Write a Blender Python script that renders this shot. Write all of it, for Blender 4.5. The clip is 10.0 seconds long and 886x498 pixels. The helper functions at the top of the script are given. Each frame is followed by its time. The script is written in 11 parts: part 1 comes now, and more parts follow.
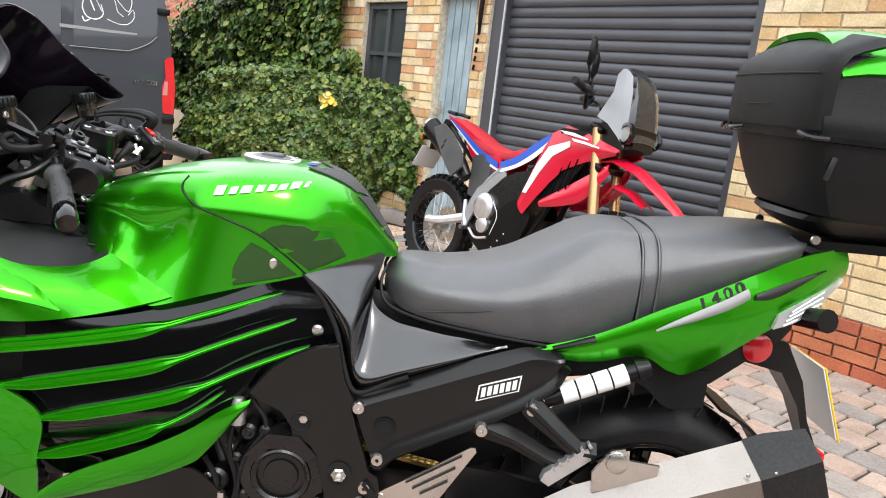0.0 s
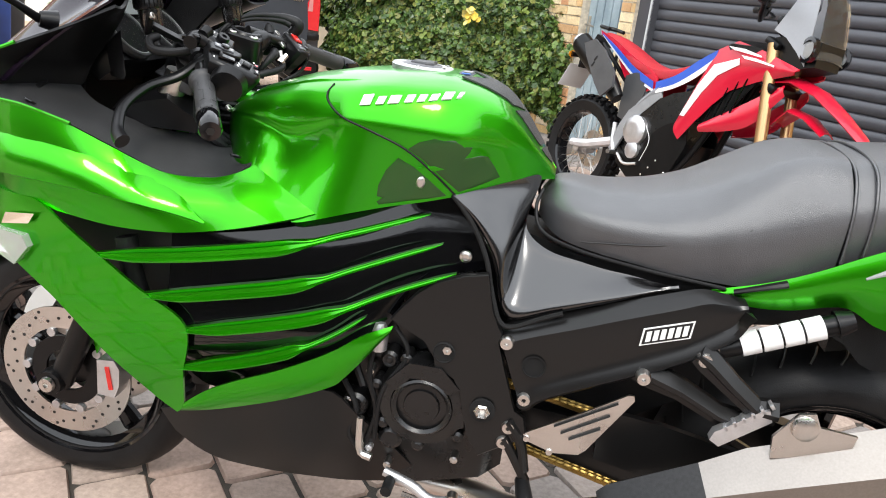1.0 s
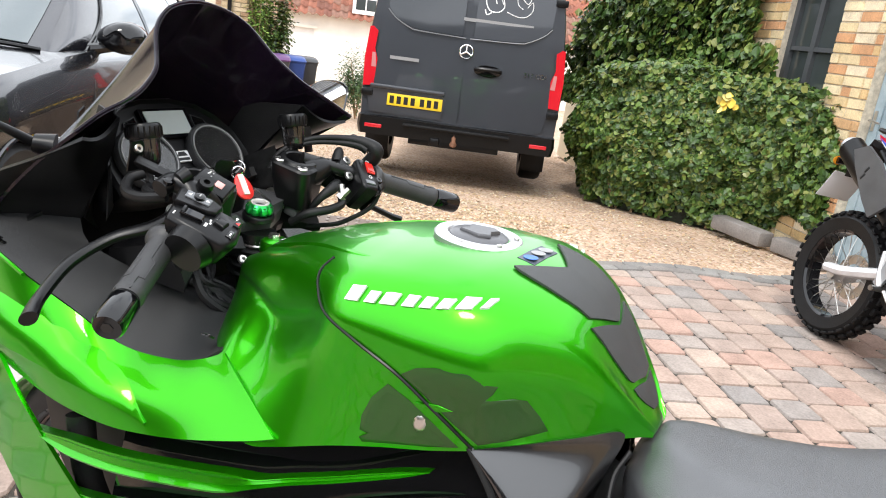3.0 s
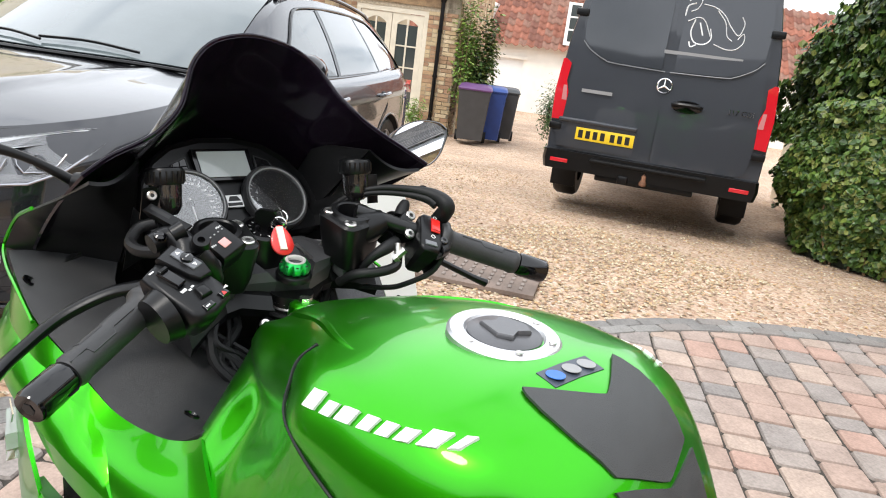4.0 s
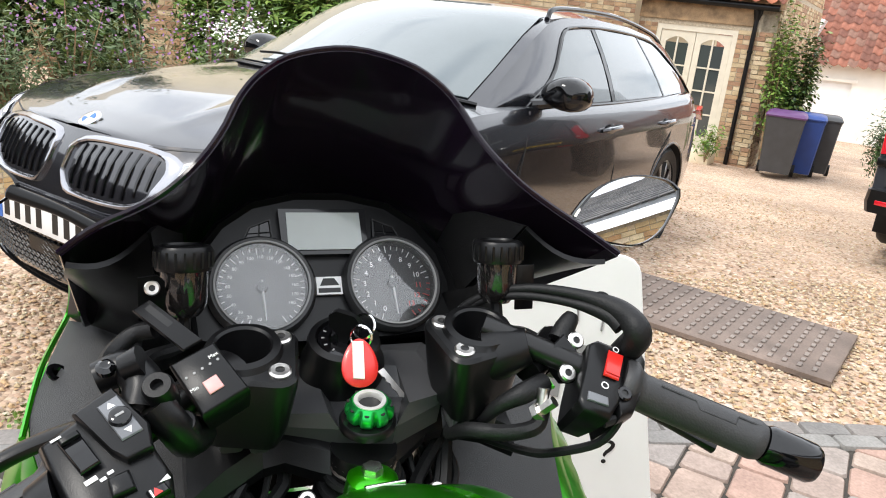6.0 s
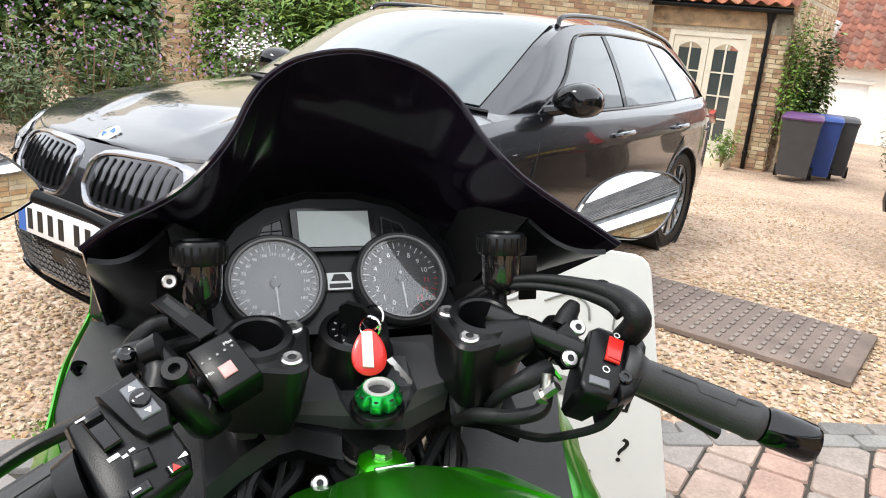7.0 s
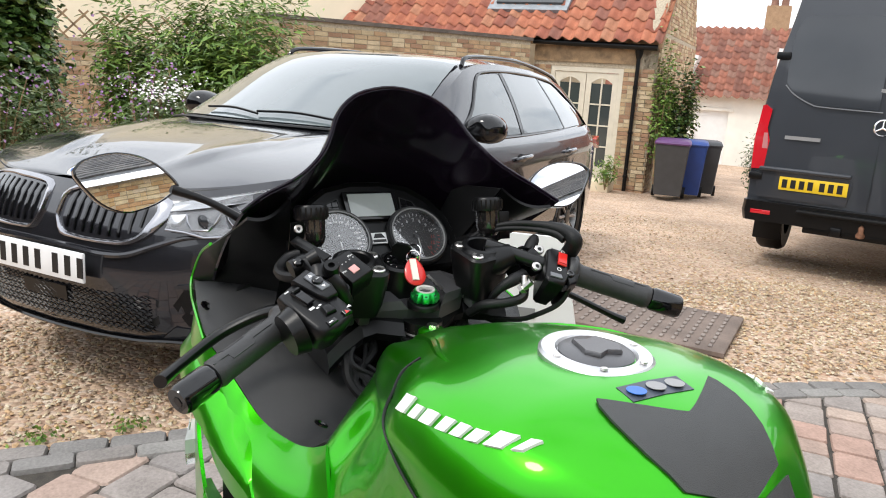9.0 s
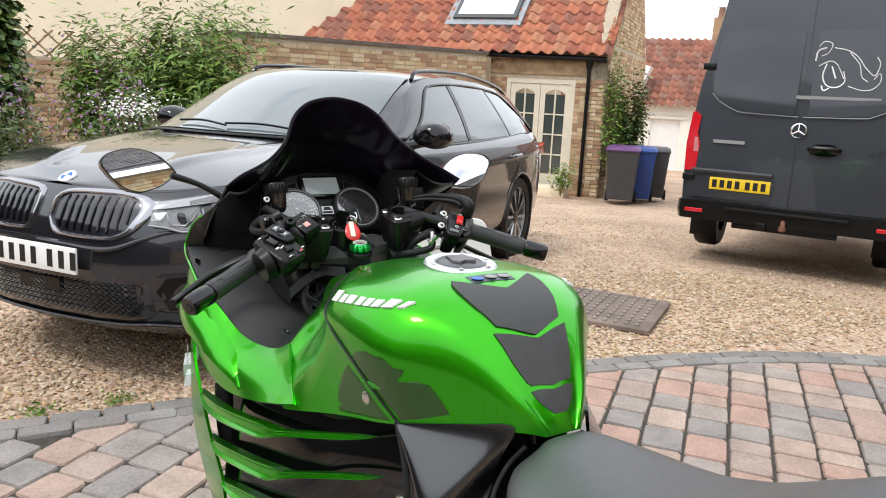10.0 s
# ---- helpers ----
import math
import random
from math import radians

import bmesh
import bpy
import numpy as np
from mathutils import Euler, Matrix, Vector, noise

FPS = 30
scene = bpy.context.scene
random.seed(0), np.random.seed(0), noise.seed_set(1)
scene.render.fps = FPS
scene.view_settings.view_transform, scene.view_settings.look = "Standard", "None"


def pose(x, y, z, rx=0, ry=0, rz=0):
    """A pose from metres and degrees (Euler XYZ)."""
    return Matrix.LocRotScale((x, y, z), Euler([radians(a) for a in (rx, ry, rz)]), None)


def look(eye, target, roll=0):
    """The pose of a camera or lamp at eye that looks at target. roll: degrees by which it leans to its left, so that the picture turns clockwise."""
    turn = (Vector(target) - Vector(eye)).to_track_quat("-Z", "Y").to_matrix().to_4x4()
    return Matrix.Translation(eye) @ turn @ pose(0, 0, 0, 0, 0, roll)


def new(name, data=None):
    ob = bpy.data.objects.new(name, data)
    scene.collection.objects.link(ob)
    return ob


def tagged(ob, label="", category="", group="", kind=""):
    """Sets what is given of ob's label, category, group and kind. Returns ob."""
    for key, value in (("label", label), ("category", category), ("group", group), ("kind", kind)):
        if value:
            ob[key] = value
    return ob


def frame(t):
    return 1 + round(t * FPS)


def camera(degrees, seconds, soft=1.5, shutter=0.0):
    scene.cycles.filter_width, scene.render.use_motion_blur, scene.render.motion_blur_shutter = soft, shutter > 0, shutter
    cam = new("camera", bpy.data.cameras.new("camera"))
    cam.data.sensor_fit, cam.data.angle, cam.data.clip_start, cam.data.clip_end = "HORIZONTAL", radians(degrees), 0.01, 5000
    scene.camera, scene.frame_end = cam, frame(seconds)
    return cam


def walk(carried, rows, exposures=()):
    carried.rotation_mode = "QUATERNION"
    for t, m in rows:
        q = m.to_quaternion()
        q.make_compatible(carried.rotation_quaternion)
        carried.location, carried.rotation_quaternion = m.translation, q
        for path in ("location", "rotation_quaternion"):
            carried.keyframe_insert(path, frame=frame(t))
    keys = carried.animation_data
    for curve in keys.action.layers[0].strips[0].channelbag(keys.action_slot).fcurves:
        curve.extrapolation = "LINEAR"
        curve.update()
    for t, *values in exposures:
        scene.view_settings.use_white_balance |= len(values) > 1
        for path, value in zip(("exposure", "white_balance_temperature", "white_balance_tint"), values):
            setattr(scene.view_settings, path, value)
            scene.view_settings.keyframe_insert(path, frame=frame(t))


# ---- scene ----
cam = camera(61.9, 10.0, 1.05)
PATH = [
    (0, (0.312, 0.252, 1.234), (0.213, 2.206, 0.817), 6.8),
    (0.5, (0.226, 0.293, 1.216), (-0.035, 2.196, 0.659), 6.8),
    (1, (0.253, 0.384, 1.192), (-0.164, 2.228, 0.539), 6.6),
    (1.5, (0.343, 0.498, 1.191), (-0.21, 2.309, 0.546), 6.9),
    (2, (0.37, 0.607, 1.252), (-0.332, 2.372, 0.626), 7.0),
    (2.5, (0.352, 0.799, 1.278), (-0.516, 2.499, 0.683), 7.4),
    (2.7, (0.339, 0.865, 1.296), (-0.603, 2.53, 0.712), 7.5),
    (3.8, (0.369, 1.21, 1.333), (-1.02, 2.533, 0.767), 7.7),
    (4, (0.349, 1.263, 1.344), (-1.117, 2.501, 0.778), 7.6),
    (4.5, (0.218, 1.372, 1.348), (-1.402, 2.394, 0.773), 7.9),
    (5, (0.108, 1.466, 1.338), (-1.616, 2.292, 0.751), 7.6),
    (5.5, (0.062, 1.559, 1.343), (-1.726, 2.234, 0.752), 6.9),
    (6, (0.04, 1.614, 1.339), (-1.782, 2.182, 0.741), 6.2),
    (7.5, (0.112, 1.619, 1.329), (-1.733, 2.145, 0.763), 4.4),
    (8, (0.183, 1.553, 1.338), (-1.647, 2.159, 0.805), 4.3),
    (8.5, (0.312, 1.42, 1.338), (-1.493, 2.123, 0.84), 4.0),
    (9, (0.453, 1.33, 1.326), (-1.327, 2.117, 0.867), 3.5),
    (9.5, (0.674, 1.288, 1.315), (-1.087, 2.13, 0.879), 3.2),
    (10, (0.892, 1.228, 1.33), (-0.86, 2.096, 0.908), 2.7),
]
walk(cam, [(t, look(eye, target, roll)) for t, eye, target, roll in PATH], [(0, 0.86), (2.7, 0.95), (4.5, 0.60), (6.0, .76), (7.5, .73), (8.5, .54), (10, 0.38)])

# ---- world and light ----
world = bpy.data.worlds.new("World")
scene.world = world
world.use_nodes = True
wn, wl = world.node_tree.nodes, world.node_tree.links
sky = wn.new("ShaderNodeTexSky")
sky.sky_type, sky.sun_disc = "NISHITA", False
sky.sun_elevation, sky.sun_rotation = radians(52), radians(200)
sky.dust_density, sky.air_density = 4.0, 1.0
cloud_co = wn.new("ShaderNodeTexCoord")
cloud_map = wn.new("ShaderNodeMapping")
cloud_map.inputs["Scale"].default_value = (1.6, 1.6, 4.0)
cloud = wn.new("ShaderNodeTexNoise")
cloud.inputs["Scale"].default_value, cloud.inputs["Detail"].default_value = 2.2, 7.0
cloud_ramp = wn.new("ShaderNodeValToRGB")
cloud_ramp.color_ramp.elements[0].position, cloud_ramp.color_ramp.elements[1].position = 0.12, 0.42
cloud_mix = wn.new("ShaderNodeMix")
cloud_mix.data_type = "RGBA"
cloud_mix.inputs[7].default_value = (9.0, 9.4, 10.0, 1)
wl.new(cloud_co.outputs["Generated"], cloud_map.inputs["Vector"])
wl.new(cloud_map.outputs["Vector"], cloud.inputs["Vector"])
wl.new(cloud.outputs["Fac"], cloud_ramp.inputs["Fac"])
wl.new(cloud_ramp.outputs["Color"], cloud_mix.inputs[0])
wl.new(sky.outputs["Color"], cloud_mix.inputs[6])
wl.new(cloud_mix.outputs[2], wn["Background"].inputs["Color"])
wn["Background"].inputs["Strength"].default_value = 0.15

sun = new("sun", bpy.data.lights.new("sun", "SUN"))
sun.data.energy, sun.data.angle, sun.data.color = 1.3, radians(14), (1.0, 0.96, 0.9)
sun.matrix_world = look((0.6, -3.0, 6.0), (-0.6, 1.2, 0))
scene.view_settings.exposure = 0.75


# ---- materials ----
def material(name, colour, rough=0.5, metal=0.0, scale=12.0, vary=0.15, bump=0.1, fine=0.0, coat=0.0, second=None,
             random_tint=0.0, coords="Object", spec=None, aniso=None):
    """A surface with two scales of variation: broad stains and fine grain, with relief."""
    m = bpy.data.materials.new(name)
    m.use_nodes = True
    n, l = m.node_tree.nodes, m.node_tree.links
    b = n["Principled BSDF"]
    tc = n.new("ShaderNodeTexCoord")
    big, small = n.new("ShaderNodeTexNoise"), n.new("ShaderNodeTexNoise")
    big.inputs["Scale"].default_value, big.inputs["Detail"].default_value = scale, 5
    small.inputs["Scale"].default_value, small.inputs["Detail"].default_value = fine or scale * 14, 3
    l.new(tc.outputs[coords], big.inputs["Vector"])
    l.new(tc.outputs[coords], small.inputs["Vector"])
    ramp = n.new("ShaderNodeValToRGB")
    c0 = [max(0, c * (1 - vary)) for c in colour]
    c1 = [min(1, c * (1 + vary)) for c in (second or colour)]
    ramp.color_ramp.elements[0].color, ramp.color_ramp.elements[1].color = (*c0, 1), (*c1, 1)
    ramp.color_ramp.elements[0].position, ramp.color_ramp.elements[1].position = 0.3, 0.7
    l.new(big.outputs["Fac"], ramp.inputs["Fac"])
    out = ramp.outputs["Color"]
    grain = n.new("ShaderNodeMix")
    grain.data_type, grain.blend_type = "RGBA", "OVERLAY"
    grain.inputs[0].default_value = min(0.6, vary)
    l.new(out, grain.inputs[6])
    l.new(small.outputs["Fac"], grain.inputs[7])
    out = grain.outputs[2]
    if random_tint:
        info, hsv = n.new("ShaderNodeObjectInfo"), n.new("ShaderNodeHueSaturation")
        mr = n.new("ShaderNodeMapRange")
        mr.inputs["To Min"].default_value, mr.inputs["To Max"].default_value = 1 - random_tint, 1 + random_tint
        l.new(info.outputs["Random"], mr.inputs["Value"])
        l.new(mr.outputs["Result"], hsv.inputs["Value"])
        l.new(out, hsv.inputs["Color"])
        out = hsv.outputs["Color"]
    l.new(out, b.inputs["Base Color"])
    rr = n.new("ShaderNodeMapRange")
    rr.inputs["To Min"].default_value, rr.inputs["To Max"].default_value = rough * 0.85, min(1, rough * 1.15)
    l.new(big.outputs["Fac"], rr.inputs["Value"])
    l.new(rr.outputs["Result"], b.inputs["Roughness"])
    b.inputs["Metallic"].default_value = metal
    b.inputs["Coat Weight"].default_value = coat
    b.inputs["Coat Roughness"].default_value = 0.03
    if spec is not None:
        b.inputs["Specular IOR Level"].default_value = spec
    if bump:
        bp = n.new("ShaderNodeBump")
        bp.inputs["Strength"].default_value, bp.inputs["Distance"].default_value = bump, 0.004
        l.new(small.outputs["Fac"], bp.inputs["Height"])
        l.new(bp.outputs["Normal"], b.inputs["Normal"])
    return m


def glass(name, colour=(0.9, 0.95, 0.95), rough=0.0, alpha=0.3, ior=1.5):
    """A thin pane: tinted see-through with a clear reflection that grows towards its edges."""
    m = bpy.data.materials.new(name)
    m.use_nodes = True
    n, l = m.node_tree.nodes, m.node_tree.links
    b = n["Principled BSDF"]
    b.inputs["Base Color"].default_value = (*colour, 1)
    b.inputs["Roughness"].default_value, b.inputs["Alpha"].default_value = max(.02, rough), alpha
    gloss, mix, fres = n.new("ShaderNodeBsdfGlossy"), n.new("ShaderNodeMixShader"), n.new("ShaderNodeFresnel")
    gloss.inputs["Roughness"].default_value, fres.inputs["IOR"].default_value = rough, ior
    l.new(fres.outputs["Fac"], mix.inputs["Fac"])
    l.new(b.outputs["BSDF"], mix.inputs[1])
    l.new(gloss.outputs["BSDF"], mix.inputs[2])
    l.new(mix.outputs["Shader"], n["Material Output"].inputs["Surface"])
    return m


def flat_paint(name, colour, rough=0.4, metal=0.0, coat=0.0):
    return material(name, colour, rough, metal, 6, 0.04, 0.0, 0, coat)


GREEN = material("lime_green_metallic", (0.030, 0.385, 0.001), 0.29, 0.90, 3, 0.04, 0.010, 1600, 0.45)
BLACK_GLOSS = material("gloss_black", (0.003, 0.003, 0.0036), 0.06, 0.0, 5, 0.1, 0.0, 0, 0.10, spec=0.45)
BLACK_SATIN = material("satin_black_plastic", (0.0040, 0.0040, 0.0044), 0.31, 0.0, 30, 0.15, 0.06, 900, spec=0.27)
BLACK_MATT = material("textured_black_plastic", (0.0060, 0.0060, 0.0064), 0.48, 0.0, 30, 0.2, 0.25, 700, spec=0.22)
FRAME_BLACK = material("satin_black_metal", (0.0060, 0.0058, 0.0058), 0.30, 0.0, 14, 0.10, 0.04, 900, spec=0.38)
ENGINE_BLACK = material("black_engine_casting", (0.0050, 0.0050, 0.0053), 0.28, 0.0, 30, 0.2, 0.10, 600, spec=0.50)
RUBBER = material("black_rubber", (0.0085, 0.0085, 0.009), 0.50, 0.0, 25, 0.25, 0.15, 400, spec=0.25)
VINYL = material("grained_black_vinyl", (0.050, 0.051, 0.055), 0.33, 0.0, 20, 0.12, 0.30, 750, spec=1.0)
YOKE_BLACK = material("satin_anodised_black", (0.042, 0.042, 0.044), 0.42, 0.0, 14, 0.10, 0.05, 700, spec=0.5)
GRIP = material("worn_grip_rubber", (0.030, 0.030, 0.031), 0.48, 0.0, 25, 0.2, 0.12, 500, spec=0.4)
STEEL = material("brushed_steel", (0.62, 0.60, 0.57), 0.28, 1.0, 10, 0.08, 0.05, 300)
TITANIUM = material("brushed_titanium", (0.30, 0.275, 0.25), 0.36, 1.0, 5, 0.14, 0.06, 260)
ALLOY = material("cast_alloy", (0.62, 0.62, 0.63), 0.4, 0.9, 20, 0.12, 0.1, 300)
CHROME = material("polished_chrome", (0.85, 0.85, 0.86), 0.08, 1.0, 6, 0.03, 0.0)
MIRROR = flat_paint("mirror_glass", (0.9, 0.9, 0.9), 0.01, 1.0)
WHITE = flat_paint("white_paint", (0.78, 0.78, 0.77), 0.35)
GOLD = material("gold_chain_plating", (0.30, 0.20, 0.06), 0.42, 1.0, 40, 0.2, 0.1, 300)
CARBON = material("carbon_fibre_weave", (0.008, 0.008, 0.0085), 0.32, 0.0, 160, 0.5, 0.10, 700, 0.1, spec=0.3)
RED = flat_paint("red_plastic", (0.62, 0.02, 0.015), 0.35, 0, 0.3)
RED_LENS = flat_paint("red_lens", (0.55, 0.01, 0.02), 0.12, 0, 0.8)
ANODIZED = flat_paint("green_anodised_aluminium", (0.02, 0.42, 0.08), 0.28, 0.85)
SMOKE = flat_paint("dark_smoked_acrylic", (0.0075, 0.004, 0.0095), 0.10, 0, 0.0)
SMOKE.node_tree.nodes["Principled BSDF"].inputs["Specular IOR Level"].default_value = 0.22
SMOKE.node_tree.nodes["Principled BSDF"].inputs["Alpha"].default_value = 0.96
# display grey, raised so that its colour holds the pale reflection
LCD = flat_paint("lcd_grey_with_glare", (0.36, 0.39, 0.38), 0.12, 0, 0.6)
GAUGE_BLACK = flat_paint("black_gauge_face", (0.02, 0.02, 0.022), 0.3)
CLEAR = glass("clear_plastic", (0.95, 0.95, 0.93), 0.05, 0.35)
SWING_PALE = material("bare_pale_alloy", (0.70, 0.69, 0.66), 0.35, 0.6, 10, 0.05, 0.05)
SMOKED_BOTTLE = glass("smoked_bottle", (0.010, 0.009, 0.009), 0.03, 0.8)
YELLOW = flat_paint("yellow_plate", (0.80, 0.55, 0.02), 0.4)
# black of print, also the shade painted into slots, drilled holes and vents
INK_AND_SHADE = flat_paint("black_ink_and_shade", (0.006, 0.006, 0.006), 0.5)
GREY_MARK = flat_paint("grey_print", (0.25, 0.25, 0.25), 0.5)
BLUE = flat_paint("blue_print", (0.02, 0.12, 0.45), 0.4)


# ---- shaping helpers ----
def mesh_of(bm, smooth=40):
    bmesh.ops.remove_doubles(bm, verts=bm.verts, dist=0.00005)
    bmesh.ops.recalc_face_normals(bm, faces=bm.faces)
    me = bpy.data.meshes.new("shape")
    bm.to_mesh(me)
    bm.free()
    if smooth:
        me.polygons.foreach_set("use_smooth", [True] * len(me.polygons))
        me.set_sharp_from_angle(angle=radians(smooth))
    return me


def part(name, bm, mat, parent, label="", smooth=40):
    ob = new(name, mesh_of(bm, smooth))
    ob.data.materials.append(mat)
    ob.parent = parent
    if label:
        ob["label"] = label
    return ob


def thing(name, m=None, label="", category="", group="", kind=""):
    ob = new(name)
    ob.empty_display_size = 0.1
    ob.matrix_world = m or Matrix()
    return tagged(ob, label, category, group, kind)


def solo(name, bm, mat, label="", category="", group="", kind="", m=None, smooth=40):
    ob = new(name, mesh_of(bm, smooth))
    ob.data.materials.append(mat)
    if m is not None:
        ob.matrix_world = m
    return tagged(ob, label, category, group, kind)


def box(size, at=(0, 0, 0), bevel=0.0, rot=None, bm=None, segs=2):
    bm = bm or bmesh.new()
    m = Matrix.Translation(at) @ (rot.to_4x4() if rot else Matrix()) @ Matrix.Diagonal((*size, 1))
    made = bmesh.ops.create_cube(bm, size=1.0, matrix=m)["verts"]
    if bevel:
        edges = list({e for v in made for e in v.link_edges})
        bmesh.ops.bevel(bm, geom=edges, offset=bevel, segments=segs, profile=0.5, affect="EDGES")
    return bm


def rotm(rx=0, ry=0, rz=0):
    return Euler([radians(a) for a in (rx, ry, rz)]).to_matrix()


def skin(bm, rings, close=False, cap=True):
    """Faces between rings of points, each ring closed."""
    vs = [[bm.verts.new(p) for p in r] for r in rings]
    n = len(vs[0])
    pairs = list(zip(vs, vs[1:])) + ([(vs[-1], vs[0])] if close else [])
    for a, b in pairs:
        for i in range(n):
            j = (i + 1) % n
            try:
                bm.faces.new((a[i], a[j], b[j], b[i]))
            except ValueError:
                pass
    if cap and not close:
        bm.faces.new(vs[0][::-1])
        bm.faces.new(vs[-1])
    return bm


def sheet(bm, rows):
    """Faces between open rows of points."""
    vs = [[bm.verts.new(p) for p in r] for r in rows]
    for a, b in zip(vs, vs[1:]):
        for i in range(len(a) - 1):
            bm.faces.new((a[i], a[i + 1], b[i + 1], b[i]))
    return bm


def thicken(bm, t):
    bmesh.ops.recalc_face_normals(bm, faces=bm.faces)
    bmesh.ops.solidify(bm, geom=list(bm.faces), thickness=t)
    return bm


def smooth_line(pts, n):
    """n points on a smooth curve through pts (Catmull-Rom)."""
    p = [Vector(q) for q in pts]
    if len(p) == 2:
        return [p[0].lerp(p[1], i / (n - 1)) for i in range(n)]
    p = [2 * p[0] - p[1], *p, 2 * p[-1] - p[-2]]
    out = []
    for i in range(n):
        u = i / (n - 1) * (len(p) - 3)
        k = min(int(u), len(p) - 4)
        t = u - k
        a, b, c, d = p[k:k + 4]
        out.append(0.5 * (2 * b + (c - a) * t + (2 * a - 5 * b + 4 * c - d) * t * t + (3 * b - a - 3 * c + d) * t ** 3))
    return out


def tube(pts, r, n=10, steps=0, bm=None, flat=1.0, cap=True):
    """A round bar along pts; r is one radius or one for each point."""
    bm = bm or bmesh.new()
    rs = r if isinstance(r, (list, tuple)) else [r] * len(pts)
    if steps:
        line = smooth_line(pts, steps)
        rs = [rs[min(len(rs) - 1, int(i / (steps - 1) * (len(rs) - 1)))] * (1 - f) + rs[min(len(rs) - 1, int(i / (steps - 1) * (len(rs) - 1)) + 1)] * f
              for i in range(steps) for f in [i / (steps - 1) * (len(rs) - 1) % 1]]
    else:
        line = [Vector(p) for p in pts]
    rings, side = [], None
    for i, p in enumerate(line):
        d = (line[min(i + 1, len(line) - 1)] - line[max(i - 1, 0)]).normalized()
        if side is None:
            side = d.orthogonal().normalized() if abs(d.z) > 0.9 else d.cross(Vector((0, 0, 1))).normalized()
        side = (side - d * side.dot(d)).normalized()
        up = side.cross(d)
        rings.append([p + (side * math.cos(a) + up * math.sin(a) * flat) * rs[i] for a in (2 * math.pi * k / n for k in range(n))])
    return skin(bm, rings, cap=cap)


def lathe(profile, n=32, axis="Z", at=(0, 0, 0), bm=None, rot=None, close=False):
    """A turned shape: profile holds (radius, height) pairs along the axis."""
    bm = bm or bmesh.new()
    turn = {"Z": Matrix.Identity(3), "Y": rotm(-90, 0, 0), "X": rotm(0, 90, 0)}[axis]
    m = rot or turn
    rings = [[Vector(at) + m @ Vector((max(r, 1e-5) * math.cos(a), max(r, 1e-5) * math.sin(a), h)) for a in (2 * math.pi * k / n for k in range(n))]
             for r, h in profile]
    return skin(bm, rings, close=close, cap=not close)


def plate(outline, depth, place, bm=None, bevel=0.0, holes=()):
    """A slab cut to an outline of (u, v) points; place maps (u, v, w) to the thing's space, w from 0 to depth."""
    bm = bm or bmesh.new()
    rings = []
    levels = [0, depth] if not bevel else [0, depth - bevel, depth]
    c = sum((Vector(p) for p in outline), Vector((0, 0))) / len(outline)
    for i, w in enumerate(levels):
        s = 1.0 if i < 2 or not bevel else 1 - bevel / max((Vector(p) - c).length for p in outline)
        rings.append([place(*(c + (Vector(p) - c) * s), w) for p in outline])
    return skin(bm, rings)


def lerp_table(table, x):
    """A smooth look-up in rows of (x, value...) that never overshoots its rows."""
    n = len(table)
    many = len(table[0]) > 2
    if x <= table[0][0] or x >= table[-1][0]:
        row = table[0] if x <= table[0][0] else table[-1]
        return list(row[1:]) if many else row[1]
    k = next(i for i in range(n - 1) if x <= table[i + 1][0])
    h = table[k + 1][0] - table[k][0]
    t = (x - table[k][0]) / h
    out = []
    for c in range(1, len(table[0])):
        gap = lambda i: table[i + 1][0] - table[i][0]
        slope = lambda i: (table[i + 1][c] - table[i][c]) / gap(i)

        def lean_at(i):
            if i == 0 or i == n - 1:
                return slope(0) if i == 0 else slope(n - 2)
            u, v = slope(i - 1), slope(i)
            if u * v <= 0:
                return 0.0
            w1, w2 = 2 * gap(i) + gap(i - 1), gap(i) + 2 * gap(i - 1)
            return (w1 + w2) / (w1 / u + w2 / v)

        y0, y1, m0, m1 = table[k][c], table[k + 1][c], lean_at(k) * h, lean_at(k + 1) * h
        out.append((2 * t ** 3 - 3 * t * t + 1) * y0 + (t ** 3 - 2 * t * t + t) * m0 + (3 * t * t - 2 * t ** 3) * y1 + (t ** 3 - t * t) * m1)
    return out if many else out[0]


def words(text, size, parent, m, mat, name="lettering", depth=0.0008, label="", bold=0.0, slant=0.0):
    """Lettering in the built-in font, as a mesh."""
    cu = bpy.data.curves.new("type", "FONT")
    cu.body, cu.size, cu.extrude, cu.align_x, cu.align_y = text, size, depth, "CENTER", "CENTER"
    cu.resolution_u, cu.offset, cu.shear = 3, bold, slant
    tmp = new("type", cu)
    me = bpy.data.meshes.new_from_object(tmp.evaluated_get(bpy.context.evaluated_depsgraph_get()))
    bpy.data.objects.remove(tmp)
    ob = new(name, me)
    me.materials.append(mat)
    ob.parent = parent
    ob.matrix_local = m
    if label:
        ob["label"] = label
    return ob


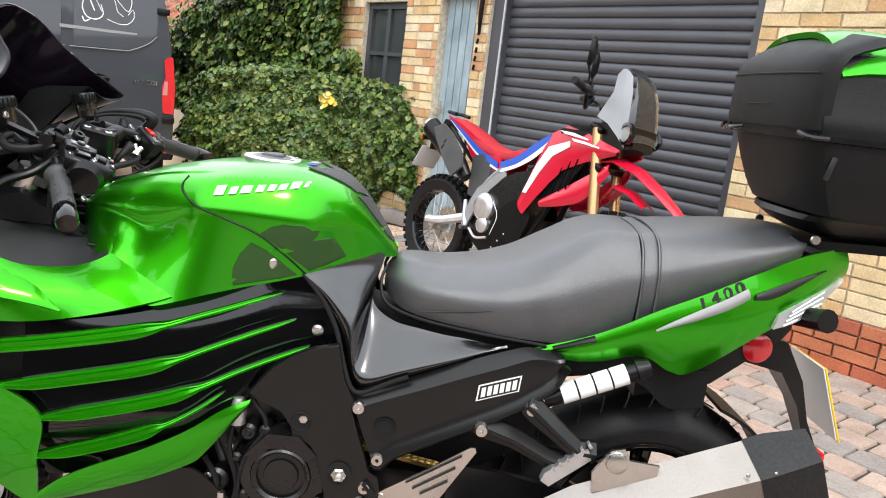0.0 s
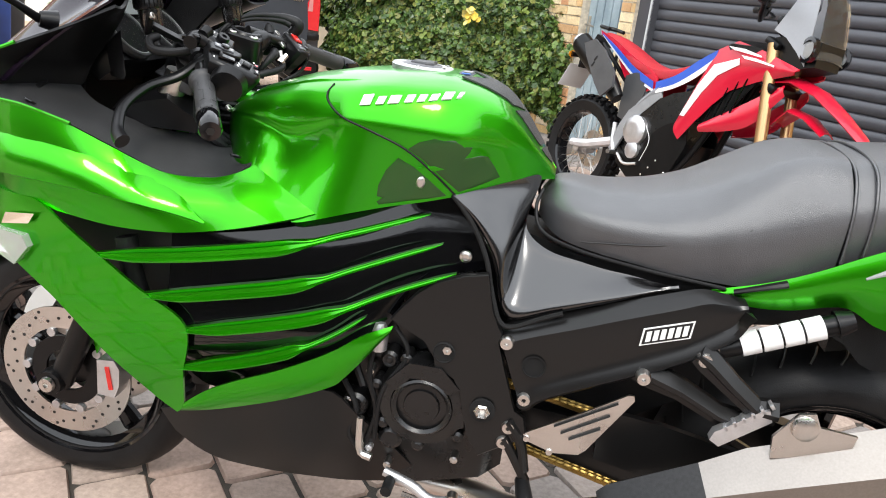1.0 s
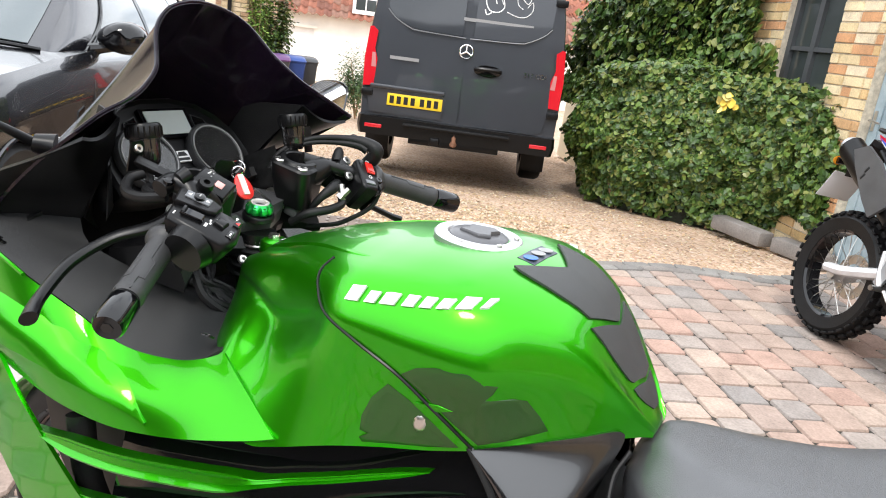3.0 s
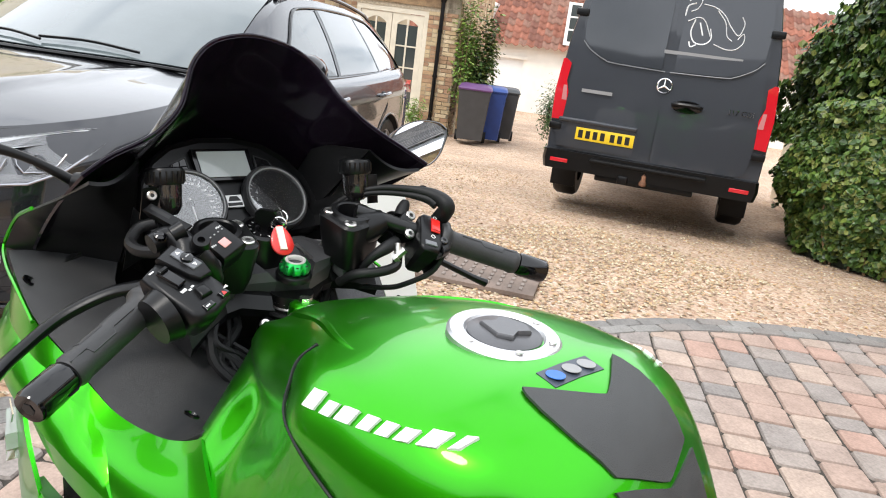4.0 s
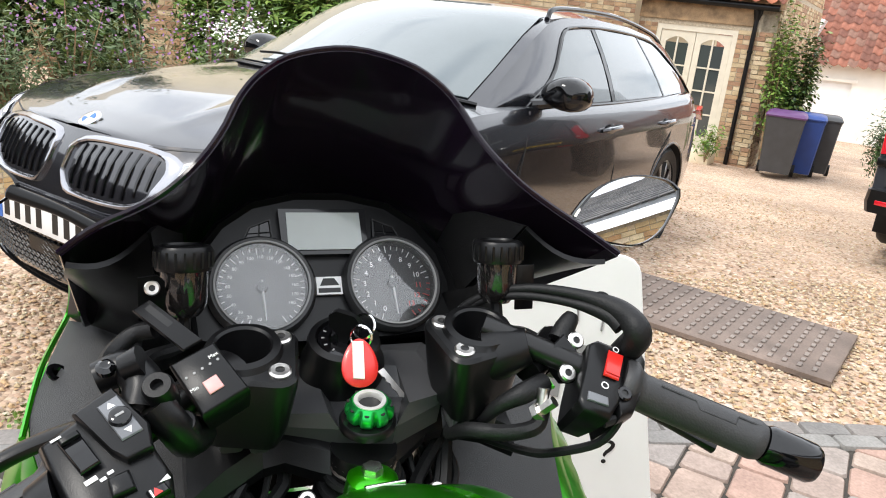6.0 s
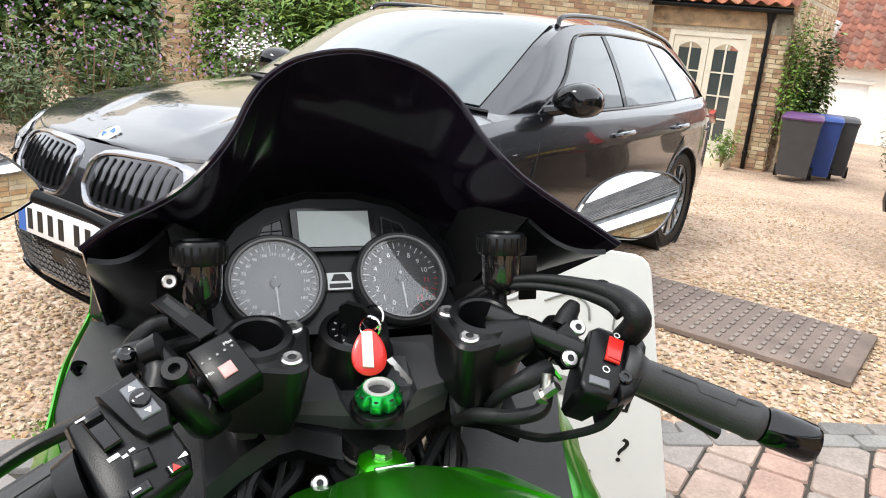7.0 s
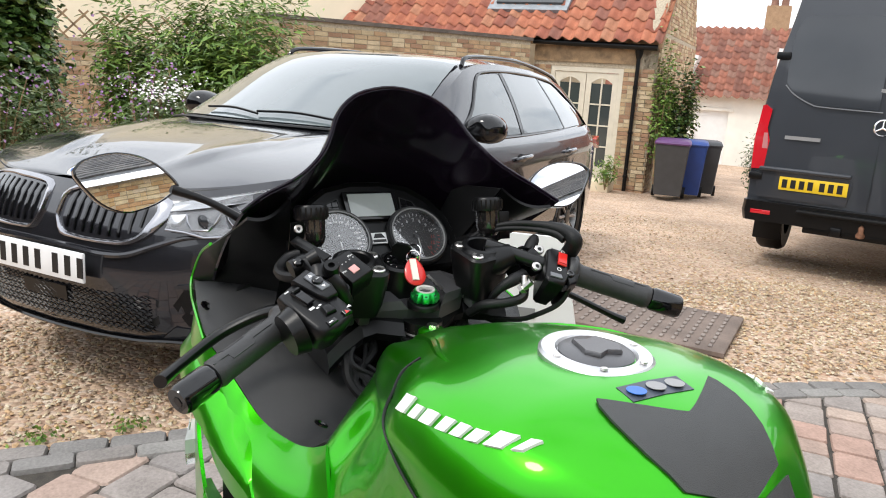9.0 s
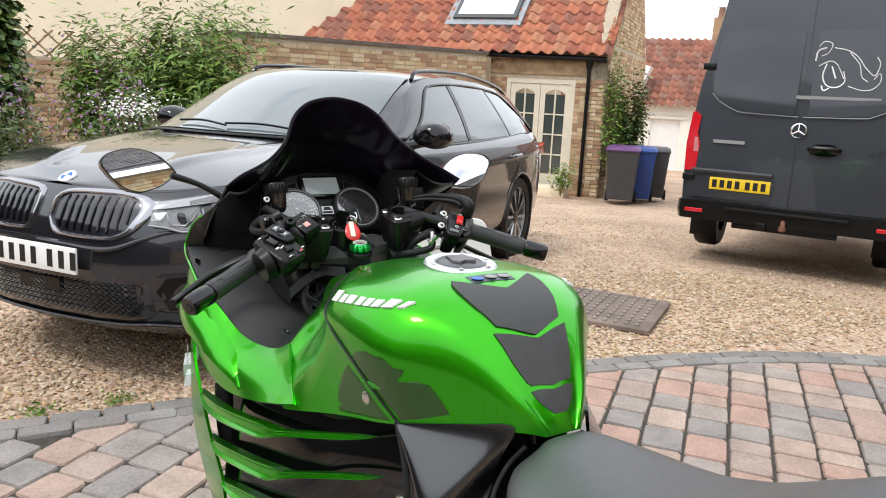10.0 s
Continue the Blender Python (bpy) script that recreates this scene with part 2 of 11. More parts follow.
# ---- the setting ----
def piece_mat(name, colours, rough=0.85, island=False, bump=0.5, grain=90, spots=0.32):
    """Stone-like pieces, each with its own colour from a list, with stains and grain."""
    m = bpy.data.materials.new(name)
    m.use_nodes = True
    n, l = m.node_tree.nodes, m.node_tree.links
    b = n["Principled BSDF"]
    src = n.new("ShaderNodeNewGeometry").outputs["Random Per Island"] if island else n.new("ShaderNodeObjectInfo").outputs["Random"]
    ramp = n.new("ShaderNodeValToRGB")
    ramp.color_ramp.interpolation = "CONSTANT"
    els = ramp.color_ramp.elements
    while len(els) < len(colours):
        els.new(0.5)
    for i, c in enumerate(colours):
        els[i].position, els[i].color = i / len(colours), (*c, 1)
    l.new(src, ramp.inputs["Fac"])
    tc = n.new("ShaderNodeTexCoord")
    tn, tb = n.new("ShaderNodeTexNoise"), n.new("ShaderNodeTexNoise")
    tn.inputs["Scale"].default_value, tn.inputs["Detail"].default_value = grain, 4
    tb.inputs["Scale"].default_value, tb.inputs["Detail"].default_value = 7, 5
    geo = n.new("ShaderNodeNewGeometry")
    l.new(geo.outputs["Position"], tn.inputs["Vector"])
    l.new(geo.outputs["Position"], tb.inputs["Vector"])
    r2 = n.new("ShaderNodeMapRange")
    r2.inputs["From Min"].default_value, r2.inputs["From Max"].default_value = 0.3, 0.7
    r2.inputs["To Min"].default_value, r2.inputs["To Max"].default_value = 1 - spots, 1 + spots
    add = n.new("ShaderNodeMath")
    add.operation = "MULTIPLY_ADD"
    l.new(tn.outputs["Fac"], add.inputs[0])
    add.inputs[1].default_value = 0.5
    mul = n.new("ShaderNodeMath")
    mul.operation = "MULTIPLY"
    mul.inputs[1].default_value = 0.5
    l.new(tb.outputs["Fac"], mul.inputs[0])
    l.new(mul.outputs[0], add.inputs[2])
    l.new(add.outputs[0], r2.inputs["Value"])
    hsv = n.new("ShaderNodeHueSaturation")
    l.new(r2.outputs["Result"], hsv.inputs["Value"])
    l.new(ramp.outputs["Color"], hsv.inputs["Color"])
    l.new(hsv.outputs["Color"], b.inputs["Base Color"])
    b.inputs["Roughness"].default_value = rough
    bp = n.new("ShaderNodeBump")
    bp.inputs["Strength"].default_value, bp.inputs["Distance"].default_value = bump, 0.004
    l.new(tn.outputs["Fac"], bp.inputs["Height"])
    l.new(bp.outputs["Normal"], b.inputs["Normal"])
    return m


PAVER_COLOURS = [(0.36, 0.262, 0.215), (0.315, 0.268, 0.238), (0.375, 0.280, 0.230), (0.245, 0.222, 0.208), (0.40, 0.310, 0.255), (0.34, 0.262, 0.222), (0.28, 0.246, 0.225), (0.385, 0.255, 0.205)]
PAVER = piece_mat("tumbled_concrete_paver", PAVER_COLOURS)
PAVER_JOINED = piece_mat("tumbled_concrete_pavers", PAVER_COLOURS, island=True)
KERB = piece_mat("grey_edging_sett", [(0.20, 0.19, 0.18), (0.25, 0.24, 0.225), (0.22, 0.20, 0.185)])
BRICK_COLOURS = [(0.64, 0.48, 0.26), (0.70, 0.57, 0.35), (0.60, 0.41, 0.20), (0.74, 0.62, 0.40), (0.55, 0.34, 0.17), (0.67, 0.53, 0.31), (0.56, 0.30, 0.15), (0.72, 0.60, 0.42)]
BRICK = piece_mat("yellow_stock_brick", BRICK_COLOURS, 0.9)
BRICK_JOINED = piece_mat("yellow_stock_bricks", BRICK_COLOURS, 0.9, True)
OLD_COLOURS = [(0.40, 0.29, 0.17), (0.46, 0.36, 0.22), (0.34, 0.22, 0.13), (0.30, 0.18, 0.11), (0.50, 0.40, 0.26), (0.42, 0.28, 0.16)]
OLD_JOINED = piece_mat("weathered_buff_bricks", OLD_COLOURS, 0.92, True)
RED_BRICK = piece_mat("red_plinth_brick", [(0.45, 0.13, 0.06), (0.50, 0.17, 0.08), (0.40, 0.11, 0.06)], 0.85)
MORTAR = material("lime_mortar", (0.54, 0.48, 0.38), 0.95, 0, 30, 0.25, 0.5, 300)
MORTAR_OLD = material("old_mortar", (0.40, 0.34, 0.25), 0.95, 0, 30, 0.25, 0.5, 300)
JOINT = material("sandy_joint_filling", (0.050, 0.043, 0.035), 0.95, 0, 25, 0.35, 0.6, 300)
RENDER_CREAM = material("cream_render", (0.80, 0.70, 0.52), 0.85, 0, 2.0, 0.05, 0.2, 120)
RENDER_WHITE = material("off_white_render", (0.78, 0.75, 0.68), 0.85, 0, 2.0, 0.08, 0.2, 120)
PANTILE = piece_mat("orange_clay_pantile", [(0.33, 0.105, 0.055), (0.39, 0.135, 0.07), (0.27, 0.085, 0.05), (0.37, 0.16, 0.088), (0.23, 0.09, 0.06)], 0.75, True, 0.3, 60)
PANTILE_OLD = piece_mat("old_red_pantile", [(0.24, 0.095, 0.062), (0.30, 0.12, 0.078), (0.19, 0.082, 0.058), (0.24, 0.13, 0.095)], 0.85, True, 0.3, 60)
SLATE = piece_mat("grey_slate", [(0.07, 0.07, 0.073), (0.10, 0.098, 0.098), (0.125, 0.12, 0.118)], 0.85, True, 0.2, 40)
SHUTTER = material("anthracite_aluminium", (0.085, 0.088, 0.100), 0.42, 0.3, 3, 0.1, 0.05, 200)
DOOR_BLUE = material("faded_blue_painted_boards", (0.27, 0.36, 0.41), 0.75, 0, 5, 0.18, 0.2, 160, second=(0.34, 0.42, 0.46))
WINDOW_GREY = flat_paint("dark_grey_window_paint", (0.06, 0.065, 0.07), 0.5)
PANE = flat_paint("dark_window_pane", (0.05, 0.06, 0.06), 0.05, 0, 0.5)
JOINERY = material("putty_painted_joinery", (0.62, 0.57, 0.46), 0.5, 0, 8, 0.06, 0.05, 200)
TIMBER = material("weathered_brown_timber", (0.22, 0.145, 0.08), 0.8, 0, 6, 0.4, 0.4, 90, second=(0.30, 0.2, 0.11))
LEAD = material("lead_grey", (0.28, 0.30, 0.32), 0.6, 0.3, 8, 0.2, 0.1)


def leaf_mat(name, colours, rough=0.45):
    m = piece_mat(name, colours, rough, True, 0.15, 30, 0.2)
    b = m.node_tree.nodes["Principled BSDF"]
    b.inputs["Subsurface Weight"].default_value = 0.0
    b.inputs["Specular IOR Level"].default_value = 0.45
    return m


IVY = leaf_mat("ivy_leaves", [(0.04, 0.085, 0.016), (0.07, 0.13, 0.022), (0.11, 0.18, 0.034), (0.035, 0.07, 0.016), (0.15, 0.205, 0.04), (0.06, 0.12, 0.026), (0.18, 0.20, 0.05)], 0.38)
FERN = leaf_mat("light_green_leaves", [(0.12, 0.22, 0.03), (0.16, 0.26, 0.04), (0.09, 0.17, 0.03), (0.2, 0.28, 0.05)], 0.5)
DARK_LEAF = leaf_mat("dark_green_leaves", [(0.03, 0.07, 0.02), (0.05, 0.10, 0.025), (0.07, 0.12, 0.03)], 0.45)
GREY_LEAF = leaf_mat("grey_green_leaves", [(0.14, 0.19, 0.09), (0.10, 0.15, 0.06), (0.18, 0.22, 0.11)], 0.6)
PURPLE = leaf_mat("purple_flowers", [(0.24, 0.12, 0.26), (0.32, 0.18, 0.34)], 0.7)
WHITE_FLOWER = leaf_mat("white_flowers", [(0.75, 0.75, 0.70), (0.68, 0.68, 0.60)], 0.7)
YELLOW_FLOWER = leaf_mat("yellow_flowers", [(0.75, 0.55, 0.08), (0.7, 0.6, 0.2)], 0.7)


def ramp01(a, b, x):
    f = min(1, max(0, (x - a) / (b - a)))
    return f * f * (3 - 2 * f)


def gz(x, y):
    """Height of the ground: level paving, then a steady fall over the gravel towards the house."""
    d = -0.5 * x + 0.85 * y
    return lerp_table([(4.9, 0.0), (6.0, -0.02), (7.6, -0.15), (13.7, -0.57), (20, -0.8)], d)


def data_mesh(name, verts, faces, mat, smooth=False):
    me = bpy.data.meshes.new(name)
    me.from_pydata(verts, [], faces)
    me.materials.append(mat)
    if smooth:
        me.polygons.foreach_set("use_smooth", [True] * len(me.polygons))
    return me


# gravel ground, one sheet out to the horizon
def gravel_mat():
    m = bpy.data.materials.new("golden_gravel")
    m.use_nodes = True
    n, l = m.node_tree.nodes, m.node_tree.links
    b = n["Principled BSDF"]
    geo = n.new("ShaderNodeNewGeometry")
    vor = n.new("ShaderNodeTexVoronoi")
    vor.inputs["Scale"].default_value = 42
    wob = n.new("ShaderNodeTexNoise")
    wob.inputs["Scale"].default_value = 1.1
    wob.inputs["Detail"].default_value = 4
    l.new(geo.outputs["Position"], vor.inputs["Vector"])
    l.new(geo.outputs["Position"], wob.inputs["Vector"])
    sep = n.new("ShaderNodeSeparateColor")
    l.new(vor.outputs["Color"], sep.inputs["Color"])
    ramp = n.new("ShaderNodeValToRGB")
    els = ramp.color_ramp.elements
    cols = [(0.27, 0.18, 0.125), (0.50, 0.35, 0.235), (0.59, 0.45, 0.33), (0.46, 0.285, 0.19), (0.65, 0.54, 0.44)]
    while len(els) < 5:
        els.new(0.5)
    for i, c in enumerate(cols):
        els[i].position, els[i].color = i / 4, (*c, 1)
    l.new(sep.outputs["Red"], ramp.inputs["Fac"])
    hsv = n.new("ShaderNodeHueSaturation")
    mr = n.new("ShaderNodeMapRange")
    mr.inputs["From Min"].default_value, mr.inputs["From Max"].default_value = 0.3, 0.7
    mr.inputs["To Min"].default_value, mr.inputs["To Max"].default_value = 0.8, 1.15
    l.new(wob.outputs["Fac"], mr.inputs["Value"])
    l.new(mr.outputs["Result"], hsv.inputs["Value"])
    l.new(ramp.outputs["Color"], hsv.inputs["Color"])
    l.new(hsv.outputs["Color"], b.inputs["Base Color"])
    b.inputs["Roughness"].default_value = 0.9
    bp = n.new("ShaderNodeBump")
    bp.inputs["Strength"].default_value, bp.inputs["Distance"].default_value = 1.0, 0.012
    bp.invert = True
    l.new(vor.outputs["Distance"], bp.inputs["Height"])
    l.new(bp.outputs["Normal"], b.inputs["Normal"])
    return m


GRAVEL = gravel_mat()
xs = [-400, -120, -40, -20] + [-14 + 0.5 * i for i in range(33)] + [3, 5, 8, 20, 60, 150, 400]
ys = [-400, -120, -40, -15, -6, -3, 0, 1, 2, 3, 4, 5, 6, 7, 8, 9, 10, 12, 16, 24, 50, 150, 400]
bm = bmesh.new()
sheet(bm, [[(x, y, gz(x, y) - 0.012) for y in ys] for x in xs])
solo("ground", bm, GRAVEL, "golden pea gravel drive falling gently away", "ground", kind="structure")

# the paving's edge against the gravel
EDGE = [(-2.2, -3.5), (-2.17, -1.0), (-2.17, 0.6), (-2.16, 1.4), (-2.1, 2.4), (-1.98, 3.5), (-1.81, 4.37), (-1.56, 4.98), (-1.05, 5.68), (-0.5, 6.1), (-0.1, 6.75)]
edge_line = smooth_line([(x, y, 0) for x, y in EDGE], 160)
W0, WU, WN = Vector((1.75, 4.80, 0)), Vector((0.682, -0.731, 0)).normalized(), Vector((-0.731, -0.682, 0)).normalized()


def paved(x, y):
    """Whether a place lies on the paving, inside its edging."""
    if (Vector((x, y, 0)) - W0).dot(WN) < 0.03:
        return False
    for p, q in zip(edge_line, edge_line[1:]):
        if p.y <= y <= q.y:
            f = (y - p.y) / max(1e-6, q.y - p.y)
            return x > p.x + (q.x - p.x) * f + 0.13
    return y < 5


bm = bmesh.new()
inner = [p for p in edge_line]
vs_a = [bm.verts.new((p.x, p.y, -0.006)) for p in inner]
vs_b = [bm.verts.new((7.0, p.y, -0.006)) for p in inner]
for i in range(len(inner) - 1):
    bm.faces.new((vs_a[i], vs_b[i], vs_b[i + 1], vs_a[i + 1]))
pavement = solo("pavement", bm, JOINT, "block paving of tumbled buff and grey setts with sandy joints", "paving", kind="structure", smooth=0)


# ---- brick walls ----
def brick_boxes(runs, z0, z1, openings, place, rnd, course=0.075, length=0.225, proud=0.012, gap=0.010):
    """Running-bond bricks as boxes: (centre s, centre z, half length, half height, proud)."""
    out = []
    for k in range(int((z1 - z0) / course)):
        z = z0 + (k + 0.5) * course
        s = runs[0] - (length / 2 if k % 2 else 0)
        while s < runs[1]:
            ln = length if rnd.random() > 0.15 else length / 2
            a, b = max(s, runs[0]), min(s + ln, runs[1])
            for o0, o1, oz0, oz1 in openings:
                if oz0 < z < oz1:
                    if a < o0 < b:
                        b = o0
                    elif a < o1 < b:
                        a = o1
                    elif a >= o0 and b <= o1:
                        b = a
            if b - a > 0.035:
                out.append(((a + b) / 2, z, (b - a - gap) / 2, (course - gap) / 2, proud * rnd.uniform(0.5, 1.3)))
            s += ln
    return out


BOX_FACES = [(4, 5, 6, 7), (0, 1, 5, 4), (1, 2, 6, 5), (2, 3, 7, 6), (3, 0, 4, 7)]


def joined_bricks(name, boxes, place, mat, parent, rnd):
    vs, fs = [], []
    for s, z, hl, hh, pr in boxes:
        n = len(vs)
        j = lambda: rnd.uniform(-0.002, 0.002)
        for w, k in ((0.0, 1.0), (pr, 0.965)):
            for a, b in ((-1, -1), (1, -1), (1, 1), (-1, 1)):
                vs.append(place(s + a * hl * k + j(), w, z + b * hh * k + j()))
        fs += [tuple(n + i for i in f) for f in BOX_FACES]
    ob = new(name, data_mesh(name, vs, fs, mat))
    ob.parent = parent
    ob["kind"] = "stuff"
    return ob


def wall_slab(name, runs, z0, z1, openings, place, mat, label, thick=0.24):
    """A wall with thickness and openings through it, as boxes round the openings."""
    bm = bmesh.new()
    cuts = sorted({runs[0], runs[1], *[v for o in openings for v in o[:2]]})
    for a, b in zip(cuts, cuts[1:]):
        mid = (a + b) / 2
        spans = [(z0, z1)]
        for o in openings:
            if o[0] <= mid <= o[1]:
                spans = [t for lo, hi in spans for t in ((lo, min(hi, o[2])), (max(lo, o[3]), hi)) if t[1] - t[0] > 0.001]
        for lo, hi in spans:
            skin(bm, [[place(a, w, lo), place(b, w, lo), place(b, w, hi), place(a, w, hi)] for w in (-thick, 0)])
    return solo(name, bm, mat, label, "wall", kind="structure", smooth=0)


rnd = random.Random(3)
gp = lambda s, w, z: W0 + WU * s + WN * w + Vector((0, 0, z))
G_OPEN = [(-2.34, 0.0, -0.1, 2.35), (-2.99, -2.50, -0.1, 2.05), (-4.22, -3.50, 0.85, 2.0)]
wall_garage = wall_slab("wall_garage", (-8.6, 4.2), -0.2, 2.75, G_OPEN, gp, MORTAR, "yellow stock brick garage wall with red plinth")
near_boxes = brick_boxes((0.0, 1.9), 0.30, 2.75, G_OPEN, gp, rnd)
far_boxes = brick_boxes((-7.0, -2.34), 0.0, 2.75, G_OPEN, gp, rnd) + brick_boxes((1.9, 4.2), 0.0, 2.75, [], gp, rnd) + brick_boxes((-2.34, 0.0), 2.35, 2.75, [], gp, rnd)
red_boxes = brick_boxes((0.0, 1.9), 0.0, 0.30, [], gp, rnd, proud=0.03)

# roller shutter: curved slats in a dark frame
shutter = thing("roller_shutter_door", None, "closed anthracite aluminium roller shutter garage door", "garage door")
bm = bmesh.new()
for s0, s1 in ((-2.34, -2.20), (-0.06, 0.0)):
    skin(bm, [[gp(s0, w, 0.0), gp(s1, w, 0.0), gp(s1, w, 2.35), gp(s0, w, 2.35)] for w in (-0.16, -0.03)])
part("guide_frame", bm, SHUTTER, shutter)
bm = bmesh.new()
skin(bm, [[gp(-2.215, w, 0.0), gp(-2.200, w, 0.0), gp(-2.200, w, 2.35), gp(-2.215, w, 2.35)] for w in (-0.04, -0.022)])
part("pale_seal", bm, flat_paint("pale_weather_seal", (0.55, 0.57, 0.58), 0.4), shutter, "pale grey weather seal")
slat_h = 0.077
bm = bmesh.new()
prof = [(0.000, -0.010), (0.004, -0.002), (0.012, 0.004), (0.030, 0.008), (0.048, 0.007), (0.064, 0.002), (0.073, -0.004), (0.0765, -0.010)]
sheet(bm, [[gp(s, -0.10 + w, z) for z, w in prof] for s in (-2.21, -0.05)])
slat_mesh = mesh_of(bm, 60)
slat_mesh.materials.append(SHUTTER)
for k in range(30):
    ob = new("slat", slat_mesh)
    ob.parent = shutter
    ob.location = (0, 0, 0.02 + slat_h * k)
bm = bmesh.new()
skin(bm, [[gp(-2.21, w, 0.0), gp(-0.05, w, 0.0), gp(-0.05, w, 2.34), gp(-2.21, w, 2.34)] for w in (-0.15, -0.125)])
part("backing", bm, SHUTTER, shutter)

# boarded blue door
door = thing("plank_door", None, "faded blue painted plank door in brick wall", "door")
bw = 0.49 / 5
for k in range(5):
    bm = bmesh.new()
    a, b = -2.99 + bw * k + 0.003, -2.99 + bw * (k + 1) - 0.003
    skin(bm, [[gp(a, -0.10, 0.02), gp(b, -0.10, 0.02), gp(b, -0.10, 2.04), gp(a, -0.10, 2.04)], [gp(a + .004, -0.075, 0.02), gp(b - .004, -0.075, 0.02), gp(b - .004, -0.075, 2.04), gp(a + .004, -0.075, 2.04)]])
    part("plank", bm, DOOR_BLUE, door)
part("latch_plate", skin(bmesh.new(), [[gp(-2.965, w, 1.0), gp(-2.935, w, 1.0), gp(-2.935, w, 1.14), gp(-2.965, w, 1.14)] for w in (-0.075, -0.068)]), STEEL, door)
part("door_handle", tube([gp(-2.95, -0.07, 1.07), gp(-2.95, -0.03, 1.07), gp(-2.84, -0.03, 1.06)], 0.008, 8), STEEL, door, "steel lever handle")
bm = bmesh.new()
tube([gp(-2.42, 0.03, 1.72), gp(-2.41, 0.045, 1.9), gp(-2.40, 0.045, 2.2)], [0.012, 0.02, 0.022], 8, 10, bm)
solo("hanging_tool", bm, BLACK_SATIN, "black iron bracket fixed to brickwork", "bracket")
chain_ = thing("chain", None, "short black chain hanging on brickwork", "chain")
for k in range(5):
    part("link", box((0.02, 0.015, 0.045), gp(-2.44 + 0.004 * k, 0.03, 1.45 + 0.07 * k), 0.004, rotm(0, 12, -47)), BLACK_SATIN, chain_)
bm = tube([gp(-2.40, 0.03, 1.0), gp(-2.40, 0.05, 0.9), gp(-2.41, 0.03, 0.55)], 0.012, 8, 8)
solo("wall_bracket", bm, BLACK_SATIN, "black iron latch bar on brick pier", "bracket")

# window over the ivy
win = thing("window_1", None, "dark grey framed four-pane window", "window", kind="structure")
for nm, s0, s1, z0, z1, w in (("window_frame", -4.22, -4.16, 0.85, 2.0, -0.05), ("window_frame", -3.56, -3.50, 0.85, 2.0, -0.05), ("window_frame", -4.16, -3.56, 1.94, 2.0, -0.05),
                              ("mullion", -3.90, -3.84, 0.90, 1.94, -0.055), ("glazing_bar", -4.16, -3.90, 1.50, 1.535, -0.058), ("glazing_bar", -3.84, -3.56, 1.50, 1.535, -0.058), ("window_sill", -4.26, -3.46, 0.80, 0.86, 0.03)):
    bm = skin(bmesh.new(), [[gp(s0, ww, z0), gp(s1, ww, z0), gp(s1, ww, z1), gp(s0, ww, z1)] for ww in (w - 0.06, w)])
    part(nm, bm, WINDOW_GREY, win)
for s0, s1 in ((-4.16, -3.90), (-3.84, -3.56)):
    for z0, z1 in ((0.90, 1.50), (1.535, 1.94)):
        part("pane", skin(bmesh.new(), [[gp(s0, ww, z0), gp(s1, ww, z0), gp(s1, ww, z1), gp(s0, ww, z1)] for ww in (-0.095, -0.088)]), PANE, win)
bm = skin(bmesh.new(), [[gp(s, w, z) for s, w, z in ((-7.2, 0.3, 2.75), (4.4, 0.3, 2.75), (4.4, 0.3, 2.82), (-7.2, 0.3, 2.82))], [gp(s, w, z) for s, w, z in ((-7.2, -3, 5.0), (4.4, -3, 5.0), (4.4, -3, 5.07), (-7.2, -3, 5.07))]])
groof = solo("garage_roof", bm, LEAD, "grey slate roof over the brick garage", "roof", kind="structure", smooth=0)
vs, fs = [], []
for row in range(19):
    for col in range(40):
        n, s0, d0 = len(vs), -7.2 + .29 * col + (.145 if row % 2 else 0), row * .2
        for s, d, h in ((s0 + .004, d0 - .03, .022), (s0 + .286, d0 - .03, .022), (s0 + .286, d0 + .2, .004), (s0 + .004, d0 + .2, .004), (s0 + .004, d0 - .03, .008), (s0 + .286, d0 - .03, .008)):
            vs.append(gp(min(s, 4.4), .3 - d * .826, 2.82 + d * .563 + h))
        fs += [(n, n + 1, n + 2, n + 3), (n + 4, n + 5, n + 1, n)]
slates = new("slates", data_mesh("slates", vs, fs, SLATE))
slates.parent = groof
slates["kind"] = "stuff"


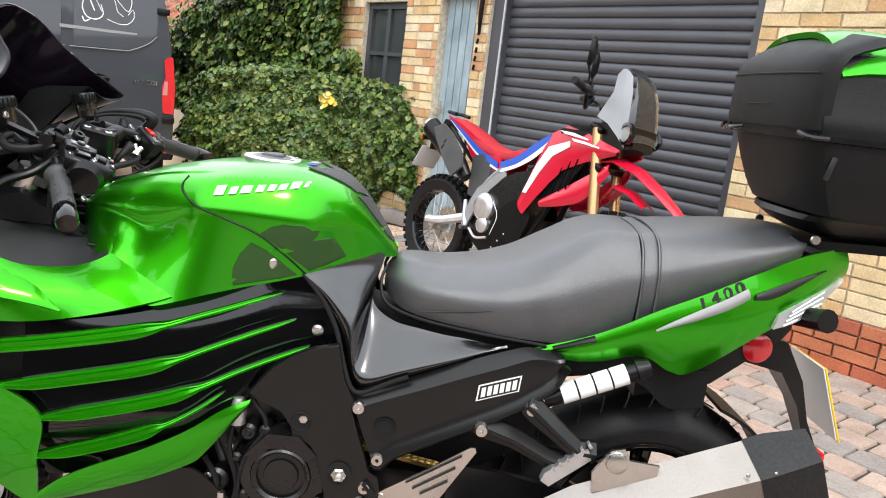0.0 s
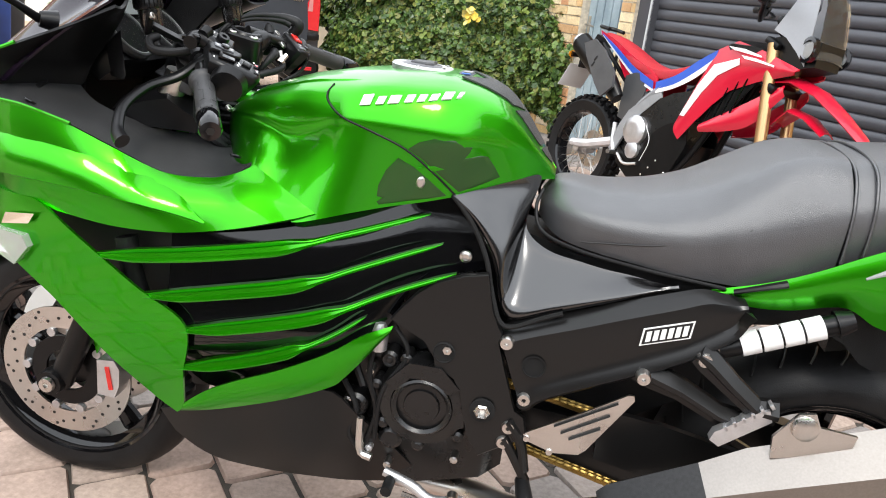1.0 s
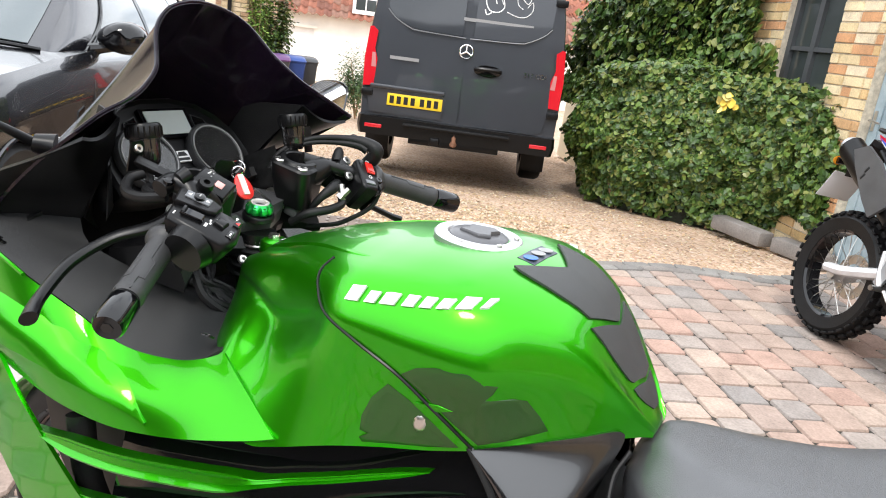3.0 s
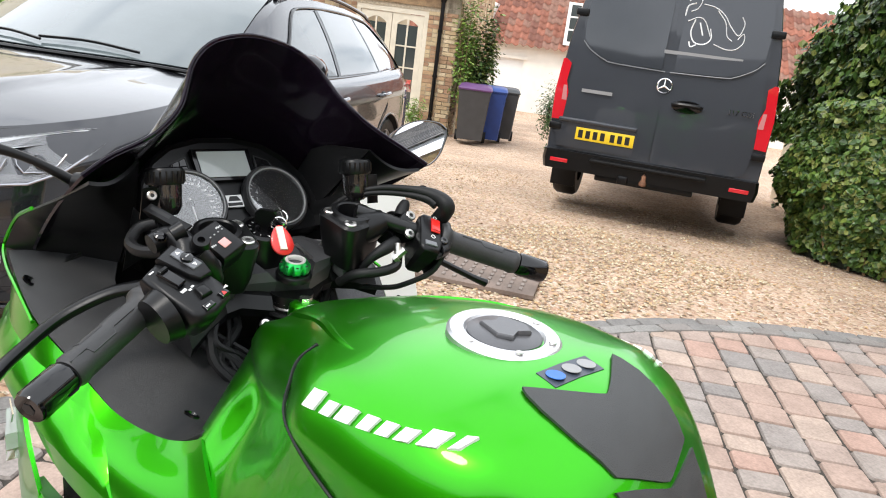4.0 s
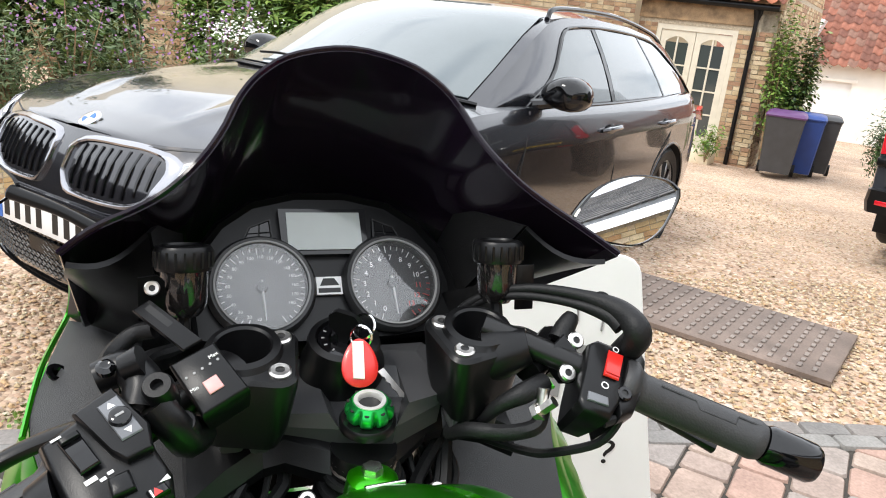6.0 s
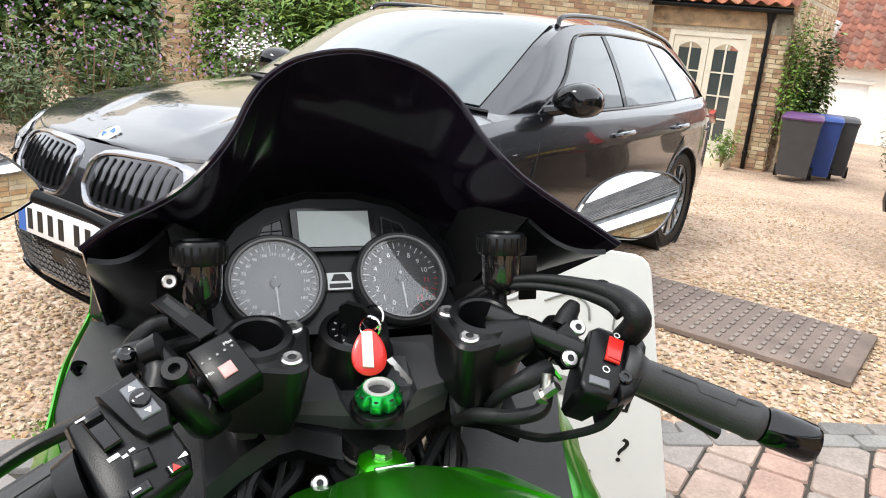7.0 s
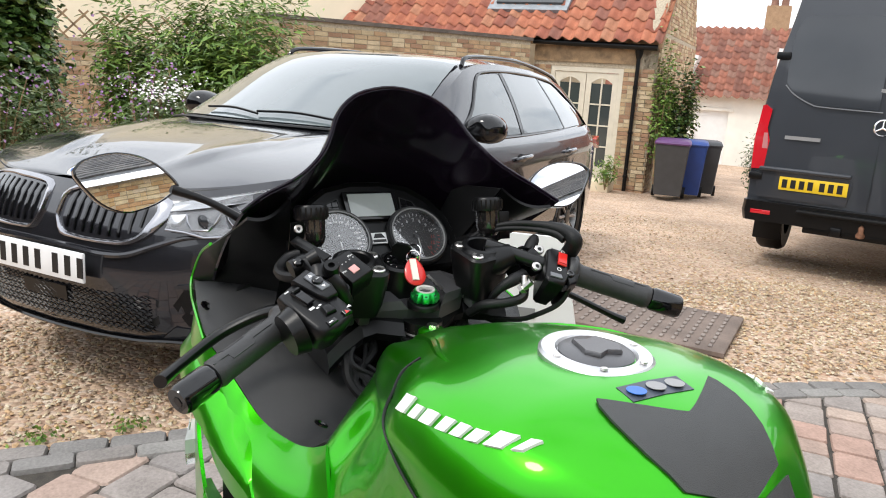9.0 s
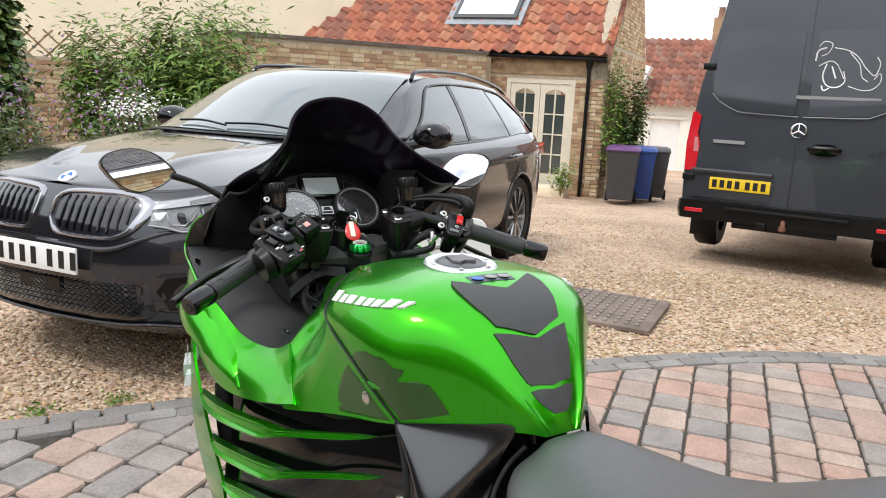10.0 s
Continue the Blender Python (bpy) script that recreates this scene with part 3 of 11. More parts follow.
# ---- foliage ----
def leaves(name, points, size, mat, rnd, parent=None, label="", category="", shape="ivy", kind=""):
    """Many small folded leaves at (place, outward) pairs."""
    vs, fs = [], []
    if shape == "ivy":
        outline = [(-0.5, 0.1, 0.0), (-0.2, 0.45, 0.05), (0.1, 0.5, 0.12), (0.55, 0.0, 0.0), (0.1, -0.5, 0.12), (-0.2, -0.45, 0.05), (-0.5, -0.1, 0.0)]
        quads = [(0, 1, 2, 3), (0, 3, 6), (6, 3, 4, 5)]
    elif shape == "lance":
        outline = [(-0.5, 0, 0), (-0.1, 0.13, 0.04), (0.5, 0, 0), (-0.1, -0.13, 0.04)]
        quads = [(0, 1, 2), (0, 2, 3)]
    else:
        outline = [(-0.5, 0, 0), (0, 0.45, 0.1), (0.5, 0, 0), (0, -0.45, 0.1)]
        quads = [(0, 1, 2), (0, 2, 3)]
    for p, out in points:
        o = Vector(out) + Vector((rnd.gauss(0, 0.45), rnd.gauss(0, 0.45), rnd.gauss(0, 0.4)))
        q = o.to_track_quat("Z", "Y") if o.length > 0.01 else Vector((0, 0, 1)).to_track_quat("Z", "Y")
        m = q.to_matrix() @ rotm(0, 0, rnd.uniform(0, 360))
        k = size * rnd.uniform(0.6, 1.4)
        n = len(vs)
        for a in outline:
            vs.append(Vector(p) + m @ (Vector(a) * k))
        fs += [tuple(n + i for i in f) for f in quads]
    ob = new(name, data_mesh(name, vs, fs, mat))
    if parent:
        ob.parent = parent
    if label or category:
        tagged(ob, label, category, kind=kind)
    return ob


def bumpy(u, v, seed):
    return noise.noise(Vector((u * 1.3, v * 1.3, seed))) * 0.6 + noise.noise(Vector((u * 3.7, v * 3.7, seed + 5))) * 0.4


# hedge of ivy in front of the wall: base line, bulging outward, stepping down towards the door
rnd = random.Random(11)
hedge = thing("ivy_hedge", None, "dense overgrown ivy hedge against the brick wall", "hedge")
HB = [(-3.15, 9.3), (-2.86, 8.35), (-2.45, 7.85), (-1.9, 7.7), (-1.2, 7.65), (-0.65, 7.45), (-0.28, 7.1)]
hb_line = smooth_line([(x, y, 0) for x, y in HB], 80)


def hedge_top(f):
    return lerp_table([(0, 1.22), (0.3, 1.30), (0.5, 1.34), (0.66, 1.30), (0.8, 1.22), (0.93, 1.05), (1, 0.8)], f)


pts, core = [], []
for i in range(42000):
    f = rnd.random()
    k = f * 79
    a = hb_line[int(k)].lerp(hb_line[min(79, int(k) + 1)], k % 1)
    d = (hb_line[min(79, int(k) + 1)] - hb_line[int(k)]).normalized() if int(k) < 79 else Vector((0.7, -0.7, 0))
    out = Vector((d.y, -d.x, 0))
    if out.y > 0:
        out = -out
    h = hedge_top(f) * (1 + 0.08 * bumpy(f * 9, 0, 3))
    v = rnd.random() ** 0.85
    z = v * h * 1.12
    if v < 0.9:
        bulge = 0.22 * math.sin(min(1, v / 0.9) * 2.6) + 0.22 * bumpy(f * 6, v * 2.6, 1) + 0.10 * bumpy(f * 22, v * 9, 6)
        p = a + out * (bulge - rnd.random() ** 2 * 0.22)
        nrm = out + Vector((0, 0, 0.5))
    else:
        back = rnd.random() * 0.9
        p = a - out * (back - 0.12) + Vector((0, 0, 0.05 * bumpy(f * 9, back * 4, 8)))
        z = h * (1.0 + 0.05 * bumpy(f * 12, back * 5, 2)) + back * 0.15
        nrm = Vector((0, 0, 1)) + out * 0.3
    pts.append(((p.x, p.y, gz(p.x, p.y) + z + 0.02), nrm))
for k in range(150):
    f = rnd.random()
    a = hb_line[int(f * 79)]
    z0 = hedge_top(f) * rnd.uniform(.25, 1.0)
    b = Vector((a.x + rnd.uniform(-.1, .1), a.y - .12, gz(a.x, a.y) + z0))
    d = Vector((rnd.uniform(-.7, .7), -rnd.uniform(.2, .9), rnd.uniform(.1, 1.0))).normalized()
    for j in range(12):
        q = b + d * (.028 * j) - Vector((0, 0, .0012 * j * j)) + Vector((rnd.gauss(0, .02), rnd.gauss(0, .02), rnd.gauss(0, .02)))
        pts.append((tuple(q), (d.x, d.y, .7)))
leaves("foliage", pts, 0.047, IVY, rnd, hedge)
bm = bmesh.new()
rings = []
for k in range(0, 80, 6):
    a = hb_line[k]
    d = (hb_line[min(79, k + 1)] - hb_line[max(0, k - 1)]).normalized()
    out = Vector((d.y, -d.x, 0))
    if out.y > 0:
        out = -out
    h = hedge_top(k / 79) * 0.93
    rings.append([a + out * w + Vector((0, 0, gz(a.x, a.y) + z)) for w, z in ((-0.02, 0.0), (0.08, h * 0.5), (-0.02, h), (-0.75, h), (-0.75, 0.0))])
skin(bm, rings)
# near-black solid core; the shade between the leaves is put into its colour
part("inner_growth", bm, material("hedge_inner_shade", (0.008, 0.012, 0.005), 0.9, 0, 20, 0.5, 0.8, 60), hedge)
bm = bmesh.new()
for k in range(16):
    a = hb_line[rnd.randrange(20, 79)]
    bm = tube([a + Vector((0, 0, gz(a.x, a.y))), a + Vector((rnd.uniform(-.1, .1), rnd.uniform(-.1, 0), 0.3)), a + Vector((rnd.uniform(-.2, .2), -0.05, 0.6))], [0.012, 0.009, 0.005], 5, 5)
    part("woody_stem", bm, TIMBER, hedge)
pts = [((-1.32 + rnd.gauss(0, .035), 7.33 + rnd.gauss(0, .03), 1.02 + rnd.gauss(0, .04)), (0, -1, 0.3)) for _ in range(14)]
leaves("yellow_leaves", pts, 0.06, YELLOW_FLOWER, rnd, hedge)

# ivy climbing the wall behind
climber = thing("climbing_ivy", None, "ivy climbing up the brick wall beside the window", "climbing plant")
pts = []
for i in range(26000):
    s, z = rnd.uniform(-8.5, -4.05), rnd.uniform(0.6, 3.3)
    lim = -4.45 + 0.25 * bumpy(z * 1.5, 0, 7) + (0.35 if z < 1.5 else 0)
    if s < lim and s > -8.5 + 1.7 * max(0, z - 1.1):
        mass = ramp01(-5.0, -5.7, s)
        w = 0.10 + 0.20 * max(0, bumpy(s * 1.5, z * 1.5, 4)) + rnd.random() ** 2 * 0.15 + mass * (.45 + .35 * bumpy(s * 1.1, z * 1.1, 9) + .2 * bumpy(s * 4, z * 4, 2))
        pts.append((gp(s, w, z), WN + Vector((0, 0, 0.4))))
leaves("foliage", pts, 0.070, IVY, rnd, climber)
# same near-black core behind the climber, its depth shade given by colour
part("inner_growth", skin(bmesh.new(), [[gp(s, w, z) for w, z in ((.02, .3), (.30, .5), (.36, min(1.8, .9 + (s + 8.5) * .58)), (.30, min(3.1, 1.0 + (s + 8.5) * .58)), (.02, min(3.2, 1.05 + (s + 8.5) * .58)))] for s in (-8.4, -7.6, -6.6, -5.7, -5.4)]), bpy.data.materials["hedge_inner_shade"], climber)


# ---- the house across the drive ----
HO, HU = Vector((-10.72, 9.87, 0)), Vector((0.745, 0.667, 0)).normalized()
HN = Vector((HU.y, -HU.x, 0))
hp = lambda s, w, z: HO + HU * s + HN * w + Vector((0, 0, z))
rnd = random.Random(5)
HZ, EAVE = -0.62, 2.05
H_OPEN = [(-1.61, -0.25, HZ, 1.62)]
wall_house = wall_slab("wall_house", (-1.95, 0.33), HZ, EAVE, H_OPEN, hp, MORTAR_OLD, "weathered buff brick house wall with french doors")
joined_bricks("bricks", brick_boxes((-1.95, 0.33), HZ, 1.70, H_OPEN, hp, rnd), hp, OLD_JOINED, wall_house, rnd)
gpl = lambda s, w, z: hp(0.33 + w, -s, z)
gable = wall_slab("wall_gable", (0.0, 5.0), HZ, 2.3, [], gpl, MORTAR_OLD, "weathered buff brick gable wall")
joined_bricks("bricks", brick_boxes((0.0, 5.0), HZ, 2.3, [], gpl, rnd), gpl, OLD_JOINED, gable, rnd)
bm = bmesh.new()
skin(bm, [[gpl(s, w, z) for s, z in ((0, 2.3), (5, 2.3), (2.5, 5.0))] for w in (-0.24, 0)])
gt = solo("wall_gable_top", bm, MORTAR_OLD, "brick gable peak", "wall", kind="structure", smooth=0)
gb = [b for b in brick_boxes((0.0, 5.0), 2.3, 5.0, [], gpl, rnd) if abs(b[0] - 2.5) < 2.5 * (1 - (b[1] - 2.3) / 2.7) - 0.05]
joined_bricks("bricks", gb, gpl, OLD_JOINED, gt, rnd)

# timber lintel and french doors
bm = bmesh.new()
skin(bm, [[hp(-1.95, w, 1.70), hp(0.02, w, 1.70), hp(0.02, w, 2.02), hp(-1.95, w, 2.02)] for w in (-0.05, 0.03)])
solo("timber_lintel", bm, TIMBER, "weathered brown oak lintel boards over french doors", "lintel")
fd = thing("french_doors", None, "putty painted glazed french doors with arched panes", "door")


def slab(s0, s1, z0, z1, w0, w1, place=hp, bm=None):
    return skin(bm or bmesh.new(), [[place(s0, w, z0), place(s1, w, z0), place(s1, w, z1), place(s0, w, z1)] for w in (w0, w1)])


for s0, s1, z0, z1 in ((-1.61, -1.53, HZ, 1.62), (-0.33, -0.25, HZ, 1.62), (-1.53, -0.33, 1.53, 1.62)):
    part("door_frame", slab(s0, s1, z0, z1, -0.10, -0.01), JOINERY, fd)
for c in (-1.23, -0.63):
    a, b = c - 0.295, c + 0.295
    part("stile", slab(a, a + 0.10, HZ + .08, 1.52, -0.08, -0.03), JOINERY, fd)
    part("stile", slab(b - 0.10, b, HZ + .08, 1.52, -0.08, -0.03), JOINERY, fd)
    part("rail", slab(a + .10, b - .10, HZ + .08, HZ + .42, -0.08, -0.03), JOINERY, fd)
    bm = bmesh.new()
    arc = [(a + .10, 1.52), (a + .10, 1.34)] + [(a + .10 + (0.39) * k / 8, 1.34 + 0.09 * math.sin(math.pi * k / 8)) for k in range(1, 8)] + [(b - .10, 1.34), (b - .10, 1.52)]
    skin(bm, [[hp(s, w, z) for s, z in arc] for w in (-0.08, -0.03)])
    part("arched_rail", bm, JOINERY, fd)
    part("glazing_bar", slab(c - .015, c + .015, HZ + .42, 1.42, -0.07, -0.035), JOINERY, fd)
    for k in range(1, 4):
        z = HZ + .42 + k * 0.385
        part("glazing_bar", slab(a + .10, b - .10, z - .013, z + .013, -0.068, -0.037), JOINERY, fd)
    for k in range(4):
        for q in (0, 1):
            z = HZ + .42 + k * 0.385
            s0 = a + .10 + q * .21
            part("pane", slab(s0, s0 + .18, z + .01, min(1.42, z + .375), -0.062, -0.055), PANE, fd)

# drainpipe and gutter
dp = thing("drainpipe", None, "black cast iron drainpipe with hopper", "drainpipe")
bm = tube([hp(0, 0.06, HZ + .05), hp(0, 0.06, 1.85)], 0.036, 10)
for z in (-0.3, 0.5, 1.3):
    lathe([(0.036, -.03), (0.046, -.02), (0.046, .02), (0.036, .03)], 12, at=hp(0, 0.06, z), bm=bm)
part("pipe", bm, BLACK_SATIN, dp)
part("hopper", lathe([(0.03, -.14), (0.05, -.1), (0.075, 0.0), (0.08, 0.06)], 10, at=hp(0, 0.06, 1.92)), BLACK_SATIN, dp)
part("gutter", tube([hp(-1.95, 0.14, 2.04), hp(0.33, 0.14, 2.0)], 0.055, 10), BLACK_SATIN, dp)


def pantiles(name, s0, s1, w0, z0, pitch, courses, mat, place, label, tile=0.24, gauge=0.30, thick=0.02):
    """Rolled clay tiles laid in courses up a slope, each course lapping the one below."""
    vs, fs = [], []
    cp, sp = math.cos(radians(pitch)), math.sin(radians(pitch))
    for c in range(courses):
        k = s0
        while k < s1 - 0.02:
            n = len(vs)
            e = min(tile, s1 - k)
            for along, lift in ((-0.03, 0.045 + rnd.uniform(-.006, .008)), (gauge + 0.02, 0.010)):
                d = c * gauge + along
                for j in range(7):
                    u = j / 6
                    h = 0.040 * math.cos(2 * math.pi * (u * 0.95 - 0.12)) + lift
                    vs.append(place(k + e * u * 1.03, w0 - d * cp - h * -sp, z0 + d * sp + h * cp))
            for j in range(6):
                fs.append((n + j, n + j + 1, n + j + 8, n + j + 7))
            m = len(vs)
            for j in range(7):
                vs.append(vs[n + j] - Vector((0, 0, thick)))
            for j in range(6):
                fs.append((m + j, m + j + 1, n + j + 1, n + j))
            k += tile
    ob = new(name, data_mesh(name, vs, fs, mat, True))
    return tagged(ob, label, "roof", kind="structure")


pantiles("roof_house", -6.2, 0.42, 0.22, 2.10, 42, 12, PANTILE, hp, "orange clay pantile roof in lapped courses")
cp42, sp42 = math.cos(radians(42)), math.sin(radians(42))
bm = skin(bmesh.new(), [[hp(s, 0.16 - d * cp42, 2.06 + d * sp42) for s, d in ((-6.2, 0), (0.40, 0), (0.40, 3.65), (-6.2, 3.65))], [hp(s, 0.16 - d * cp42, 1.98 + d * sp42) for s, d in ((-6.2, 0), (0.40, 0), (0.40, 3.65), (-6.2, 3.65))]])
solo("roof_deck", bm, TIMBER, "timber roof deck under tiles", "roof", kind="structure", smooth=0)
sk = thing("skylight", None, "pale roof window with lead flashing set in tiles", "skylight")
rp = lambda s, d, h: hp(s, 0.22 - d * cp42 + h * sp42, 2.10 + d * sp42 + h * cp42)
part("flashing", skin(bmesh.new(), [[rp(s, d, h) for s, d in ((-3.1, 0.72), (-1.5, 0.72), (-1.5, 2.3), (-3.1, 2.3))] for h in (0.0, 0.07)]), LEAD, sk)
part("sash", skin(bmesh.new(), [[rp(s, d, h) for s, d in ((-2.95, 0.88), (-1.62, 0.88), (-1.62, 2.1), (-2.95, 2.1))] for h in (0.07, 0.12)]), WINDOW_GREY, sk)
# white paint on the pane takes the place of reflected sky
part("pane", skin(bmesh.new(), [[rp(s, d, h) for s, d in ((-2.87, 0.98), (-1.70, 0.98), (-1.70, 2.0), (-2.87, 2.0))] for h in (0.12, 0.126)]), WHITE, sk, "pane painted white for the sky's reflection")
vent = lathe([(0.07, 0), (0.07, 0.12), (0.05, 0.16)], 12, at=rp(-5.0, 0.9, 0.02))
solo("roof_vent", vent, PANTILE, "clay roof vent tile", "vent")

# brick garden wall in front
COPING = material("dark_mossy_coping", (0.11, 0.09, 0.075), 0.9, 0, 9, 0.35, 0.5, 120)
GW = [(-12.95, 3.2), (-11.42, 3.39), (-11.9, 8.3)]
for i, (p, q) in enumerate(zip(GW, GW[1:])):
    o, d = Vector((*p, 0)), Vector((q[0] - p[0], q[1] - p[1], 0))
    ln = d.length
    d.normalize()
    nn = Vector((d.y, -d.x, 0))
    wp = lambda s, w, z, o=o, d=d, nn=nn: o + d * s + nn * w + Vector((0, 0, z))
    w = wall_slab("wall_garden_%d" % (i + 1), (0, ln), -0.6, 2.02, [], wp, MORTAR_OLD, "weathered brick garden wall with tile coping")
    joined_bricks("bricks", brick_boxes((0, ln), -0.6, 2.02, [], wp, rnd), wp, OLD_JOINED, w, rnd)
    solo("coping", slab(-0.02, ln + .02, 2.02, 2.08, -0.28, 0.05, wp), COPING, "dark coping on the garden wall", "coping", smooth=0)

# cream rendered house behind, left
bm = skin(bmesh.new(), [[Vector(p) for p in ((-15.4, -9, -1), (-15.4, 12.5, -1), (-15.4, 12.5, 5.6), (-15.4, -9, 5.6))], [Vector(p) for p in ((-15.8, -9, -1), (-15.8, 12.5, -1), (-15.8, 12.5, 5.6), (-15.8, -9, 5.6))]])
cream = solo("wall_cream_house", bm, RENDER_CREAM, "cream rendered house wall", "wall", kind="structure", smooth=0)
win_c = thing("sash_window", None, "white framed window in cream render", "window")
for y0, y1, z0, z1, w, m_ in ((5.2, 6.9, 3.9, 5.3, -15.36, WHITE), (5.3, 6.8, 4.0, 5.2, -15.34, PANE)):
    part("window_frame" if m_ is WHITE else "pane", skin(bmesh.new(), [[Vector((x, y, z)) for y, z in ((y0, z0), (y1, z0), (y1, z1), (y0, z1))] for x in (w - .05, w)]), m_, win_c)
# lattice and old brick base below the render
bm = bmesh.new()
for k in range(26):
    for sgn in (-1, 1):
        y = -3.5 + 0.3 * k
        box((0.015, 0.03, 0.62), (-12.9 + 0.01 * sgn, y, 1.75), 0, rotm(45 * sgn, 0, 0), bm)
solo("trellis", bm, TIMBER, "brown diamond trellis fence", "trellis", smooth=0)
bm = box((0.2, 9, 2.2), (-13.0, 0, 0.45))
wlow = solo("wall_low", bm, MORTAR_OLD, "old brick wall below trellis", "wall", kind="structure", smooth=0)
lwp = lambda s, w, z: Vector((-12.9 + w, s, z))
joined_bricks("bricks", brick_boxes((-4.4, 4.4), -0.3, 1.55, [], lwp, rnd), lwp, OLD_JOINED, wlow, rnd)

# low white house beyond the van, with a red roof
fo = Vector((-17.0, 17.5, 0))
fu = Vector((0.745, 0.667, 0)).normalized()
fn = Vector((fu.y, -fu.x, 0))
fp = lambda s, w, z: fo + fu * s + fn * w + Vector((0, 0, z))
white_house = wall_slab("wall_white_house", (-6, 12), -1.2, 1.2, [(-0.4, 0.5, -0.8, 0.75)], fp, RENDER_WHITE, "off-white rendered cottage wall")
cd = thing("cottage_door", None, "white arched plank door in cottage wall", "door")
part("door_leaf", slab(-0.4, 0.5, -0.8, 0.75, -0.15, -0.08, fp), WHITE, cd)
part("drip_mould", slab(-0.5, 0.6, 0.76, 0.84, -0.02, 0.06, fp), RENDER_WHITE, cd)
pantiles("roof_white_house", -6.2, 12.0, 0.3, 1.18, 40, 11, PANTILE_OLD, fp, "old red pantile cottage roof")
cw = thing("dormer_window", None, "white framed cottage window", "window")
part("window_frame", slab(1.6, 2.7, 1.35, 2.6, -0.1, 0.2, fp), WHITE, cw)
for k in range(3):
    for j in range(3):
        part("pane", slab(1.7 + .32 * k, 1.98 + .32 * k, 1.47 + .37 * j, 1.79 + .37 * j, 0.2, 0.205, fp), PANE, cw)
bm = bmesh.new()
skin(bm, [[fp(s, w, z) for s, w in ((1.0, -2.2), (1.7, -2.2), (1.7, -3.0), (1.0, -3.0))] for z in (2.4, 4.0)])
ch = solo("chimney", bm, OLD_JOINED, "brick chimney stack on the cottage roof", "chimney", smooth=0)
for s in (1.2, 1.5):
    solo("chimney_pot", lathe([(0.12, 0), (0.10, 0.3), (0.12, 0.35)], 10, at=fp(s, -2.6, 4.0)), PANTILE_OLD, "round clay chimney pot on brick stack", "chimney pot")
bm = bmesh.new()
skin(bm, [[fp(-1.3, w, 1.2), fp(-0.9, w, 1.2), fp(-0.5, w, 2.3), fp(-0.9, w, 2.4)] for w in (-0.3, 0.4)])
solo("roof_verge", bm, WHITE, "white painted roof verge", "roof trim", kind="structure", smooth=0)

# cream lean-to behind the van with a tiled roof
shed = skin(bmesh.new(), [[Vector((x, y, z)) for x, y in ((-5.2, 12.4), (-2.9, 9.6), (-2.7, 9.75), (-5.0, 12.6))] for z in (-0.5, 1.75)])
solo("wall_lean_to", shed, RENDER_CREAM, "cream painted lean-to wall behind the van", "wall", kind="structure", smooth=0)
lo, lu = Vector((-5.2, 12.4, 0)), Vector((2.3, -2.8, 0)).normalized()
ln_ = Vector((-lu.y, lu.x, 0))
if ln_.y > 0:
    ln_ = -ln_
lp = lambda s, w, z: lo + lu * s + ln_ * w + Vector((0, 0, z))
pantiles("roof_lean_to", -0.2, 3.7, 0.15, 1.75, 40, 8, PANTILE, lp, "orange pantile lean-to roof")

# brick building with a slate roof behind the camera
bp_ = lambda s, w, z: Vector((9.5, -7.0, 0)) + Vector((0.3, 1, 0)).normalized() * s + Vector((-1, 0.3, 0)).normalized() * w + Vector((0, 0, z))
wall_back = wall_slab("wall_back", (-10, 14), -0.2, 2.3, [], bp_, MORTAR, "buff brick outbuilding wall")
joined_bricks("bricks", brick_boxes((-2, 12), 0, 2.3, [], bp_, rnd), bp_, BRICK_JOINED, wall_back, rnd)
bm = bmesh.new()
skin(bm, [[bp_(s, w, z) for s, w, z in ((-10.3, 0.35, 2.2), (14.3, 0.35, 2.2), (14.3, -3, 4.5), (-10.3, -3, 4.5))], [bp_(s, w, z) for s, w, z in ((-10.3, 0.35, 2.3), (14.3, 0.35, 2.3), (14.3, -3, 4.6), (-10.3, -3, 4.6))]])
solo("roof_back", bm, SLATE, "grey slate roof of the outbuilding", "roof", kind="structure", smooth=0)

# unseen boarded building across the yard behind the walk, added to darken bike flanks
DARK_BOARD = material("dark_stained_boards", (0.045, 0.042, 0.038), 0.8, 0, 5, 0.3, 0.3, 90)
yp = lambda s, w, z: Vector((-9.0 + s, -4.2 + w, z))
wall_yard = wall_slab("wall_yard", (0, 16), -0.3, 2.3, [], yp, DARK_BOARD, "unseen dark boarded wall added to darken what the bike reflects")
joined_bricks("boards", brick_boxes((0, 16), 0, 2.3, [], yp, rnd, 0.155, 4.0, 0.02), yp, DARK_BOARD, wall_yard, rnd)
bm = skin(bmesh.new(), [[yp(s, w, z) for s, w, z in ((-.2, 0.3, z0), (16.2, 0.3, z0), (16.2, -3.2, z0 + 0.9), (-.2, -3.2, z0 + 0.9))] for z0 in (2.25, 2.35)])
solo("roof_yard", bm, SLATE, "unseen grey slate roof over the added dark wall", "roof", kind="structure", smooth=0)


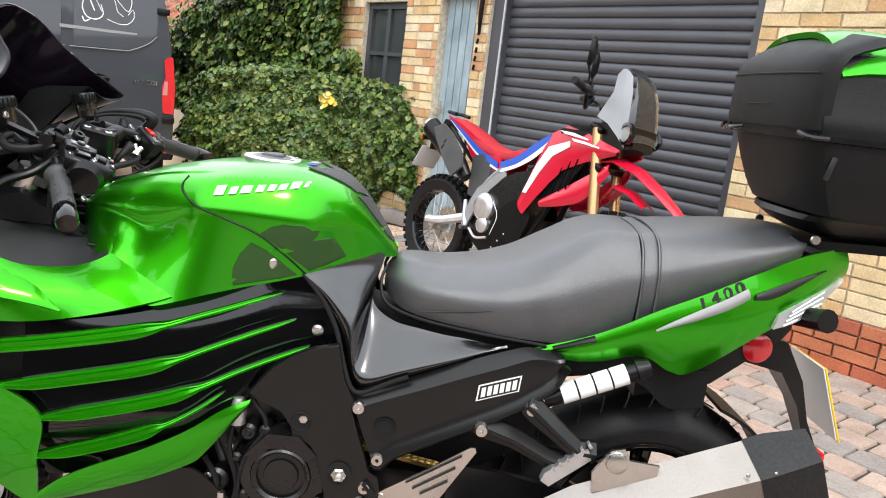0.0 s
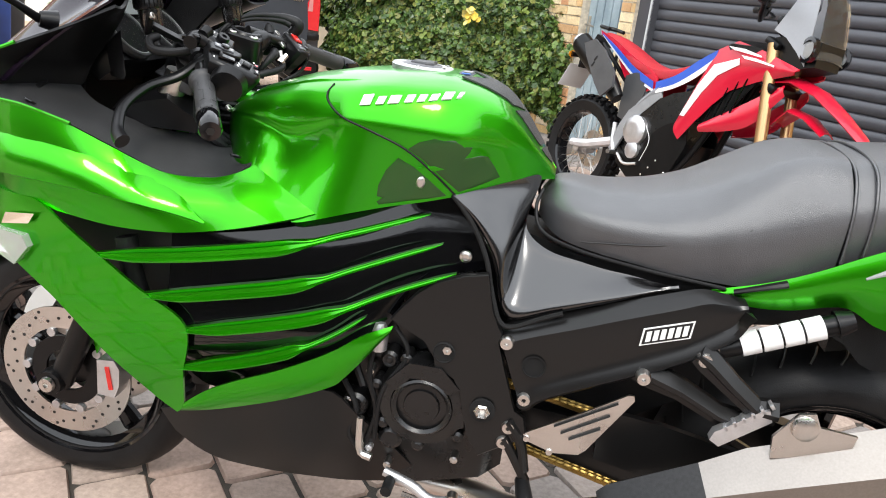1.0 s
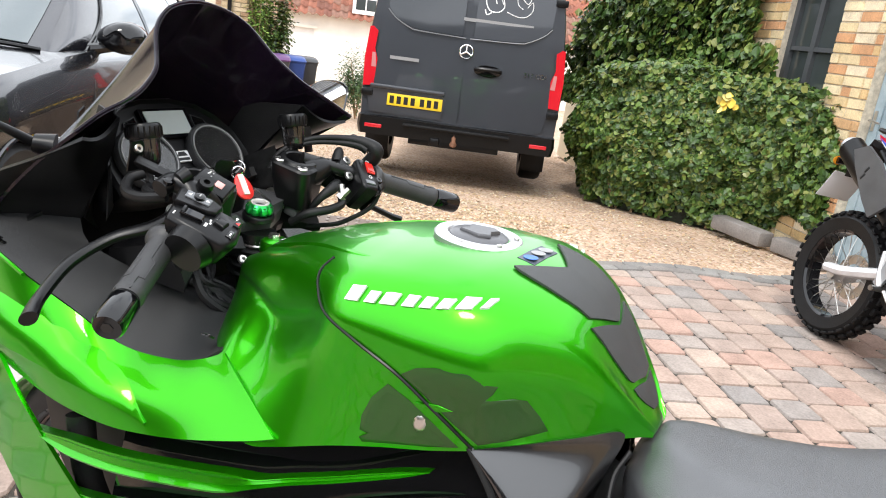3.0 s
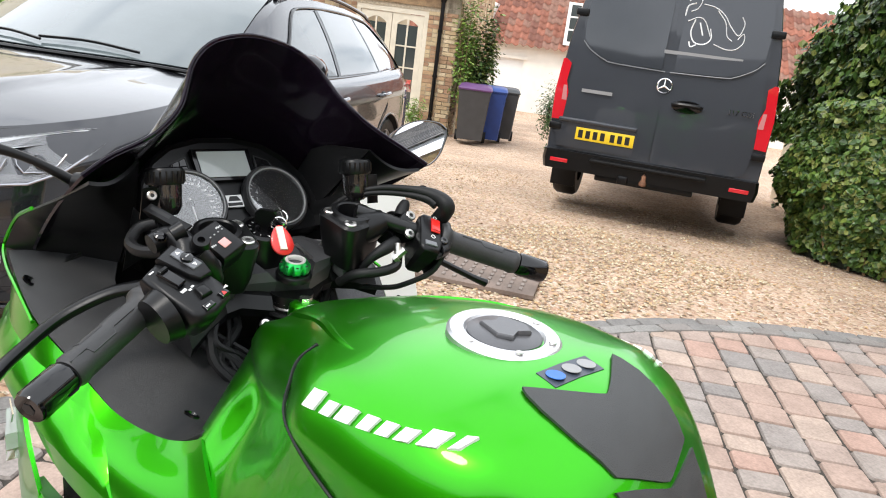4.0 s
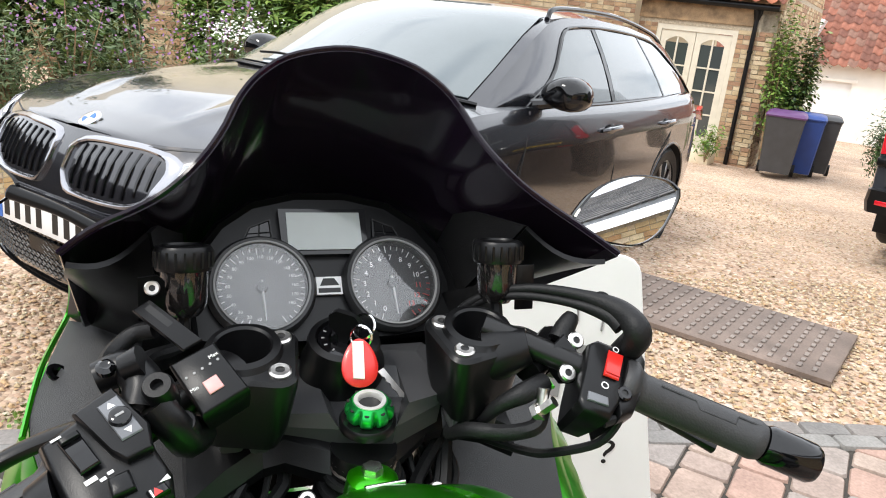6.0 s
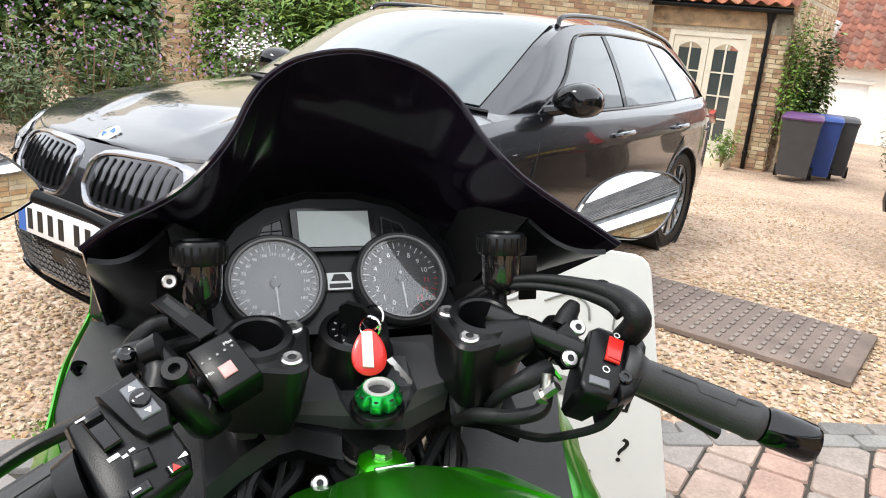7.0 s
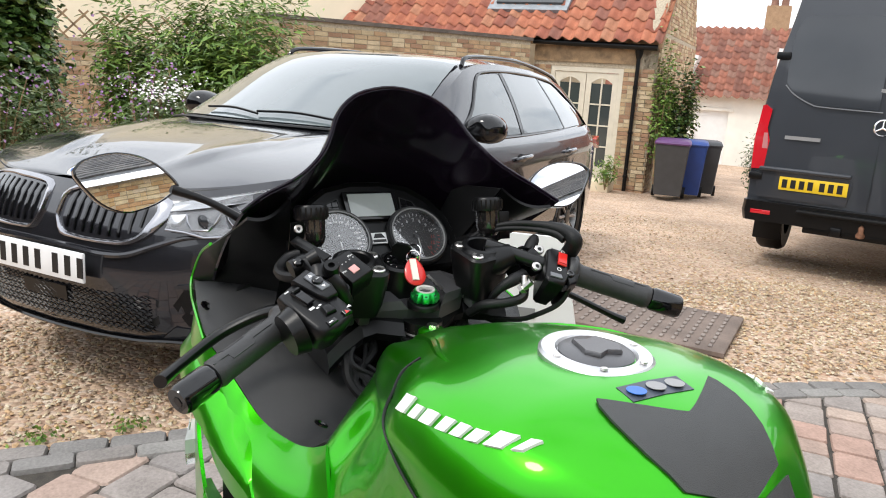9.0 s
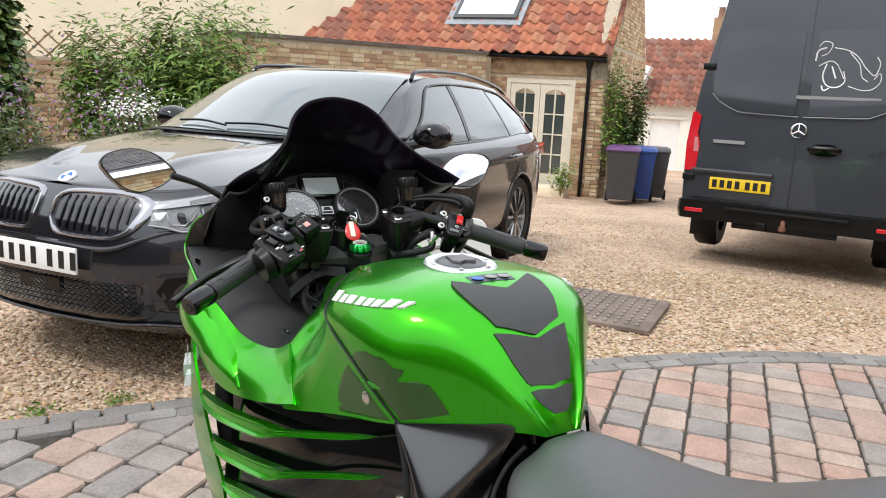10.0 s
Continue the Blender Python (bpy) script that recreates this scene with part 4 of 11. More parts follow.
# ---- wheelie bins ----
def wheelie_bin(m, body_mat, lid_mat, label):
    b = thing("wheelie_bin", m, label, "bin", "wheelie bins")
    rings = []
    for z, sx, sy in ((0.10, .22, .25), (0.12, .225, .255), (0.9, .275, .33), (0.93, .285, .34), (0.96, .285, .34)):
        rings.append([(x * sx, y * sy, z) for x, y in ((-1, -.92), (-.92, -1), (.92, -1), (1, -.92), (1, .92), (.92, 1), (-.92, 1), (-1, .92))])
    part("body", skin(bmesh.new(), rings), body_mat, b)
    rings = []
    for z, s in ((0.962, 1.03), (0.985, 1.05), (1.02, 0.98), (1.045, 0.75)):
        rings.append([(x * .285 * s, y * .36 * s + 0.01, z) for x, y in ((-1, -.9), (-.9, -1), (.9, -1), (1, -.9), (1, .9), (.9, 1), (-.9, 1), (-1, .9))])
    part("lid", skin(bmesh.new(), rings), lid_mat, b, "coloured lid")
    part("grip_bar", tube([(-.24, .36, .93), (-.24, .42, .95), (.24, .42, .95), (.24, .36, .93)], 0.015, 8), body_mat, b)
    for x in (-.25, .25):
        part("wheel", lathe([(0.02, -.03), (0.1, -.03), (0.1, .03), (0.02, .03)], 18, "X", (x, .30, .10)), RUBBER, b)
    return b


BIN_GREY = material("dark_grey_bin_plastic", (0.045, 0.047, 0.05), 0.55, 0, 6, 0.15, 0.1, 200)
BIN_PURPLE = material("purple_bin_plastic", (0.10, 0.035, 0.13), 0.5, 0, 6, 0.1, 0.1, 200)
BIN_BLUE = material("blue_bin_plastic", (0.015, 0.05, 0.22), 0.5, 0, 6, 0.1, 0.1, 200)
for s, w, bmat, lmat, lab in ((0.86, 0.62, BIN_GREY, BIN_PURPLE, "dark grey wheelie bin with purple lid"), (1.08, -0.02, BIN_BLUE, BIN_BLUE, "blue wheelie bin beside the brick gable"), (1.26, -0.66, BIN_GREY, BIN_GREY, "dark grey wheelie bin beside the brick gable")):
    p = hp(s, w, 0)
    wheelie_bin(pose(p.x, p.y, gz(p.x, p.y), 0, 0, 48), bmat, lmat, lab)
p = hp(-0.75, 0.5, 0)
solo("doorstep", box((1.2, 0.5, 0.2), (p.x, p.y, gz(p.x, p.y) + .08), 0.02, rotm(0, 0, 41.8)), RENDER_CREAM, "pale stone doorstep below french doors", "step")


# ---- plants round the house ----
def shrub(name, at, size, n, leaf, mat, label, category, seed, shape="lance", stems=8):
    """A bush: stems from the ground and clumps of leaves round their ends."""
    r = random.Random(seed)
    b = thing(name, pose(*at), label, category)
    bm = bmesh.new()
    tips = []
    for k in range(stems):
        a = r.uniform(0, 6.28)
        tip = Vector((math.cos(a) * size[0] * r.uniform(.2, .8), math.sin(a) * size[1] * r.uniform(.2, .8), size[2] * r.uniform(.55, 1.0)))
        tube([(0, 0, 0), tip * 0.5 + Vector((0, 0, 0.15 * min(1, size[2]))), tip], [0.018 * min(1, size[2]), 0.010 * min(1, size[2]), 0.004 * min(1, size[2])], 5, 6, bm)
        tips.append(tip)
    part("stem", bm, TIMBER, b)
    pts = []
    for k in range(n):
        t = r.choice(tips)
        c = t * r.uniform(0.45, 1.05)
        q = c + Vector((r.gauss(0, .14 * size[0] + .03), r.gauss(0, .14 * size[1] + .03), r.gauss(0, .10 * size[2])))
        pts.append((q, (q - Vector((0, 0, size[2] * .4))).normalized() + Vector((0, 0, .5))))
    leaves("foliage", pts, leaf, mat, r, b, shape=shape)
    return b


p = hp(0.62, -0.7, 0)
shrub("climbing_shrub", (p.x, p.y, -0.55), (0.34, 0.50, 2.2), 4200, 0.060, IVY, "green climbing shrub against the brick gable", "shrub", 21, "ivy", 12)
p = hp(0.5, -0.1, 0)
shrub("rose_climber", (p.x, p.y, -0.55), (0.20, 0.30, 2.6), 1500, 0.055, FERN, "light green climber on the gable wall", "climbing plant", 22, "leaf", 7)
p = hp(2.35, -0.5, 0)
shrub("bay_bush", (p.x, p.y, -0.6), (0.45, 0.55, 1.35), 3200, 0.075, DARK_LEAF, "dark evergreen bush beside the bins", "bush", 23, "lance", 9)
p = hp(2.9, 0.2, 0)
shrub("yellow_bush", (p.x, p.y, -0.6), (0.4, 0.4, 0.6), 1600, 0.05, FERN, "yellow-green low bush beside gravel", "bush", 24, "leaf", 6)
p = hp(-0.2, 0.75, 0)
shrub("pot_plant", (p.x, p.y, -0.5), (0.25, 0.25, 0.6), 300, 0.1, FERN, "small leafy plant by the doorstep", "plant", 25, "lance", 5)
shrub("mahonia_bush", (-8.6, 2.6, -0.3), (0.9, 0.95, 2.25), 15000, 0.115, FERN, "bright green pinnate-leaved shrub", "shrub", 26, "lance", 14)
shrub("mahonia_bush", (-8.9, 1.75, -0.35), (0.7, 0.8, 2.3), 11000, 0.115, FERN, "bright green pinnate-leaved shrub", "shrub", 27, "lance", 12)
# dark filler foliage added inside the bushes, inner shade given by leaf colour
shrub("mahonia_bush", (-8.95, 2.25, -0.35), (0.75, 0.9, 1.75), 6000, 0.11, DARK_LEAF, "dark leaf filler for the shade inside the pinnate-leaved shrubs", "shrub", 30, "lance", 12)
shrub("dark_climber", (-9.2, 0.2, -0.3), (0.8, 0.75, 3.0), 20000, 0.075, IVY, "dark ivy-clad shrub near the cream house", "shrub", 28, "ivy", 12)
shrub("dark_climber", (-9.0, -0.9, -0.3), (0.9, 0.9, 3.0), 20000, 0.075, IVY, "dark ivy-clad shrub near the cream house", "shrub", 29, "ivy", 12)
for k in range(7):
    shrub("border_plant", (-7.4 - 0.25 * (k % 3), -1.6 + 0.62 * k, -0.25), (0.4, 0.45, 1.35 + 0.15 * (k % 2)), 2000, 0.075, GREY_LEAF, "tall grey-green border plant with purple flower spikes", "plant", 31 + k, "lance", 12)
r9 = random.Random(9)
pts = [((-7.2 + r9.gauss(0, .2), -1.2 + r9.random() * 3.2, 1.0 + r9.gauss(0, .22)), (1, 0, .5)) for _ in range(500)]
leaves("flower_spikes", pts, 0.026, PURPLE, r9, None, "purple flower spikes above the border", "flowers", "leaf", "stuff")
pts = [((-7.0 + r9.gauss(0, .12), 1.72 + r9.gauss(0, .17), 1.02 + r9.gauss(0, .07)), (.4, 0, 1)) for _ in range(260)]
leaves("white_blossom", pts, 0.028, WHITE_FLOWER, r9, None, "white flat-topped blossom heads above the border", "flowers", "leaf", "stuff")


# ---- green sports tourer ----
# bike space: x towards the tail, y towards its right side, z up
bike_m = pose(0, 1.785, 0, 0, 0, 5.5)
bike = thing("sports_tourer_motorcycle", bike_m, "lime green and black sports tourer motorcycle with smoked screen", "motorcycle")


def fair_y(x, z):
    """Half width of the side fairing."""
    w = lerp_table([(-1.12, .06), (-1.05, .13), (-.95, .20), (-.82, .272), (-.70, .292), (-.5, .30), (-.35, .282), (-.2, .247), (-.08, .203), (0, .186), (.12, .18)], x)
    k = lerp_table([(.2, .68), (.3, .80), (.4, .88), (.5, .97), (.6, 1.0), (.72, 1.0), (.8, .965), (.88, .89), (.95, .80)], z)
    return w * k




def panel(name, top, bot, mat, side=-1, off=0.0, n=28, m=8, thick=0.006, parent=None, yfun=fair_y, label="", curve=0.0, smooth=50):
    """A curved body panel between two side-view lines of (x, z), laid on the body's side surface."""
    a = smooth_line([(x, 0, z) for x, z in top], n)
    b = smooth_line([(x, 0, z) for x, z in bot], n)
    rows = []
    for p, q in zip(a, b):
        row = []
        for j in range(m + 1):
            c = p.lerp(q, j / m)
            y = yfun(c.x, c.z) + off + curve * math.sin(math.pi * j / m)
            row.append((c.x, side * y, c.z))
        rows.append(row)
    bm = thicken(sheet(bmesh.new(), rows), thick)
    return part(name, bm, mat, parent or bike, label, smooth)


# fuel tank: crown line, widths and lower edge along x
TANK = [  # x, top z, half width, height of widest, lower z, lower half width, crown half width
    (-.505, .936, .046, .918, .890, .05, .02), (-.485, .955, .077, .929, .868, .085, .04), (-.45, .979, .106, .930, .860, .150, .06), (-.40, .999, .130, .925, .862, .196, .07), (-.35, 1.018, .146, .91, .824, .224, .085),
    (-.30, 1.030, .164, .925, .788, .243, .105), (-.26, 1.039, .180, .945, .796, .232, .116), (-.23, 1.044, .196, .952, .804, .220, .120), (-.20, 1.049, .203, .955, .812, .208, .124), (-.14, 1.055, .204, .955, .828, .192, .128), (-.08, 1.056, .199, .953, .842, .178, .126),
    (-.03, 1.049, .183, .948, .855, .162, .116), (.02, 1.032, .140, .940, .866, .136, .090), (.06, 1.000, .104, .930, .876, .106, .068), (.095, .956, .074, .915, .882, .076, .050), (.120, .922, .050, .900, .884, .051, .035), (.136, .896, .030, .887, .882, .030, .020)]


def tank_half(x):
    zt, w, zw, zb, wb, wc = lerp_table(TANK, x)
    ctrl = [(0, 0, zt), (0, wc * .55, zt - .003), (0, wc, zt - .012), (0, wc + (w - wc) * .62, zt - (zt - zw) * .30), (0, w * .985, zw + (zt - zw) * .28), (0, w, zw), (0, w * .42 + wb * .58, zw * .48 + zb * .52), (0, wb, zb)]
    return [(p.y, p.z) for p in smooth_line(ctrl, 25)]


def tank_point(x, f, side=-1, lift=0.0):
    """A point on the tank: f from 0 (crown) to 1 (lower edge)."""
    h = tank_half(x)
    k = f * (len(h) - 1)
    i = min(int(k), len(h) - 2)
    (y0, z0), (y1, z1) = h[i], h[i + 1]
    y, z = y0 + (y1 - y0) * (k - i), z0 + (z1 - z0) * (k - i)
    n = Vector((0, z0 - z1, y1 - y0)).normalized() if (z0 - z1) or (y1 - y0) else Vector((0, 0, 1))
    n = Vector((0, -(z1 - z0), (y1 - y0))).normalized()
    return Vector((x, side * (y + n.y * lift), z + n.z * lift))


rings = []
for k in range(61):
    x = -.505 + .643 * k / 60
    h = tank_half(x)
    left = [(x, -y, z) for y, z in h]
    right = [(x, y, z) for y, z in h[::-1][:-1]]
    rings.append(left + right)
tank = part("fuel_tank", skin(bmesh.new(), rings), GREEN, bike, "lime green metallic fuel tank")


def tank_patch(name, outline, mat, lift=0.0015, side=-1, parent=None, label="", n=10):
    """A thin pad or sticker on the tank: outline of (x, f) points, filled from its middle line."""
    bm = bmesh.new()
    cx = sum(p[0] for p in outline) / len(outline)
    cf = sum(p[1] for p in outline) / len(outline)
    rings = []
    for k in range(n + 1):
        s = max(.02, 1 - k / n)
        rings.append([tank_point(cx + (x - cx) * s, abs(cf + (f - cf) * s), side if cf + (f - cf) * s >= 0 else -side, lift * (1 if k else .3)) for x, f in outline])
    skin(bm, rings)
    return part(name, bm, mat, parent or tank, label)


# seam round the tank's front panel, running up from the lower edge to the crown


# raised maker's name, drawn as plain white blocks


def name_blocks(side):
    """Eight leaning white blocks between two measured ends."""
    wide = [1.25, .95, 1.3, .95, .9, .95, 1.1, .5]
    at_, total = 0.0, sum(wide)
    for k, wd in enumerate(wide):
        a, b = at_ / total, (at_ + wd * .66) / total
        at_ += wd
        rows = []
        for q in range(4):
            u = a + (b - a) * q / 3
            x = -.208 + .170 * u
            z = .996 + .030 * u
            hh = .027 if k in (0, 6, 7) else .020
            f0 = tank_fine(x, z)
            f1 = max(.04, f0 - hh * 2.0)
            rows.append((x, f0, f1))
        bm = bmesh.new()
        rings = [[tank_point(x, f0, side, l) for x, f0, f1 in rows] + [tank_point(x + .004, f1, side, l) for x, f0, f1 in rows[::-1]] for l in (0.0, .0035)]
        part("name_block", skin(bm, rings), WHITE, tank, "raised white block in place of lettering")


def tank_fine(x, z):
    h = tank_half(x)
    for i in range(len(h) - 1):
        if h[i][1] >= z >= h[i + 1][1]:
            return (i + (h[i][1] - z) / max(1e-6, h[i][1] - h[i + 1][1])) / (len(h) - 1)
    return 0.05


def tank_fy(x, y):
    """The share at which the half width is y, from the crown outwards."""
    h = tank_half(x)
    for i in range(len(h) - 1):
        if h[i][0] <= y <= h[i + 1][0]:
            return (i + (y - h[i][0]) / max(1e-6, h[i + 1][0] - h[i][0])) / (len(h) - 1)
    return .4


part("tank_seam", tube([tank_point(x, tank_fine(x, z), -1, .0012) for x, z in ((-.030, .857), (-.071, .897), (-.121, .935), (-.183, .958), (-.235, .972), (-.268, .988), (-.278, 1.003), (-.272, 1.018))], .0020, 6, 40), BLACK_SATIN, tank)
part("tank_seam", tube([tank_point(x, tank_fine(x, z), 1, .0012) for x, z in ((-.030, .857), (-.071, .897), (-.121, .935), (-.183, .958), (-.235, .972), (-.268, .988), (-.278, 1.003), (-.272, 1.018))], .0020, 6, 40), BLACK_SATIN, tank)
for sd in (-1, 1):
    part("tank_ridge", tube([tank_point(x, tank_fy(x, y), sd, -.0035) for x, y in ((-.485, .030), (-.44, .052), (-.38, .070), (-.32, .092), (-.26, .118), (-.215, .128))], [.003, .006, .007, .007, .006, .003], 8, 30), GREEN, tank)
name_blocks(-1)
name_blocks(1)
# translucent saw-blade side stickers
saw_front = [(-.132, .918), (-.152, .893), (-.163, .865), (-.164, .845), (-.150, .842), (-.164, .835), (-.160, .822), (-.12, .828), (-.08, .835), (-.046, .845), (-.078, .884), (-.105, .905)]
saw_rear = [(-.116, .936), (-.098, .950), (-.074, .958), (-.040, .958), (-.010, .947), (-.014, .937), (-.030, .927), (.004, .932), (.016, .930), (.030, .910), (.040, .892), (.020, .883), (.0, .874), (-.026, .864), (-.055, .889), (-.090, .919)]


def on_tank(pts):
    """Side points (x, z) as (x, share round the tank's half)."""
    out = []
    for x, z in pts:
        low = tank_half(x)[-1][1]
        out.append((x, min(.985, tank_fine(x, max(z, low + .002)))))
    return out


STICKER = material("smoked_green_vinyl", (0.008, 0.052, 0.003), 0.34, 0.0, 8, 0.1, 0.05, 600, 0.3)
for sd in (-1, 1):
    for half_ in (saw_front, saw_rear):
        tank_patch("knee_sticker", on_tank(half_), STICKER, .0016, sd, label="dark smoked green saw-edged vinyl sticker")
    tank_patch("sticker_notch", on_tank([(-.098, .905), (-.070, .900), (-.052, .906), (-.070, .910)]), GREEN, .0022, sd)
    tank_patch("tank_bolt", [(-.091 + .008 * math.cos(a / 10 * 6.283), .90 + .030 * math.sin(a / 10 * 6.283)) for a in range(10)], STEEL, .004, sd, n=3)

# tank pad in three pieces
PAD = material("carbon_grey_pad", (0.035, 0.036, 0.036), 0.55, 0, 60, 0.15, 0.3, 900)
def centre_patch(name, rows, mat, lift, label="", thick=.003):
    """A patch across the crown: rows of (x at the middle, half width, x at the sides)."""
    bm = bmesh.new()
    pts = []
    for x, w, xs_ in rows:
        row = []
        for k in range(-8, 9):
            u = abs(k) / 8
            xx = x + (xs_ - x) * u ** 1.15
            row.append(tank_point(xx, tank_fy(xx, min(w * u, tank_half(xx)[14][0] * .98)), -1 if k < 0 else 1, lift))
        pts.append(row)
    return part(name, thicken(sheet(bm, pts), thick), mat, tank, label)


pad_rows = [(-.012, .070, -.055), (-.004, .074, -.046), (.012, .076, -.026), (.030, .074, -.006), (.044, .070, .012), (.056, .062, .030), (.064, .055, .044)]
centre_patch("tank_pad", pad_rows, PAD, .004, "grey carbon-look tank pad")
centre_patch("tank_pad", [(.0675, .062, .050), (.076, .056, .064), (.086, .050, .078), (.096, .042, .091), (.104, .036, .100), (.109, .030, .104)], PAD, .004, "grey carbon-look tank pad")
centre_patch("tank_pad", [(.112, .034, .1065), (.117, .030, .113), (.124, .022, .121), (.130, .010, .129)], PAD, .003, "grey carbon-look tank pad")
# warning sticker with three round signs
wst = centre_patch("warning_sticker", [(-.066, .038, -.066), (-.042, .038, -.042)], flat_paint("slate_blue_label", (.045, .055, .075), .4), .0008, "small dark sticker with three round symbols", .0008)
for k, mt in ((-1, BLUE), (0, GREY_MARK), (1, GREY_MARK)):
    p = tank_point(-.054, tank_fy(-.054, .024 * abs(k)), -1 if k < 0 else 1, .0016)
    part("round_symbol", lathe([(0, 0), (.0095, 0), (.0095, .0006), (0, .0006)], 24, at=p), mt, wst)

# filler cap
CAP_GREY = material("dark_satin_lid", (0.10, 0.10, 0.105), 0.34, 0.4, 20, 0.1, 0.05, 500)
cap = part("filler_cap", lathe([(.060, -.014), (.060, .001), (.057, .004), (.043, .004), (.040, .0), (0, .0)], 48, at=(-.140, 0, 1.055), rot=rotm(0, 2, 0)), ALLOY, bike, "brushed alloy filler ring with black lid")
part("cap_lid", lathe([(.0, .0), (.0395, .0), (.0395, .003), (.035, .006), (0, .007)], 40, at=(-.140, 0, 1.055), rot=rotm(0, 2, 0)), CAP_GREY, cap)
part("cap_flap", plate([(-.028, -.020), (.012, -.030), (.030, -.018), (.022, 0), (.030, .018), (.012, .030), (-.028, .020), (-.020, 0)], .005, lambda u, v, w: Vector((-.140 + u * .78, v * .78, 1.061 + w)), bevel=.002), CAP_GREY, cap)
for a in range(6):
    part("cap_bolt", lathe([(0, 0), (.004, 0), (.004, .002), (0, .003)], 8, at=(-.140 + .050 * math.cos(a * 1.047 + .5), .050 * math.sin(a * 1.047 + .5), 1.058)), STEEL, cap)
# raised front mount and ridge of the tank
part("tank_mount", lathe([(.0, 0), (.024, 0), (.022, .016), (.016, .02), (0, .02)], 20, at=(-.490, 0, .944)), GREEN, tank)
part("mount_bolt", lathe([(.0, .0), (.010, .0), (.009, .007), (0, .007)], 6, at=(-.492, 0, .963)), STEEL, tank)
part("club_badge", box((.006, .036, .003), (-.468, .004, .968), .0015, rotm(0, -30, 3)), CHROME, tank, "small chrome script badge")

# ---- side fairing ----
# near-black that stands for the shade in holes, seams and openings
GAP_SHADE = flat_paint("gap_shade_black", (0.001, 0.001, 0.001), 0.9)
SIDE_BLACK = material("semi_gloss_black_paint", (0.0030, 0.0030, 0.0034), 0.21, 0.0, 4, 0.1, 0.015, 900, 0.5, spec=0.95)
INFILL = material("knurled_rubber_infill", (0.022, 0.022, 0.0225), 0.42, 0, 40, 0.1, 0.35, 1300, spec=0.45)
for sd in (-1, 1):
    tag = "left" if sd < 0 else "right"
    # upper cowl: smooth shoulder from the cockpit edge down to the vents
    c_t = smooth_line([(-1.02, .16, .90), (-.92, .235, .935), (-.80, .278, .936), (-.70, .286, .918), (-.62, .262, .878), (-.54, .240, .842), (-.47, .220, .838), (-.425, .206, .848), (-.388, .199, .868)], 48)
    c_b = smooth_line([(-1.06, .11, .80), (-.95, .195, .775), (-.82, .268, .764), (-.74, .283, .758), (-.62, .289, .746), (-.52, .287, .748), (-.45, .279, .757), (-.38, .267, .772), (-.30, .249, .795), (-.262, .237, .808)], 48)
    rows = []
    for q, r in zip(c_t, c_b):
        row = []
        for j in range(13):
            v = q.lerp(r, j / 12)
            g = .014 * math.sin(math.pi * j / 12) * ramp01(-.30, -.48, v.x)
            row.append((v.x, sd * (v.y + g * .75), v.z + g * .5))
        rows.append(row)
    part("upper_cowl", thicken(sheet(bmesh.new(), rows), .006), GREEN, bike, "green metallic upper fairing cowl")

    def on_cowl(x, z, out=0.0):
        """A point on the shoulder at the given length and height."""
        tp, bt = min(c_t, key=lambda w: abs(w.x - x)), min(c_b, key=lambda w: abs(w.x - x))
        f = min(1, max(0, (tp.z - z) / (tp.z - bt.z)))
        g = .014 * math.sin(math.pi * f)
        return Vector((x, sd * (tp.y + (bt.y - tp.y) * f + g * .75 + out), z + g * .5 + out * .3))

    # overlapping front lip that runs out to a point
    lip = smooth_line([(-.94, 0, .80), (-.85, 0, .803), (-.756, 0, .805), (-.666, 0, .800), (-.574, 0, .787), (-.50, 0, .777), (-.446, 0, .768)], 30)
    rdg = smooth_line([(-.94, 0, .835), (-.85, 0, .848), (-.737, 0, .848), (-.656, 0, .838), (-.567, 0, .818), (-.49, 0, .793), (-.446, 0, .770)], 30)
    rows = []
    for i, (l, r) in enumerate(zip(lip, rdg)):
        k = 1 - ramp01(20, 29, i)
        up = r.z + .030 * k
        rows.append([on_cowl(r.x, up, -.003), on_cowl(r.x, r.z, .003 + .013 * k), on_cowl(l.x, l.z * .6 + r.z * .4, .004 + .016 * k), on_cowl(l.x, l.z, .004 + .016 * k), on_cowl(l.x, l.z - .003, -.004)])
    part("cowl_lip", sheet(bmesh.new(), rows), GREEN, bike)
    # lower diagonal nose panel
    panel("side_cowl", [(-.86, .775), (-.80, .772), (-.748, .768), (-.66, .712), (-.56, .645), (-.468, .585), (-.478, .48), (-.490, .39)],
          [(-.90, .70), (-.84, .66), (-.78, .625), (-.72, .585), (-.655, .52), (-.59, .455), (-.54, .405), (-.505, .378)], GREEN, sd, .006, 40, 8, .006, label="green metallic side cowl")
    # dark panel behind the fins
    panel("inner_panel", [(-.525, .742), (-.50, .746), (-.46, .755), (-.40, .767), (-.30, .783), (-.20, .806), (-.10, .830), (-.035, .848), (.016, .80)],
          [(-.505, .47), (-.48, .445), (-.45, .43), (-.40, .43), (-.32, .46), (-.20, .53), (-.12, .605), (-.08, .68), (.050, .722)], BLACK_GLOSS, sd, 0, 36, 14, .006, yfun=lambda x, z: fair_y(x, .70) * (1 - .05 * ramp01(.74, .84, z)) - .038 + (.66 - max(z, .58)) * (.15 + .15 * ramp01(-.08, -.25, x)) - .05 * ramp01(.56, .44, z))
